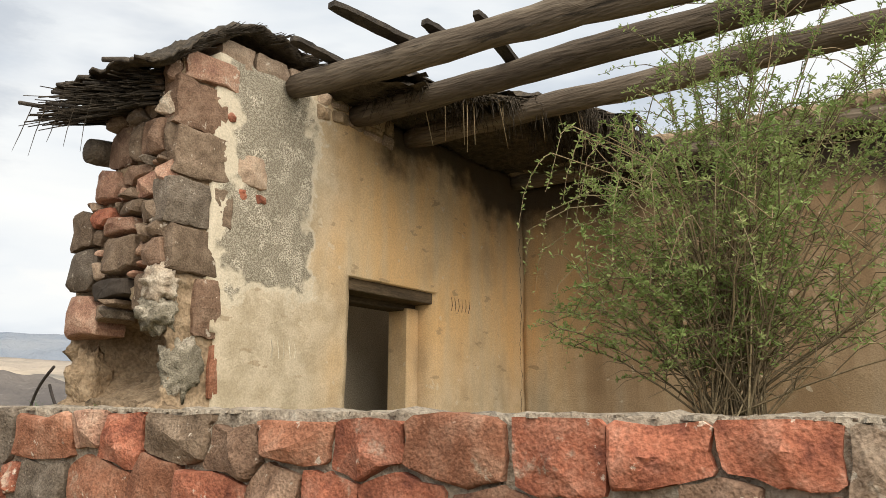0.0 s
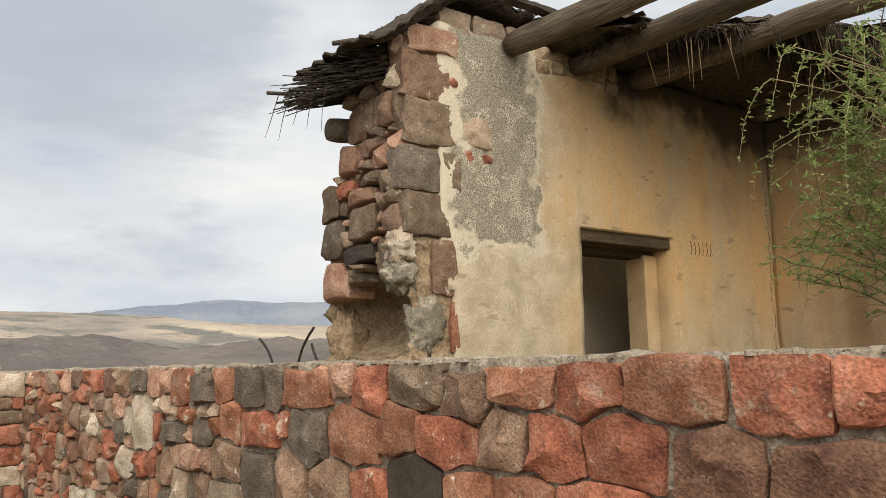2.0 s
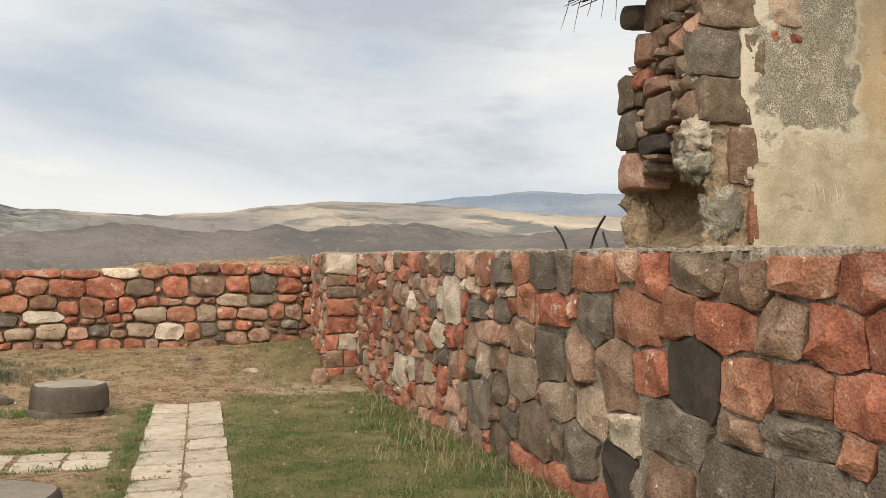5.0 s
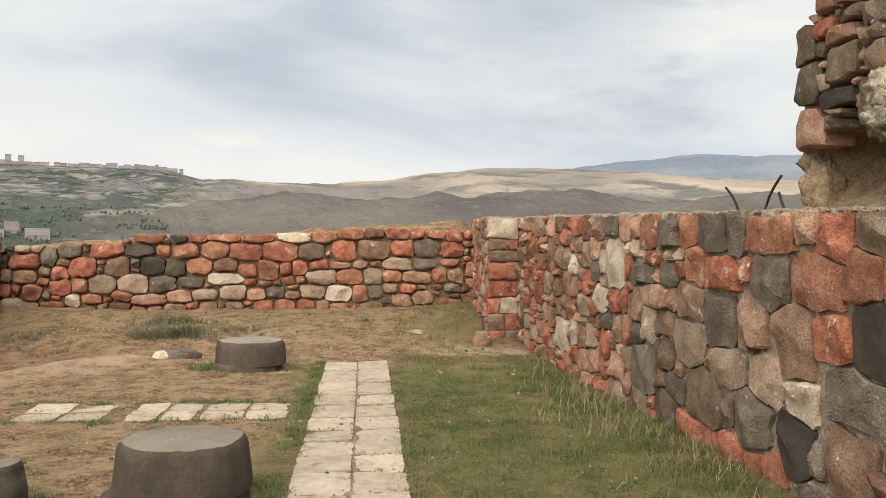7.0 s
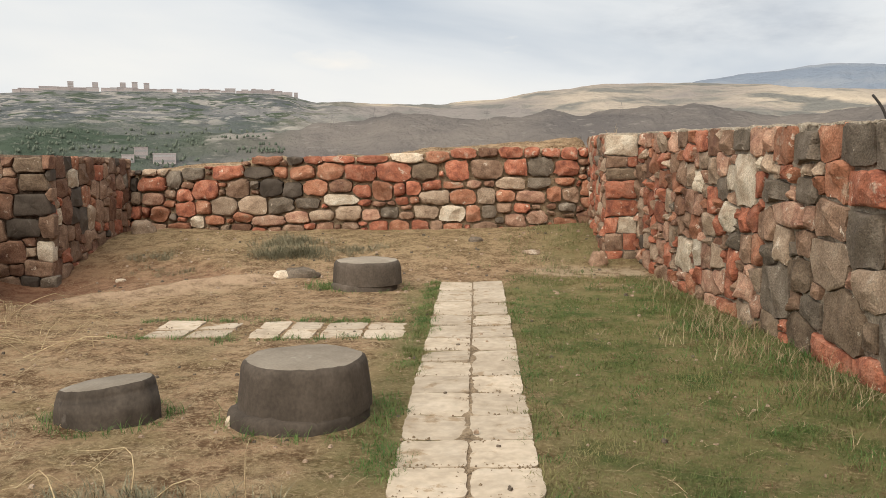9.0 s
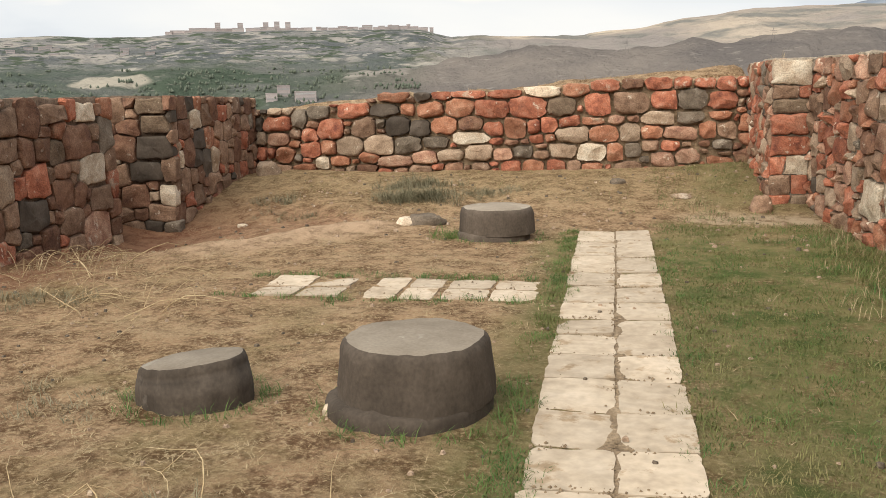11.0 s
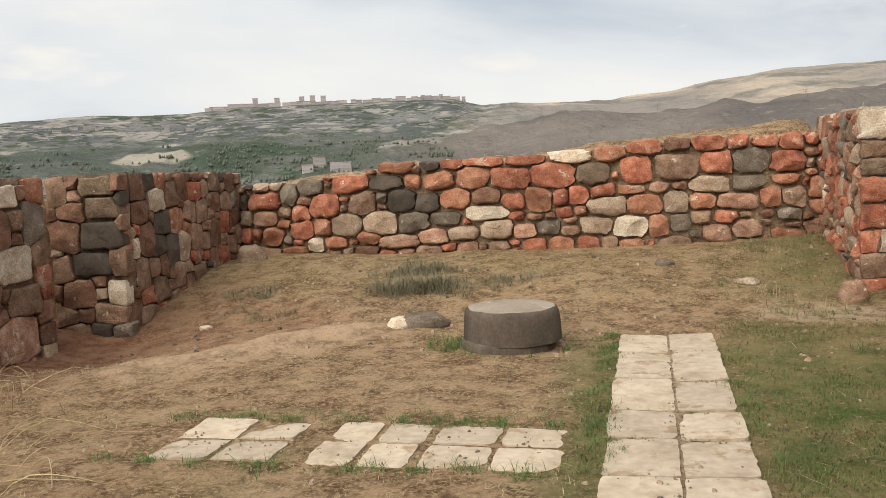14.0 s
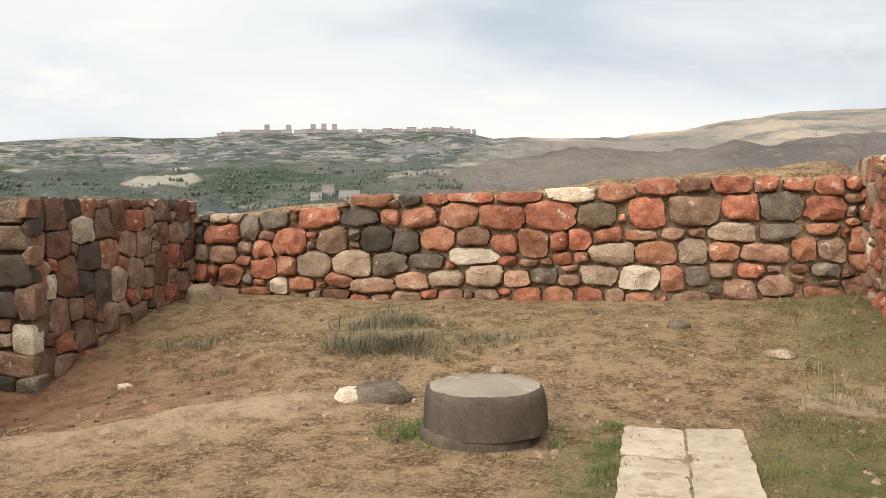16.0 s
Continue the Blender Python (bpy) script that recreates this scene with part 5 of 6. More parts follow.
def plank(p0, p1, width, thick, seed):
    """A splintered board."""
    a, b = Vector(p0), Vector(p1)
    d = (b - a).normalized()
    s = d.cross(Vector((0, 0, 1))).normalized()
    up = s.cross(d)
    rng = random.Random(seed)
    verts, faces, n = [], [], 10
    for k in range(n + 1):
        c = a.lerp(b, k / n)
        w = width * (0.5 + 0.06 * rng.uniform(-1, 1)) * (0.55 + 0.45 * smooth(0, 0.12, k / n)) * (0.6 + 0.4 * smooth(1, 0.9, k / n))
        t = thick * (0.5 + 0.1 * rng.uniform(-1, 1))
        verts += [c - s * w - up * t, c + s * w - up * t, c + s * w + up * t, c - s * w + up * t]
    for k in range(n):
        for e in range(4):
            i, j = k * 4 + e, k * 4 + (e + 1) % 4
            faces.append((i, j, j + 4, i + 4))
    faces += [(3, 2, 1, 0), tuple(n * 4 + e for e in range(4))]
    return tagged(new("roof_board", mesh_of("roof_board", verts, faces, M_DARKWOOD, True)), "splintered dark board lying across the logs", "board", "broken roof boards")


for k, (p0, p1, w) in enumerate((((5.08, -5.0, 5.33), (6.25, -5.16, 5.27), 0.15), ((5.36, -4.2, 5.33), (6.0, -4.3, 5.25), 0.13), ((5.84, -5.46, 5.33), (6.5, -5.5, 5.24), 0.12), ((6.02, -5.92, 5.36), (7.05, -5.75, 5.19), 0.12),
                                ((6.0, -4.65, 5.27), (7.9, -4.75, 5.21), 0.14), ((6.6, -4.1, 5.22), (8.1, -4.15, 5.2), 0.2))):
    plank(p0, p1, w, 0.05, k)


def reed_roof():
    """The sagging mat of earth and reed on the broken corner."""
    mat = tagged(new("reed_roof"), "sagging dark reed and earth roof mat with splayed ends", "roof")
    xs, ys = list(np.linspace(4.02, 6.3, 50)), list(np.linspace(-3.82, -2.35, 30))
    verts, faces = [], []

    def top(x, y):
        return 5.60 - 0.78 * smooth(5.3, 3.95, x) - 0.10 * smooth(5.7, 6.3, x) + 0.05 * fbm(x * 2, y * 2, 3) + 0.035 * fbm(x * 9, y * 9, 3) + 0.02 * fbm(x * 23, y * 23, 3) - 0.06 * smooth(-3.5, -3.85, y)

    for side in (0, 1):
        for x in xs:
            for y in ys:
                Y = y + (0.10 * fbm(x * 5, 3, 1) + 0.06 * fbm(x * 17, 3, 1) if y == ys[0] else 0)
                X = x + (0.12 * fbm(y * 6, 3, 1) if x == xs[0] else 0)
                th = 0.025 + 0.085 * smooth(0, 0.25, x - 4.02) * smooth(0, 0.12, y + 3.82)
                verts.append((X, Y, top(x, y) - side * th))
    n, off = len(ys), len(xs) * len(ys)
    for i in range(len(xs) - 1):
        for j in range(n - 1):
            q = (i * n + j, (i + 1) * n + j, (i + 1) * n + j + 1, i * n + j + 1)
            faces += [q, tuple(k + off for k in q[::-1])]
    rim = [i * n for i in range(len(xs))] + [(len(xs) - 1) * n + j for j in range(1, n)] + [i * n + n - 1 for i in range(len(xs) - 2, -1, -1)] + [j for j in range(n - 2, 0, -1)]
    for i in range(len(rim)):
        a, b = rim[i], rim[(i + 1) % len(rim)]
        faces.append((b, a, a + off, b + off))
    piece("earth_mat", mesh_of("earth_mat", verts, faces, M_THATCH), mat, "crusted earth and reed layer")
    rng = random.Random(8)
    verts, faces = [], []
    for k in range(340):
        y = rng.uniform(-3.45, -2.35)
        x1 = 4.16 - rng.random() ** 1.5 * 0.45 * (0.45 + 0.55 * smooth(-3.4, -2.6, y)) + 0.1 * smooth(-2.8, -3.4, y)
        z0 = 4.84 - rng.random() * 0.34
        p = [(4.75, y + rng.uniform(-0.1, 0.1), z0 + 0.16), (4.3, y, z0), (x1, y + rng.uniform(-0.12, 0.12), z0 - (4.3 - x1) * rng.uniform(0.15, 0.5))]
        r = rng.choice((0.006, 0.008, 0.011))
        v, f = tube(p, [r, r, r * 0.6], 5)
        faces += [tuple(i + len(verts) for i in q) for q in f]
        verts += v
    for k in range(150):
        x = rng.uniform(4.4, 6.2)
        z = top(x, -3.8) - rng.uniform(0.0, 0.06)
        v, f = tube([(x, -3.6, z), (x + rng.uniform(-0.08, 0.08), -3.86 - rng.uniform(0, 0.1), z - rng.uniform(-0.01, 0.06))], [0.008, 0.004], 4)
        faces += [tuple(i + len(verts) for i in q) for q in f]
        verts += v
    piece("reeds", mesh_of("reeds", verts, faces, M_THATCH), mat, "splayed dark reed ends")["kind"] = "stuff"
    for k, (y, x1, z0, r) in enumerate(((-2.45, 3.68, 4.62, 0.024), (-2.6, 3.9, 4.76, 0.026), (-2.9, 3.98, 4.86, 0.028), (-3.05, 3.95, 4.76, 0.02), (-2.75, 3.78, 4.58, 0.02), (-3.25, 4.0, 4.95, 0.03), (-2.4, 3.9, 4.55, 0.02))):
        v, f = tube([(4.8, y, z0 + 0.1), (4.2, y + 0.02, z0), (x1, y + 0.05, z0 - 0.06)], [r, r, r * 0.8], 6)
        piece("stick", mesh_of("stick", v, f, M_DARKWOOD), mat, "dark splintered stick")
    for k in range(5):
        y = -3.0 + 0.17 * k
        v, f = tube([(4.05 - 0.05 * k, y, 4.6), (4.02 - 0.06 * k, y + 0.05, 4.3), (3.98 - 0.07 * k, y, 4.05 + 0.06 * (k % 3))], [0.005, 0.004, 0.002], 4)
        piece("reed", mesh_of("reed", v, f, M_THATCH), mat)
    return mat


reed_roof()


def fringe():
    """The remains of reed matting that hang from the logs in the corner of the room."""
    mat = tagged(new("hanging_reed_mat"), "frayed dark reed matting hanging between the roof logs", "reed mat")
    rng = random.Random(15)
    xs, ys = list(np.linspace(6.35, 10.4, 60)), list(np.linspace(-6.6, -3.2, 44))
    verts, faces = [], []
    edge = lambda x: -4.75 - 1.25 * smooth(6.6, 8.4, x) + 0.35 * fbm(x * 2.2, 5, 2)
    for side in (0, 1):
        for x in xs:
            for y in ys:
                Y = max(y, edge(x))
                verts.append((x, Y, 5.27 + 0.05 * fbm(x * 2, Y * 2, 7) + 0.03 * fbm(x * 10, Y * 10, 7) - side * 0.10 - 0.1 * smooth(edge(x) + 0.4, edge(x), Y)))
    n, off = len(ys), len(xs) * len(ys)
    for i in range(len(xs) - 1):
        for j in range(n - 1):
            q = (i * n + j, (i + 1) * n + j, (i + 1) * n + j + 1, i * n + j + 1)
            faces += [q, tuple(k + off for k in q[::-1])]
    piece("earth_mat", mesh_of("earth_mat", verts, faces, M_THATCH), mat)
    for name, mtl, count, hang in (("reeds", M_THATCH, 1900, 0.5),):
        verts, faces = [], []
        for k in range(count):
            x = rng.uniform(6.6, 10.3) if name == "reeds" else rng.uniform(6.6, 9.8)
            y = edge(x) + rng.random() ** 1.5 * 0.9
            h = hang * rng.uniform(0.15, 1.0) * (0.5 + 0.5 * smooth(6.4, 9.2, x))
            sway = rng.uniform(-0.12, 0.12)
            z = 5.16 + 0.03 * rng.uniform(-1, 1)
            p = [(x - sway, min(-3.76, y + 0.1), z), (x, min(-3.76, y - 0.04), z - 0.04), (x + sway, min(-3.76, y - rng.uniform(0, 0.16)), z - h)]
            r = rng.uniform(0.004, 0.008)
            v, f = tube(p, [r, r, r * 0.4], 3, False)
            faces += [tuple(i + len(verts) for i in q) for q in f]
            verts += v
        piece(name, mesh_of(name, verts, faces, mtl), mat, "dark frayed reeds")["kind"] = "stuff"
    for k in range(22):
        x = rng.uniform(6.6, 9.8)
        y, h, sway = edge(x) + 0.1, rng.uniform(0.25, 0.75), rng.uniform(-0.12, 0.12)
        v, f = tube([(x - sway, y + 0.1, 5.16), (x, y, 5.1), (x + sway, y - 0.05, 5.14 - h)], [0.008, 0.007, 0.003], 4)
        piece("straw", mesh_of("straw", v, f, M_STRAW), mat, "pale hanging straw")
    return mat


fringe()


def wall_cap():
    """Earth and reed crust along the top of the room's east wall."""
    ys = list(np.linspace(-13, -3.3, 110))
    prof = ((10.05, 5.17), (10.12, 5.30), (10.4, 5.40), (10.9, 5.42), (11.2, 5.3), (11.2, 5.0), (10.43, 5.0))
    verts, faces = [], []
    for y in ys:
        for x, z in prof:
            verts.append((x + 0.05 * fbm(y * 3, z * 5, x), y, z + (0.06 * fbm(y * 2.2, x * 3, 4) + 0.02 * fbm(y * 11, x * 9, 4) if z > 5.1 else 0)))
    n = len(prof)
    for i in range(len(ys) - 1):
        for k in range(n):
            a, b = i * n + k, i * n + (k + 1) % n
            faces.append((a, b, b + n, a + n))
    return tagged(new("trim_wall_cap", mesh_of("trim_wall_cap", verts, faces, M_EARTH)), "crumbling earth crust along the wall top", "wall cap", kind="structure")


wall_cap()

# ---- steel bars behind the retaining wall ----
for base, tip, bend in (((3.4, -3.22, 1.7), (3.4, -2.90, 2.03), -0.05), ((3.4, -3.64, 1.7), (3.4, -3.95, 2.07), -0.05), ((3.4, -4.1, 1.7), (3.4, -3.91, 1.94), 0.03)):
    a, b = Vector(base), Vector(tip)
    pts = [a.lerp(b, k / 8) + Vector((0, bend * math.sin(k / 8 * math.pi) * (1 if tip[1] > base[1] else -1), 0.02 * math.sin(k / 8 * math.pi))) for k in range(9)]
    v, f = tube(pts, [0.011] * 9, 8)
    tagged(new("steel_bar", mesh_of("steel_bar", v, f, M_RUST)), "bent dark rusty reinforcing bar sticking out of the terrace", "bar", "bent steel bars")


# ---- column bases ----
def drum(x, y, rx, ry, h, seed, label, tilt=(0.0, 0.0), flange=None, flare=1.06):
    thing = tagged(new("column_base"), label, "column base", "stone column bases")
    thing.matrix_basis = Matrix.Translation((x, y, ground_z(x, y)))
    n = 56

    def shell(name, rings, lift, dx=0.0, dy=0.0, rough_z=0.0, mtl=M_DRUM, cap=True):
        verts, faces = [], []
        for k, z in rings:
            for i in range(n):
                a = 2 * math.pi * i / n
                w = 1 + 0.07 * fbm(math.cos(a) * 1.4, math.sin(a) * 1.4, seed) + 0.016 * fbm(math.cos(a) * 4, math.sin(a) * 4, seed + z * 3)
                px, py = math.cos(a) * rx * k * w, math.sin(a) * ry * k * w
                verts.append((px + dx, py + dy, z + (tilt[0] * px + tilt[1] * py + 0.006 * fbm(px * 6, py * 6, seed)) * lift(z) + rough_z * 0.03 * fbm(px * 2.2, py * 2.2, seed + 3)))
        m = len(rings)
        for r in range(m - 1):
            for i in range(n):
                j = (i + 1) % n
                faces.append((r * n + i, r * n + j, (r + 1) * n + j, (r + 1) * n + i))
        if cap:
            faces.append(tuple((m - 1) * n + i for i in range(n)))
        me = mesh_of(name, verts, faces, mtl)
        return piece(name, me, thing)

    z0 = 0.06 if flange else -0.12
    rings = [(flare, z0), (flare * 0.995, h * 0.35), (1.01, h * 0.7), (1.0, h - 0.075), (0.985, h - 0.042), (0.955, h - 0.017), (0.91, h - 0.004), (0.84, h), (0.6, h + 0.004), (0.25, h + 0.006)]
    rise = lambda z: smooth(0.0, h, z)
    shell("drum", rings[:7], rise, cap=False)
    shell("worn_top", rings[6:], rise, mtl=M_DRUMTOP)["label"] = "paler top face"
    if flange:
        shell("foot_ring", [(flange, -0.12), (flange * 1.005, 0.03), (flange * 0.985, 0.055), (flange * 0.95, 0.068), (0.9, 0.075)], lambda z: 0.0, -0.035, -0.02, 1.0)
    return thing


drum(-0.97, -5.33, 0.375, 0.36, 0.365, 3, "round dark basalt column base with a foot ring, in the grass", flange=1.115)
drum(-2.16, -5.36, 0.29, 0.24, 0.235, 14, "low tilted dark basalt column base sunk in the soil", tilt=(0.13, -0.05))
drum(-1.24, -0.30, 0.395, 0.37, 0.335, 25, "round dark basalt column base with a worn foot ring", flange=0.985, flare=1.03)


def boulder(x, y, r, mat, seed, label, name="rock"):
    verts, faces = [], []
    n, m = 18, 9
    for i in range(m + 1):
        t = math.pi * 0.62 * i / m
        for k in range(n):
            a = 2 * math.pi * k / n
            d = Vector((math.sin(t) * math.cos(a), math.sin(t) * math.sin(a), math.cos(t)))
            w = 1 + 0.22 * fbm(d.x * 1.5, d.y * 1.5, d.z * 1.5 + seed) + 0.05 * fbm(d.x * 6, d.y * 6, seed)
            verts.append((d.x * r[0] * w, d.y * r[1] * w, min(d.z, 0.75) * r[2] * w))
    for i in range(m):
        for k in range(n):
            j = (k + 1) % n
            faces.append((i * n + k, (i + 1) * n + k, (i + 1) * n + j, i * n + j))
    ob = tagged(new(name, mesh_of(name, verts, faces, mat)), label, "rock")
    ob.matrix_basis = Matrix.Translation((x, y, ground_z(x, y) + r[2] * 0.1))
    return ob


boulder(-2.2, 0.42, (0.25, 0.2, 0.125), M_GREY, 4, "flat dark stone half sunk in the soil")
boulder(-2.40, 0.36, (0.13, 0.13, 0.10), M_PALE, 7, "pale broken stone beside a dark one")
boulder(-1.37, -5.52, (0.035, 0.02, 0.06), M_PALE, 21, "small white stone flake leaning on a column base")
boulder(-5.45, 3.55, (0.19, 0.17, 0.22), M_TAN, 9, "grey-brown boulder at the foot of the wall")
boulder(0.05, 2.75, (0.11, 0.07, 0.07), M_GREY, 11, "small dark stone on the grass")
boulder(0.85, 1.95, (0.13, 0.09, 0.05), M_TAN, 12, "small flat tan stone on the grass")
boulder(-1.45, 1.35, (0.07, 0.05, 0.06), M_TAN, 13, "small tan stone on the soil")
boulder(-4.75, 0.95, (0.07, 0.05, 0.04), M_PALE, 14, "small pale stone on the soil")
boulder(1.75, 1.45, (0.13, 0.12, 0.2), M_BROWN, 16, "red footing stone at the wall corner")


# ---- paved path ----
def paver(parent, x0, x1, y0, y1, rng, wear=0.011, sunk=0.0):
    nx, ny = 9, 9
    cx, cy = (x0 + x1) / 2, (y0 + y1) / 2
    zc = ground_z(cx, cy)
    s = rng.random() * 50
    tx, ty, dz = rng.uniform(-0.008, 0.008), rng.uniform(-0.008, 0.008), rng.uniform(-0.005, 0.004) - sunk
    verts, faces = [], []
    for i in range(nx + 1):
        for j in range(ny + 1):
            a, b = i / nx * 2 - 1, j / ny * 2 - 1
            e = max(abs(a), abs(b))
            x, y = a * (x1 - x0) / 2, b * (y1 - y0) / 2
            if abs(a) == 1:
                x += wear * fbm(y * 9, s, a) - a * 0.022 * rng.random() ** 2 * (abs(b) == 1)
            if abs(b) == 1:
                y += wear * fbm(x * 9, s + 5, b) - b * 0.022 * rng.random() ** 2 * (abs(a) == 1)
            verts.append((x, y, 0.012 + dz + tx * a + ty * b + 0.003 * fbm(x * 8, y * 8, s) - (0.002 if e == 1 else 0)))
    m = ny + 1
    for i in range(nx):
        for j in range(ny):
            faces.append((i * m + j, (i + 1) * m + j, (i + 1) * m + j + 1, i * m + j + 1))
    rim = [i * m for i in range(nx + 1)] + [nx * m + j for j in range(1, m)] + [i * m + ny for i in range(nx - 1, -1, -1)] + [j for j in range(ny - 1, 0, -1)]
    off = len(verts)
    n = len(rim)
    verts += [verts[k] for k in rim]
    verts += [(verts[k][0], verts[k][1], -0.05) for k in rim]
    for i in range(n):
        j = (i + 1) % n
        faces.append((off + j, off + i, off + n + i, off + n + j))
    return piece("paver", mesh_of("paver", verts, faces, M_PAVER), parent, at=Matrix.Translation((cx, cy, zc)))


def paving():
    rng = random.Random(77)
    path = tagged(new("pavement"), "worn pale concrete paving slabs in two columns, edges overgrown", "path", kind="structure")
    joints = [0.02, -0.62, -1.42, -2.1, -2.62, -3.17, -3.6, -3.98, -4.42, -4.85, -5.32, -5.76, -6.17, -6.58, -7.0, -7.45, -7.9, -8.35, -8.8, -9.25, -9.7, -10.15, -10.6, -11.05]
    for k, (a, b) in enumerate(zip(joints, joints[1:])):
        g = 0.012 if k % 2 else 0.022
        wl, wr = 0.362 + rng.uniform(-0.005, 0.006), 0.376 + rng.uniform(-0.006, 0.012)
        c = 0.02 + 0.006 * rng.uniform(-1, 1)
        for x0, x1 in ((-wl, c - 0.009), (c + 0.009, wr)):
            paver(path, x0, x1, b + g / 2, a - g / 2, rng)
    bed = [(x, 0.02 - 0.15 * j) for j in range(75) for x in (-0.34, -0.2, -0.03, 0.07, 0.2, 0.35)]
    verts = [(x + 0.02 * fbm(y * 3, x), y, ground_z(x, y) + (0.002 if abs(x) < 0.12 else -0.006) + 0.003 * fbm(x * 9, y * 9, 4)) for x, y in bed]
    piece("joint_fill", mesh_of("joint_fill", verts, [(j * 6 + i, (j + 1) * 6 + i, (j + 1) * 6 + i + 1, j * 6 + i + 1) for j in range(74) for i in range(5)], M_JOINT), path, "sandy soil between the slabs")
    side = tagged(new("pavement_side"), "short row of pale concrete paving slabs sunk in dry soil", "path", kind="structure")
    for x0, x1 in ((-0.92, -0.57), (-1.30, -0.95), (-1.62, -1.36), (-1.92, -1.66), (-2.46, -2.12), (-2.84, -2.49)):
        for y0, y1 in ((-3.16, -2.815), (-2.805, -2.46)):
            paver(side, x0, x1, y0 + rng.uniform(0, 0.03), y1 - rng.uniform(0, 0.03), rng, 0.012, 0.003)


paving()


# ---- the bush ----
def bush(x, y, z):
    thing = tagged(new("bush"), "tall loose green bush with thin arching twigs and small leaves", "bush")
    thing.matrix_basis = Matrix.Translation((x, y, z))
    rng = random.Random(99)
    wood = [[], []]
    leaf = [[], []]
    dry = [[], []]

    def grow(store, pts, r):
        v, f = tube(pts, [r * (1 - 0.75 * k / (len(pts) - 1)) for k in range(len(pts))], 4, False)
        store[1] += [tuple(i + len(store[0]) for i in q) for q in f]
        store[0] += v

    def leaves(pts, count, size):
        for _ in range(count):
            k = rng.uniform(0.1, len(pts) - 1.01)
            p = Vector(pts[int(k)]).lerp(Vector(pts[int(k) + 1]), k % 1)
            d = Vector((rng.uniform(-1, 1), rng.uniform(-1, 1), rng.uniform(-0.4, 1))).normalized()
            s = d.cross(Vector((rng.uniform(-1, 1), rng.uniform(-1, 1), rng.uniform(-1, 1)))).normalized()
            ln, w = size * rng.uniform(0.6, 1.3), size * rng.uniform(0.12, 0.2)
            i = len(leaf[0])
            leaf[0].extend([p, p + d * ln * 0.5 + s * w, p + d * ln, p + d * ln * 0.5 - s * w])
            leaf[1].append((i, i + 1, i + 2, i + 3))

    for k in range(118):
        a = rng.uniform(0, 2 * math.pi)
        spread = rng.uniform(0.15, 1.0) ** 0.8
        h = rng.uniform(1.1, 2.95) * (1.05 - 0.3 * spread)
        if k % 6 == 3:  # low arching shoots
            spread, h = rng.uniform(0.8, 1.05), rng.uniform(0.5, 1.25)
        tip = Vector((math.cos(a) * spread * 0.85, math.sin(a) * spread * 1.5 - 0.45, h))
        base = Vector((rng.uniform(-0.12, 0.12), rng.uniform(-0.16, 0.16), -0.05))
        pts = []
        for i in range(8):
            t = i / 7
            p = base.lerp(tip, t)
            p.z = base.z + (tip.z - base.z) * (1.35 * t - 0.35 * t * t * (1 + 0.5 * spread))
            p += Vector((fbm(t * 2, k, 1), fbm(t * 2, k, 5), 0)) * 0.10 * t
            pts.append(p)
        stem = [[], []]
        grow(stem, pts, rng.uniform(0.004, 0.008))
        piece("stem", mesh_of("stem", *stem, M_STRAW if k % 6 == 0 else M_TWIG), thing)
        for j in range(rng.randint(9, 13)):
            t = rng.uniform(0.14, 1.0)
            q = t * 6.99
            o = pts[int(q)].lerp(pts[int(q) + 1], q % 1)
            d = Vector((rng.uniform(-1, 1), rng.uniform(-1, 1), rng.uniform(-0.15, 0.9))).normalized() * rng.uniform(0.18, 0.5)
            tw = [o, o + d * 0.4 + Vector((0, 0, 0.03)), o + d * 0.75, o + d + Vector((0, 0, -0.10 * rng.random()))]
            grow(dry if rng.random() < 0.12 else wood, tw, 0.0035)
            if k % 6 and o.z > rng.uniform(0.1, 0.45):
                leaves(tw, rng.randint(20, 34), 0.034)
                leaves([pts[4], pts[5], pts[6], pts[7]], 11, 0.034)
    # long bare twigs that droop toward the doorway
    for k in range(13):
        e = Vector((rng.uniform(-0.4, 0.1), 0.6 + 0.08 * (k % 8) + 0.1 * rng.random(), 1.75 - 0.1 * k))
        pts = [Vector((0, 0.1, 0.9)).lerp(e, t) + Vector((0, 0, 0.28 * math.sin(t * 3.0))) for t in (0, 0.25, 0.5, 0.75, 1)]
        pts.append(e + Vector((0, 0.05, -0.25)))
        grow(dry, pts, 0.005)
        leaves(pts[1:], 60, 0.032)
    # hanging sprays of fresh growth on the side toward the yard
    for k in range(16):
        o = Vector((rng.uniform(-0.75, -0.3), rng.uniform(-0.35, 0.75), rng.uniform(1.0, 1.75)))
        pts = [o + Vector((-0.03 * i, 0.03 * i * math.sin(k), -0.02 * i * i * rng.uniform(0.7, 1.1))) for i in range(6)]
        grow(dry, [Vector((-0.15, 0.05, 0.75)), Vector((-0.3, o.y * 0.5, o.z * 0.9))] + pts, 0.004)
        leaves(pts, 44, 0.036)
    piece("twig", mesh_of("twig", *wood, M_TWIG), thing, "brown thin twigs")["kind"] = "stuff"
    piece("dry_twig", mesh_of("dry_twig", *dry, M_STRAW), thing, "pale dry twigs")["kind"] = "stuff"
    piece("foliage", mesh_of("foliage", *leaf, M_LEAF), thing, "small narrow green leaves")["kind"] = "stuff"


bush(4.9, -8.4, 1.70)


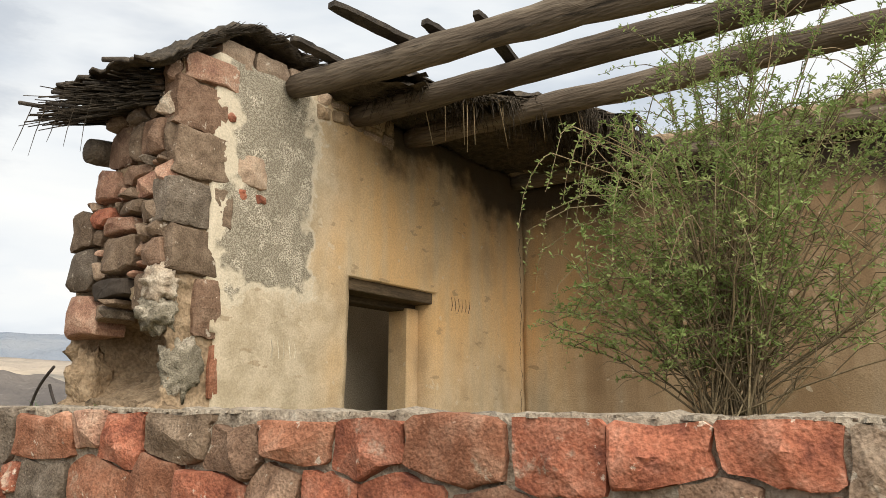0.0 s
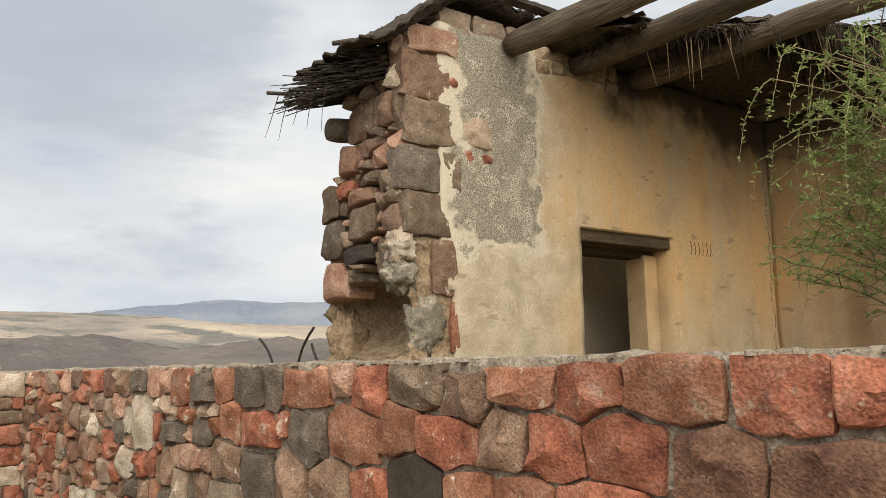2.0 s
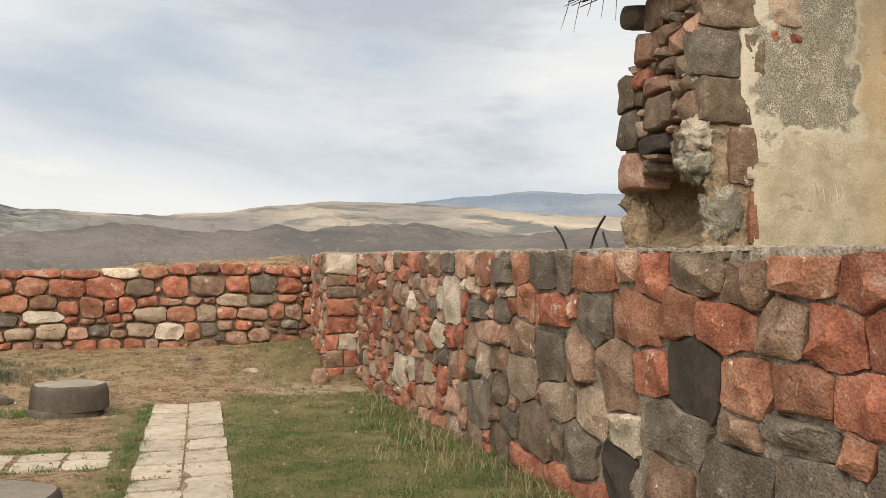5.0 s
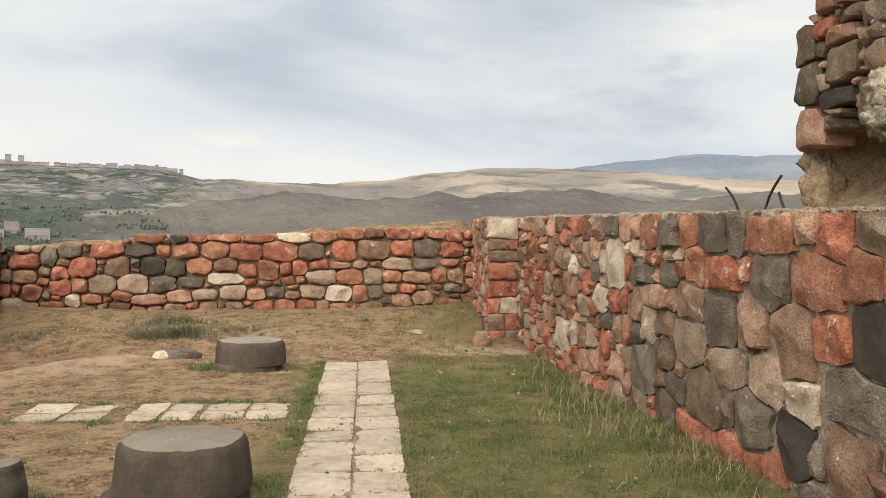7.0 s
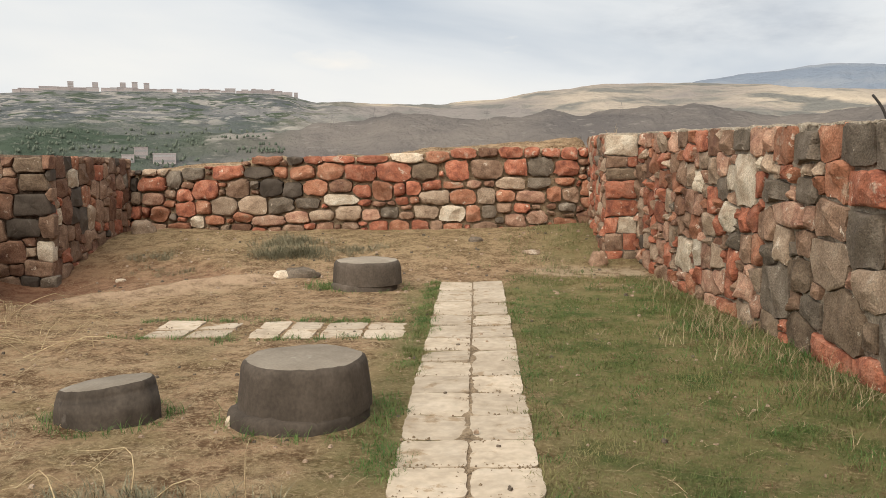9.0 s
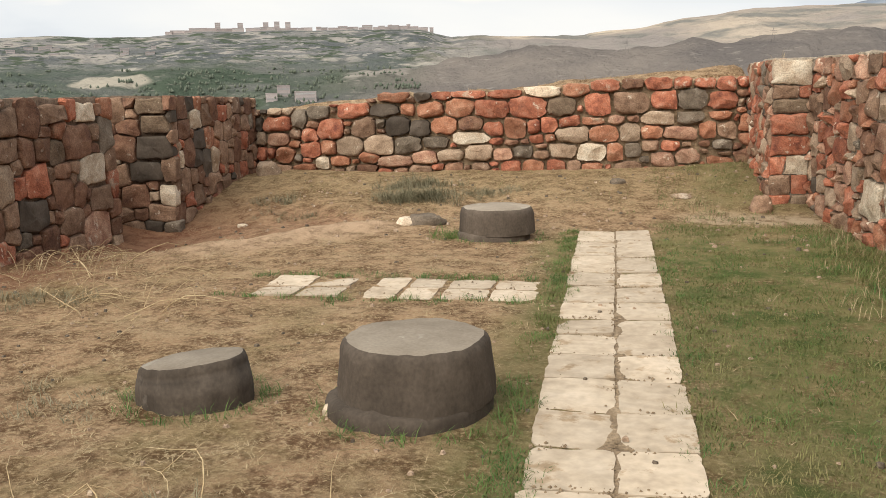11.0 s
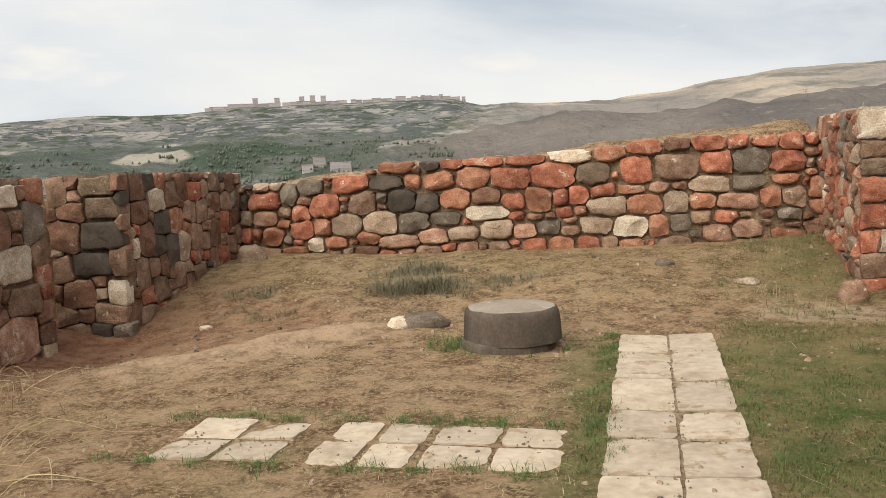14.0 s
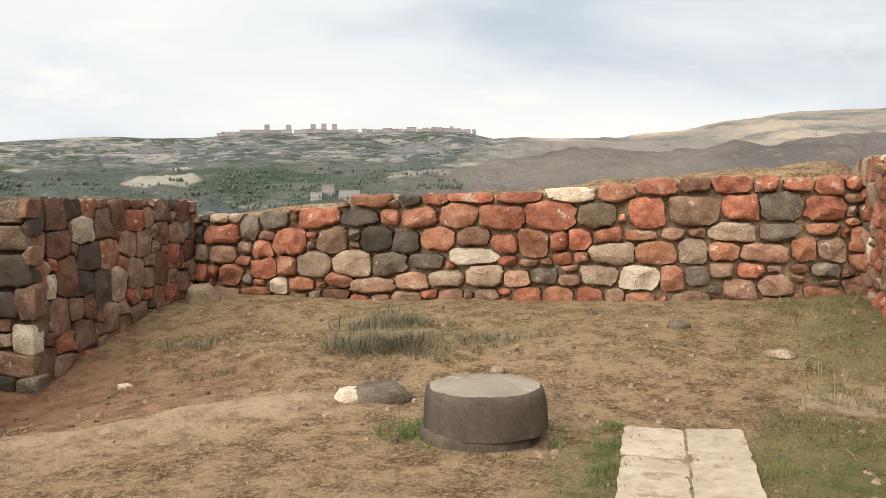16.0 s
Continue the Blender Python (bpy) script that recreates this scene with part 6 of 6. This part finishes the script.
# ---- grass ----
def blades(name, spots, material, label, seed, lie=0.0, zf=ground_z):
    """spots: (x, y, height, spread, count)."""
    rng = random.Random(seed)
    verts, faces = [], []
    for x, y, h, sp, count in spots:
        for _ in range(count):
            a, d = rng.uniform(0, 6.283), sp * math.sqrt(rng.random())
            bx, by = x + math.cos(a) * d, y + math.sin(a) * d
            bz = zf(bx, by) - 0.005
            hh = h * rng.uniform(0.45, 1.2)
            t = rng.uniform(0, 6.283)
            out = hh * (rng.uniform(0.45, 1.25) if not lie else rng.uniform(0.85, 1.0))
            up = hh * (rng.uniform(0.45, 0.95) if not lie else rng.uniform(0.03, 0.25))
            w = (0.0013 if not lie else 0.0014) + 0.0014 * rng.random()
            c, s = math.cos(t), math.sin(t)
            i = len(verts)
            verts += [(bx - s * w, by + c * w, bz), (bx + s * w, by - c * w, bz), (bx + c * out * 0.4 + s * w * 0.8, by + s * out * 0.4 - c * w * 0.8, bz + up * 0.65),
                      (bx + c * out * 0.4 - s * w * 0.8, by + s * out * 0.4 + c * w * 0.8, bz + up * 0.65), (bx + c * out, by + s * out, bz + up)]
            faces += [(i, i + 1, i + 2, i + 3), (i + 3, i + 2, i + 4)]
    return tagged(new(name, mesh_of(name, verts, faces, material)), label, "grass", kind="stuff")


def grass():
    rng = random.Random(123)
    green, dry, straw, sage, lush = [], [], [], [], []
    for _ in range(3400):  # turf between path and wall
        y = rng.uniform(-9.5, 0.6)
        x = rng.uniform(0.45, right_face(y) - 0.05)
        if fbm(x * 0.8, y * 0.8, 2) > -0.25:
            green.append((x, y, rng.uniform(0.02, 0.05), 0.16, 22))
    for _ in range(340):  # taller along the wall foot
        y = rng.uniform(-8.5, 0.2)
        x = right_face(y) - 0.05 - abs(rng.gauss(0, 0.42))
        (lush if fbm(x * 1.4, y * 1.1, 21) > 0.0 else green).append((x, y, rng.uniform(0.05, 0.13), 0.14, 22))
        if fbm(x, y * 0.9, 3) > 0.05 and rng.random() < 0.5:
            dry.append((x, y, rng.uniform(0.08, 0.22), 0.16, 13))
    for _ in range(1150):  # path edges
        y = rng.uniform(-9.0, 0.1)
        x = rng.choice((-0.43, -0.43, 0.44)) + rng.gauss(0, 0.06)
        if fbm(x * 2.0, y * 1.6, 41) < -0.12:
            continue
        (lush if fbm(x * 2.5, y * 2.0, 9) > 0.0 else green).append((x, y, rng.uniform(0.02, 0.06), 0.07, 20))
    for _ in range(620):  # lush patches in the turf
        y = rng.uniform(-7.5, -0.5)
        x = rng.uniform(0.6, right_face(y) - 0.2)
        if fbm(x * 1.2, y * 1.2, 14) > 0.04:
            lush.append((x, y, rng.uniform(0.02, 0.05), 0.15, 30))
    for cx, cy, r in ((-0.97, -5.33, 0.46), (-2.16, -5.36, 0.32), (-1.24, -0.3, 0.44)):
        for _ in range(34):
            a = rng.uniform(0, 6.283)
            lush.append((cx + math.cos(a) * (r + 0.05), cy + math.sin(a) * (r + 0.05), rng.uniform(0.03, 0.10), 0.07, 16))
    for _ in range(26):
        lush.append((rng.uniform(-1.95, -1.6), rng.uniform(-0.6, -0.1), rng.uniform(0.08, 0.16), 0.09, 10))
    for _ in range(150):  # tufts round the side slabs
        lush.append((rng.uniform(-3.1, -0.6), rng.choice((-2.42, -3.2)) + rng.gauss(0, 0.05), rng.uniform(0.025, 0.075), 0.06, 16))
    for _ in range(260):  # thin growth toward the far wall
        green.append((rng.uniform(-4.5, 1.9), rng.uniform(1.0, 3.8), rng.uniform(0.03, 0.07), 0.15, 6))
    for _ in range(110):
        dry.append((rng.uniform(0.5, 1.85), rng.uniform(1.8, 3.7), rng.uniform(0.05, 0.11), 0.13, 5))
        green.append((rng.uniform(0.5, 1.85), rng.uniform(1.8, 3.7), rng.uniform(0.05, 0.11), 0.15, 8))
    for _ in range(220):  # terrace edge and far wall top
        green.append((rng.uniform(2.9, 4.5), rng.uniform(-6, 3), 0.05, 0.15, 5))
        dry.append((rng.uniform(-5.5, 2.0), rng.uniform(4.3, 5.2), rng.uniform(0.04, 0.1), 0.15, 7))
    for _ in range(13500):  # straw litter
        x, y = rng.uniform(-5.6, -0.5), rng.uniform(-8.5, 1.4)
        if fbm(x * 0.9, y * 0.9, 6) > -0.3:
            straw.append((x, y, rng.uniform(0.03, 0.10), 0.14, 6))
    for _ in range(450):
        y = rng.uniform(-9, 3.0)
        straw.append((rng.uniform(0.5, 2.3), y, rng.uniform(0.05, 0.18), 0.14, 3))
    for cx, cy in ((2.16, -2.35), (2.14, -3.57), (2.32, -4.79), (2.3, -3.78), (1.95, 3.58), (1.03, 1.4), (1.27, 1.02), (2.21, -2.93), (2.5, -4.27)):  # pale clumps of last year's grass
        for _ in range(9):
            dry.append((cx + rng.gauss(0, 0.14), cy + rng.gauss(0, 0.2), rng.uniform(0.08, 0.24), 0.09, 10))
            lush.append((cx + rng.gauss(0, 0.3), cy + rng.gauss(0, 0.35), rng.uniform(0.05, 0.12), 0.14, 18))
    for cx, cy in ((-4.3, -2.6), (-4.9, -2.2), (-2.7, -7.0), (-1.7, -7.2), (-5.2, -1.9)):  # dry tangles
        for _ in range(14):
            dry.append((cx + rng.gauss(0, 0.3), cy + rng.gauss(0, 0.2), rng.uniform(0.07, 0.18), 0.16, 8))
    for cx, cy, n, h in ((-2.65, 1.9, 70, 0.21), (-2.85, 2.7, 40, 0.19), (-1.75, 2.3, 24, 0.12), (-4.6, 2.0, 10, 0.16), (-4.3, 1.2, 9, 0.09), (-1.55, -6.75, 20, 0.11), (-4.6, -3.6, 14, 0.12), (-2.9, -5.5, 8, 0.08)):
        for _ in range(n):
            sage.append((cx + rng.gauss(0, 0.26), cy + rng.gauss(0, 0.13), h * rng.uniform(0.6, 1.2), 0.08, 36))
    blades("green_grass", green, M_GRASS, "short green grass by the path and walls", 1)
    blades("lush_grass", lush, M_LUSH, "fresh green tufts along the slabs and stones", 5)
    blades("dry_grass", dry, M_STRAW, "tangled pale dry grass stalks", 2)
    blades("straw_litter", straw, M_STRAW, "pale straw litter lying on the soil", 3, lie=1.0)
    blades("grey_tufts", sage, M_SAGE, "grey-green low tufts before the far wall", 4)


grass()
_w = random.Random(61)
blades("wall_top_weeds", [(_w.uniform(10.2, 10.8), _w.choice((-5.6, -6.4, -7.4, -8.3)) + _w.gauss(0, 0.25), _w.uniform(0.08, 0.22), 0.12, 14) for _ in range(60)], M_GRASS,
       "green weeds growing on the wall top", 9, zf=lambda x, y: 5.36)
blades("wall_top_straw", [(_w.uniform(10.1, 10.9), _w.uniform(-9.5, -3.8), _w.uniform(0.05, 0.15), 0.15, 10) for _ in range(90)], M_STRAW,
       "dry straw on the earth crust of the wall top", 10, zf=lambda x, y: 5.38)


# ---- the town across the valley ----
M_BLOCK = rough_material("far_housing", [(0.31, 0.27, 0.265), (0.40, 0.35, 0.338)], 0.05, bump=0.0, spread=0.1)
M_PANE = rough_material("far_windows", [(0.29, 0.275, 0.275), (0.34, 0.325, 0.32)], 0.1, bump=0.0)


def housing(a, r, width, height, label):
    z = country_z(r, a)
    thing = tagged(new("apartment_block"), label, "building", "town on the ridge")
    thing.matrix_basis = pose(math.sin(radians(a)) * r, math.cos(radians(a)) * r, z - 3, 0, 0, -a)
    dep = max(8.0, width * 0.35)
    part("wall", block(-width / 2, width / 2, -dep / 2, dep / 2, 0, height), M_BLOCK, thing, flat=True)
    part("roof", block(-width / 2 - 0.5, width / 2 + 0.5, -dep / 2 - 0.5, dep / 2 + 0.5, height, height + 1), M_BLOCK, thing, flat=True)
    floors = max(1, int(height / 7))
    for k in range(floors):
        part("window_band", block(-width * 0.44, width * 0.44, -dep / 2 - 0.25, -dep / 2 + 0.2, 3.5 + k * 7, 6 + k * 7), M_PANE, thing, flat=True)


def town():
    rng = random.Random(4)
    for a in (-25.6, -24.2, -22.6, -21.9, -21.2):
        housing(a, 2560, 15, 29, "tall pale apartment tower on the ridge")
    for a in (-14.6, -13.4, -11.9):
        housing(a, 2560, 11, 17, "pale apartment tower on the ridge")
    a = -28.6
    while a < -11.8:
        w = rng.uniform(14, 34)
        housing(a, 2550 + rng.uniform(-20, 20), w, rng.uniform(10, 15), "long pale apartment block on the ridge")
        a += math.degrees(w / 2550) + rng.uniform(-0.2, 0.06)
    for _ in range(22):
        a = rng.uniform(-48, -29)
        housing(a, on_slope(a, rng.uniform(2.5, 3.3)), rng.uniform(9, 20), rng.uniform(5, 8), "small pale house on the far slope")
    for a, el, w, h in ((-20.4, -0.1, 30, 14), (-21.8, -0.1, 18, 16), (-22.6, -0.2, 16, 12)):
        housing(a, on_slope(a, el - 0.3), w, h, "pale concrete building in the valley")


town()


# steel colour lightened to carry the haze of distance
M_PYLON = rough_material("hazed_steel", [(0.10, 0.095, 0.095), (0.13, 0.125, 0.125)], 0.1, bump=0.0)


def pylon(a, elevation):
    r = on_slope(a, elevation)
    thing = tagged(new("power_pylon"), "thin dark steel lattice power pylon on the slope", "pylon", "power pylons")
    thing.matrix_basis = pose(math.sin(radians(a)) * r, math.cos(radians(a)) * r, country_z(r, a) - 1, 0, 0, -a)
    h = 0.017 * r
    for sx, sy in ((-1, -1), (1, -1), (1, 1), (-1, 1)):
        v, f = tube([(sx * h * 0.13, sy * h * 0.13, 0), (sx * h * 0.03, sy * h * 0.03, h * 0.7), (0, 0, h)], [h * 0.008] * 3, 4)
        piece("leg", mesh_of("leg", v, f, M_PYLON), thing)
    for k in (0.66, 0.8):
        v, f = tube([(-h * 0.2, 0, h * k), (h * 0.2, 0, h * k)], [h * 0.008] * 2, 4)
        piece("cross_arm", mesh_of("cross_arm", v, f, M_PYLON), thing)


for a, el in ((0.75, 1.9), (-6.8, 1.9), (-17.8, 1.4), (-25.4, 1.4), (-9.6, 1.7), (9.6, 2.2)):
    pylon(a, el)


def far_woods():
    """Clumps of trees on the slopes across the valley."""
    rng = random.Random(31)
    verts, faces = [], []
    for _ in range(520):
        a = rng.uniform(-46, -13)
        if fbm(a * 0.35, 2.5) < -0.1 and rng.random() < 0.7:
            continue
        r = on_slope(a, rng.uniform(-1.2, 1.6)) if rng.random() < 0.75 else rng.uniform(700, 1100)
        r += rng.uniform(-30, 30)
        x, y, z = math.sin(radians(a)) * r, math.cos(radians(a)) * r, country_z(r, a)
        for _ in range(rng.randint(2, 5)):
            cx, cy = x + rng.gauss(0, 9), y + rng.gauss(0, 9)
            w, h = rng.uniform(1.4, 3.0), rng.uniform(2.5, 6)
            i = len(verts)
            for zz, k in ((0, 0.5), (0.35, 1.0), (0.75, 0.7)):
                for q in range(5):
                    b = q * 1.2566 + rng.random() * 0.5
                    verts.append((cx + math.cos(b) * w * k * rng.uniform(0.7, 1.2), cy + math.sin(b) * w * k * rng.uniform(0.7, 1.2), z - 1 + h * zz))
            verts.append((cx, cy, z + h))
            for ring in (0, 1):
                for q in range(5):
                    p, n = i + ring * 5 + q, i + ring * 5 + (q + 1) % 5
                    faces.append((p, n, n + 5, p + 5))
            faces += [(i + 10 + q, i + 10 + (q + 1) % 5, i + 15) for q in range(5)]
    m = rough_material("far_foliage", [(0.085, 0.105, 0.08), (0.125, 0.14, 0.105)], 0.05, bump=0.0)
    tagged(new("far_woods", mesh_of("far_woods", verts, faces, m)), "dark green tree clumps across the valley", "trees", kind="stuff")


far_woods()


def dry_branches():
    """Long pale dead stalks in a loose tangle before the near wall."""
    rng = random.Random(67)
    heap = tagged(new("dry_branches"), "tangle of long pale dead stalks lying on the soil", "dead branches")
    verts, faces = [], []
    for k in range(85):
        cx, cy = rng.choice(((-5.2, -1.6), (-4.7, -2.5), (-4.2, -3.4), (-3.5, -3.75), (-4.0, -3.0), (-5.1, -2.3), (-1.6, -6.8)))
        x, y, a = cx + rng.gauss(0, 0.3), cy + rng.gauss(0, 0.22), rng.uniform(0, 6.283)
        ln, up = rng.uniform(0.25, 0.85), rng.uniform(0.0, 0.22)
        pts = []
        for i in range(7):
            t = i / 6
            px, py = x + math.cos(a + 0.9 * t * math.sin(k)) * ln * t, y + math.sin(a + 0.9 * t * math.sin(k)) * ln * t
            pts.append((px, py, ground_z(px, py) + 0.006 + up * math.sin(min(1.0, t * 1.3) * 2.6) + 0.012 * fbm(t * 4, k)))
        r = rng.uniform(0.0022, 0.0045)
        v, f = tube(pts, [r * (1 - 0.6 * i / 6) for i in range(7)], 4, False)
        faces += [tuple(i + len(verts) for i in q) for q in f]
        verts += v
    piece("tangle", mesh_of("tangle", verts, faces, M_STRAW), heap)["kind"] = "stuff"


dry_branches()


def gravel():
    """Small pale and dark pebbles strewn over the yard."""
    rng = random.Random(71)
    for name, mtl, count, label in (("pale_gravel", M_TAN, 500, "small pale pebbles strewn on the soil"), ("dark_gravel", M_GREY, 260, "small dark pebbles strewn on the soil")):
        verts, faces = [], []
        for _ in range(count):
            x, y = rng.uniform(-5.4, 1.9), rng.uniform(-8.5, 3.6)
            if abs(x) < 0.42 and y < 0.1 and rng.random() < 0.5:
                continue
            q = rng.uniform(0.006, 0.02) * (1.6 if y > -1 else 1.0)
            z = ground_z(x, y) + (0.012 if abs(x) < 0.42 and y < 0 else 0.0)
            i = len(verts)
            for k in range(5):
                a = k * 1.2566 + rng.random() * 0.6
                verts.append((x + math.cos(a) * q * rng.uniform(0.7, 1.3), y + math.sin(a) * q * rng.uniform(0.7, 1.3), z - 0.003))
            for k in range(5):
                p = verts[i + k]
                verts.append((x + (p[0] - x) * 0.7, y + (p[1] - y) * 0.7, z + q * rng.uniform(0.5, 0.9)))
            for k in range(5):
                n = (k + 1) % 5
                faces.append((i + k, i + n, i + 5 + n, i + 5 + k))
            faces.append(tuple(i + 5 + k for k in range(5)))
        tagged(new(name, mesh_of(name, verts, faces, mtl, True)), label, "gravel", kind="stuff")


gravel()


def joint_debris():
    """Dark crumbs of soil and dry leaf caught along the slab joints."""
    rng = random.Random(73)
    rows = [0.02, -0.62, -1.42, -2.1, -2.62, -3.17, -3.6, -3.98, -4.42, -4.85, -5.32, -5.76, -6.17, -6.58, -7.0, -7.45, -7.9]
    verts, faces = [], []
    for _ in range(1500):
        if rng.random() < 0.7:
            x, y = rng.uniform(-0.37, 0.39), rng.choice(rows) + rng.gauss(0, 0.03)
        elif rng.random() < 0.5:
            x, y = 0.02 + rng.gauss(0, 0.03), rng.uniform(-8, 0)
        else:
            x, y = rng.uniform(-2.9, -0.6), -2.81 + rng.gauss(0, 0.16)
        if fbm(x * 2.5, y * 2.5, 11) < -0.1:
            continue
        q, z, a0 = rng.uniform(0.003, 0.011), ground_z(x, y) + 0.012, rng.random() * 6
        i = len(verts)
        for k in range(4):
            a = a0 + k * 1.57
            verts.append((x + math.cos(a) * q * rng.uniform(0.5, 1.5), y + math.sin(a) * q * rng.uniform(0.5, 1.5), z - 0.003))
        verts.append((x, y, z + q * 0.7))
        faces += [(i + k, i + (k + 1) % 4, i + 4) for k in range(4)]
    tagged(new("joint_debris", mesh_of("joint_debris", verts, faces, M_JOINT, True)), "dark crumbs of soil along the slab joints", "debris", kind="stuff")


joint_debris()


def wall_crumbs():
    """Crumbled mortar along the top edge of the retaining wall."""
    rng = random.Random(79)
    verts, faces = [], []
    for _ in range(2200):
        y = rng.uniform(-10.5, 1.6)
        x = right_face(y) + rng.uniform(-0.01, 0.3)
        if fbm(x * 3, y * 3, 17) < -0.15:
            continue
        q, z, a0 = rng.uniform(0.006, 0.024), right_top(y) - 0.008, rng.random() * 6
        i = len(verts)
        for zz, k2 in ((-0.3, 1.0), (0.5, 0.75)):
            for k in range(5):
                a = a0 + k * 1.2566
                verts.append((x + math.cos(a) * q * k2 * rng.uniform(0.6, 1.4), y + math.sin(a) * q * k2 * rng.uniform(0.6, 1.4), z + q * zz))
        for k in range(5):
            n = (k + 1) % 5
            faces.append((i + k, i + n, i + 5 + n, i + 5 + k))
        faces.append(tuple(i + 5 + k for k in range(5)))
    tagged(new("wall_crumbs", mesh_of("wall_crumbs", verts, faces, M_MORTAR, True)), "crumbled pale mortar along the wall top", "rubble", kind="stuff")


wall_crumbs()
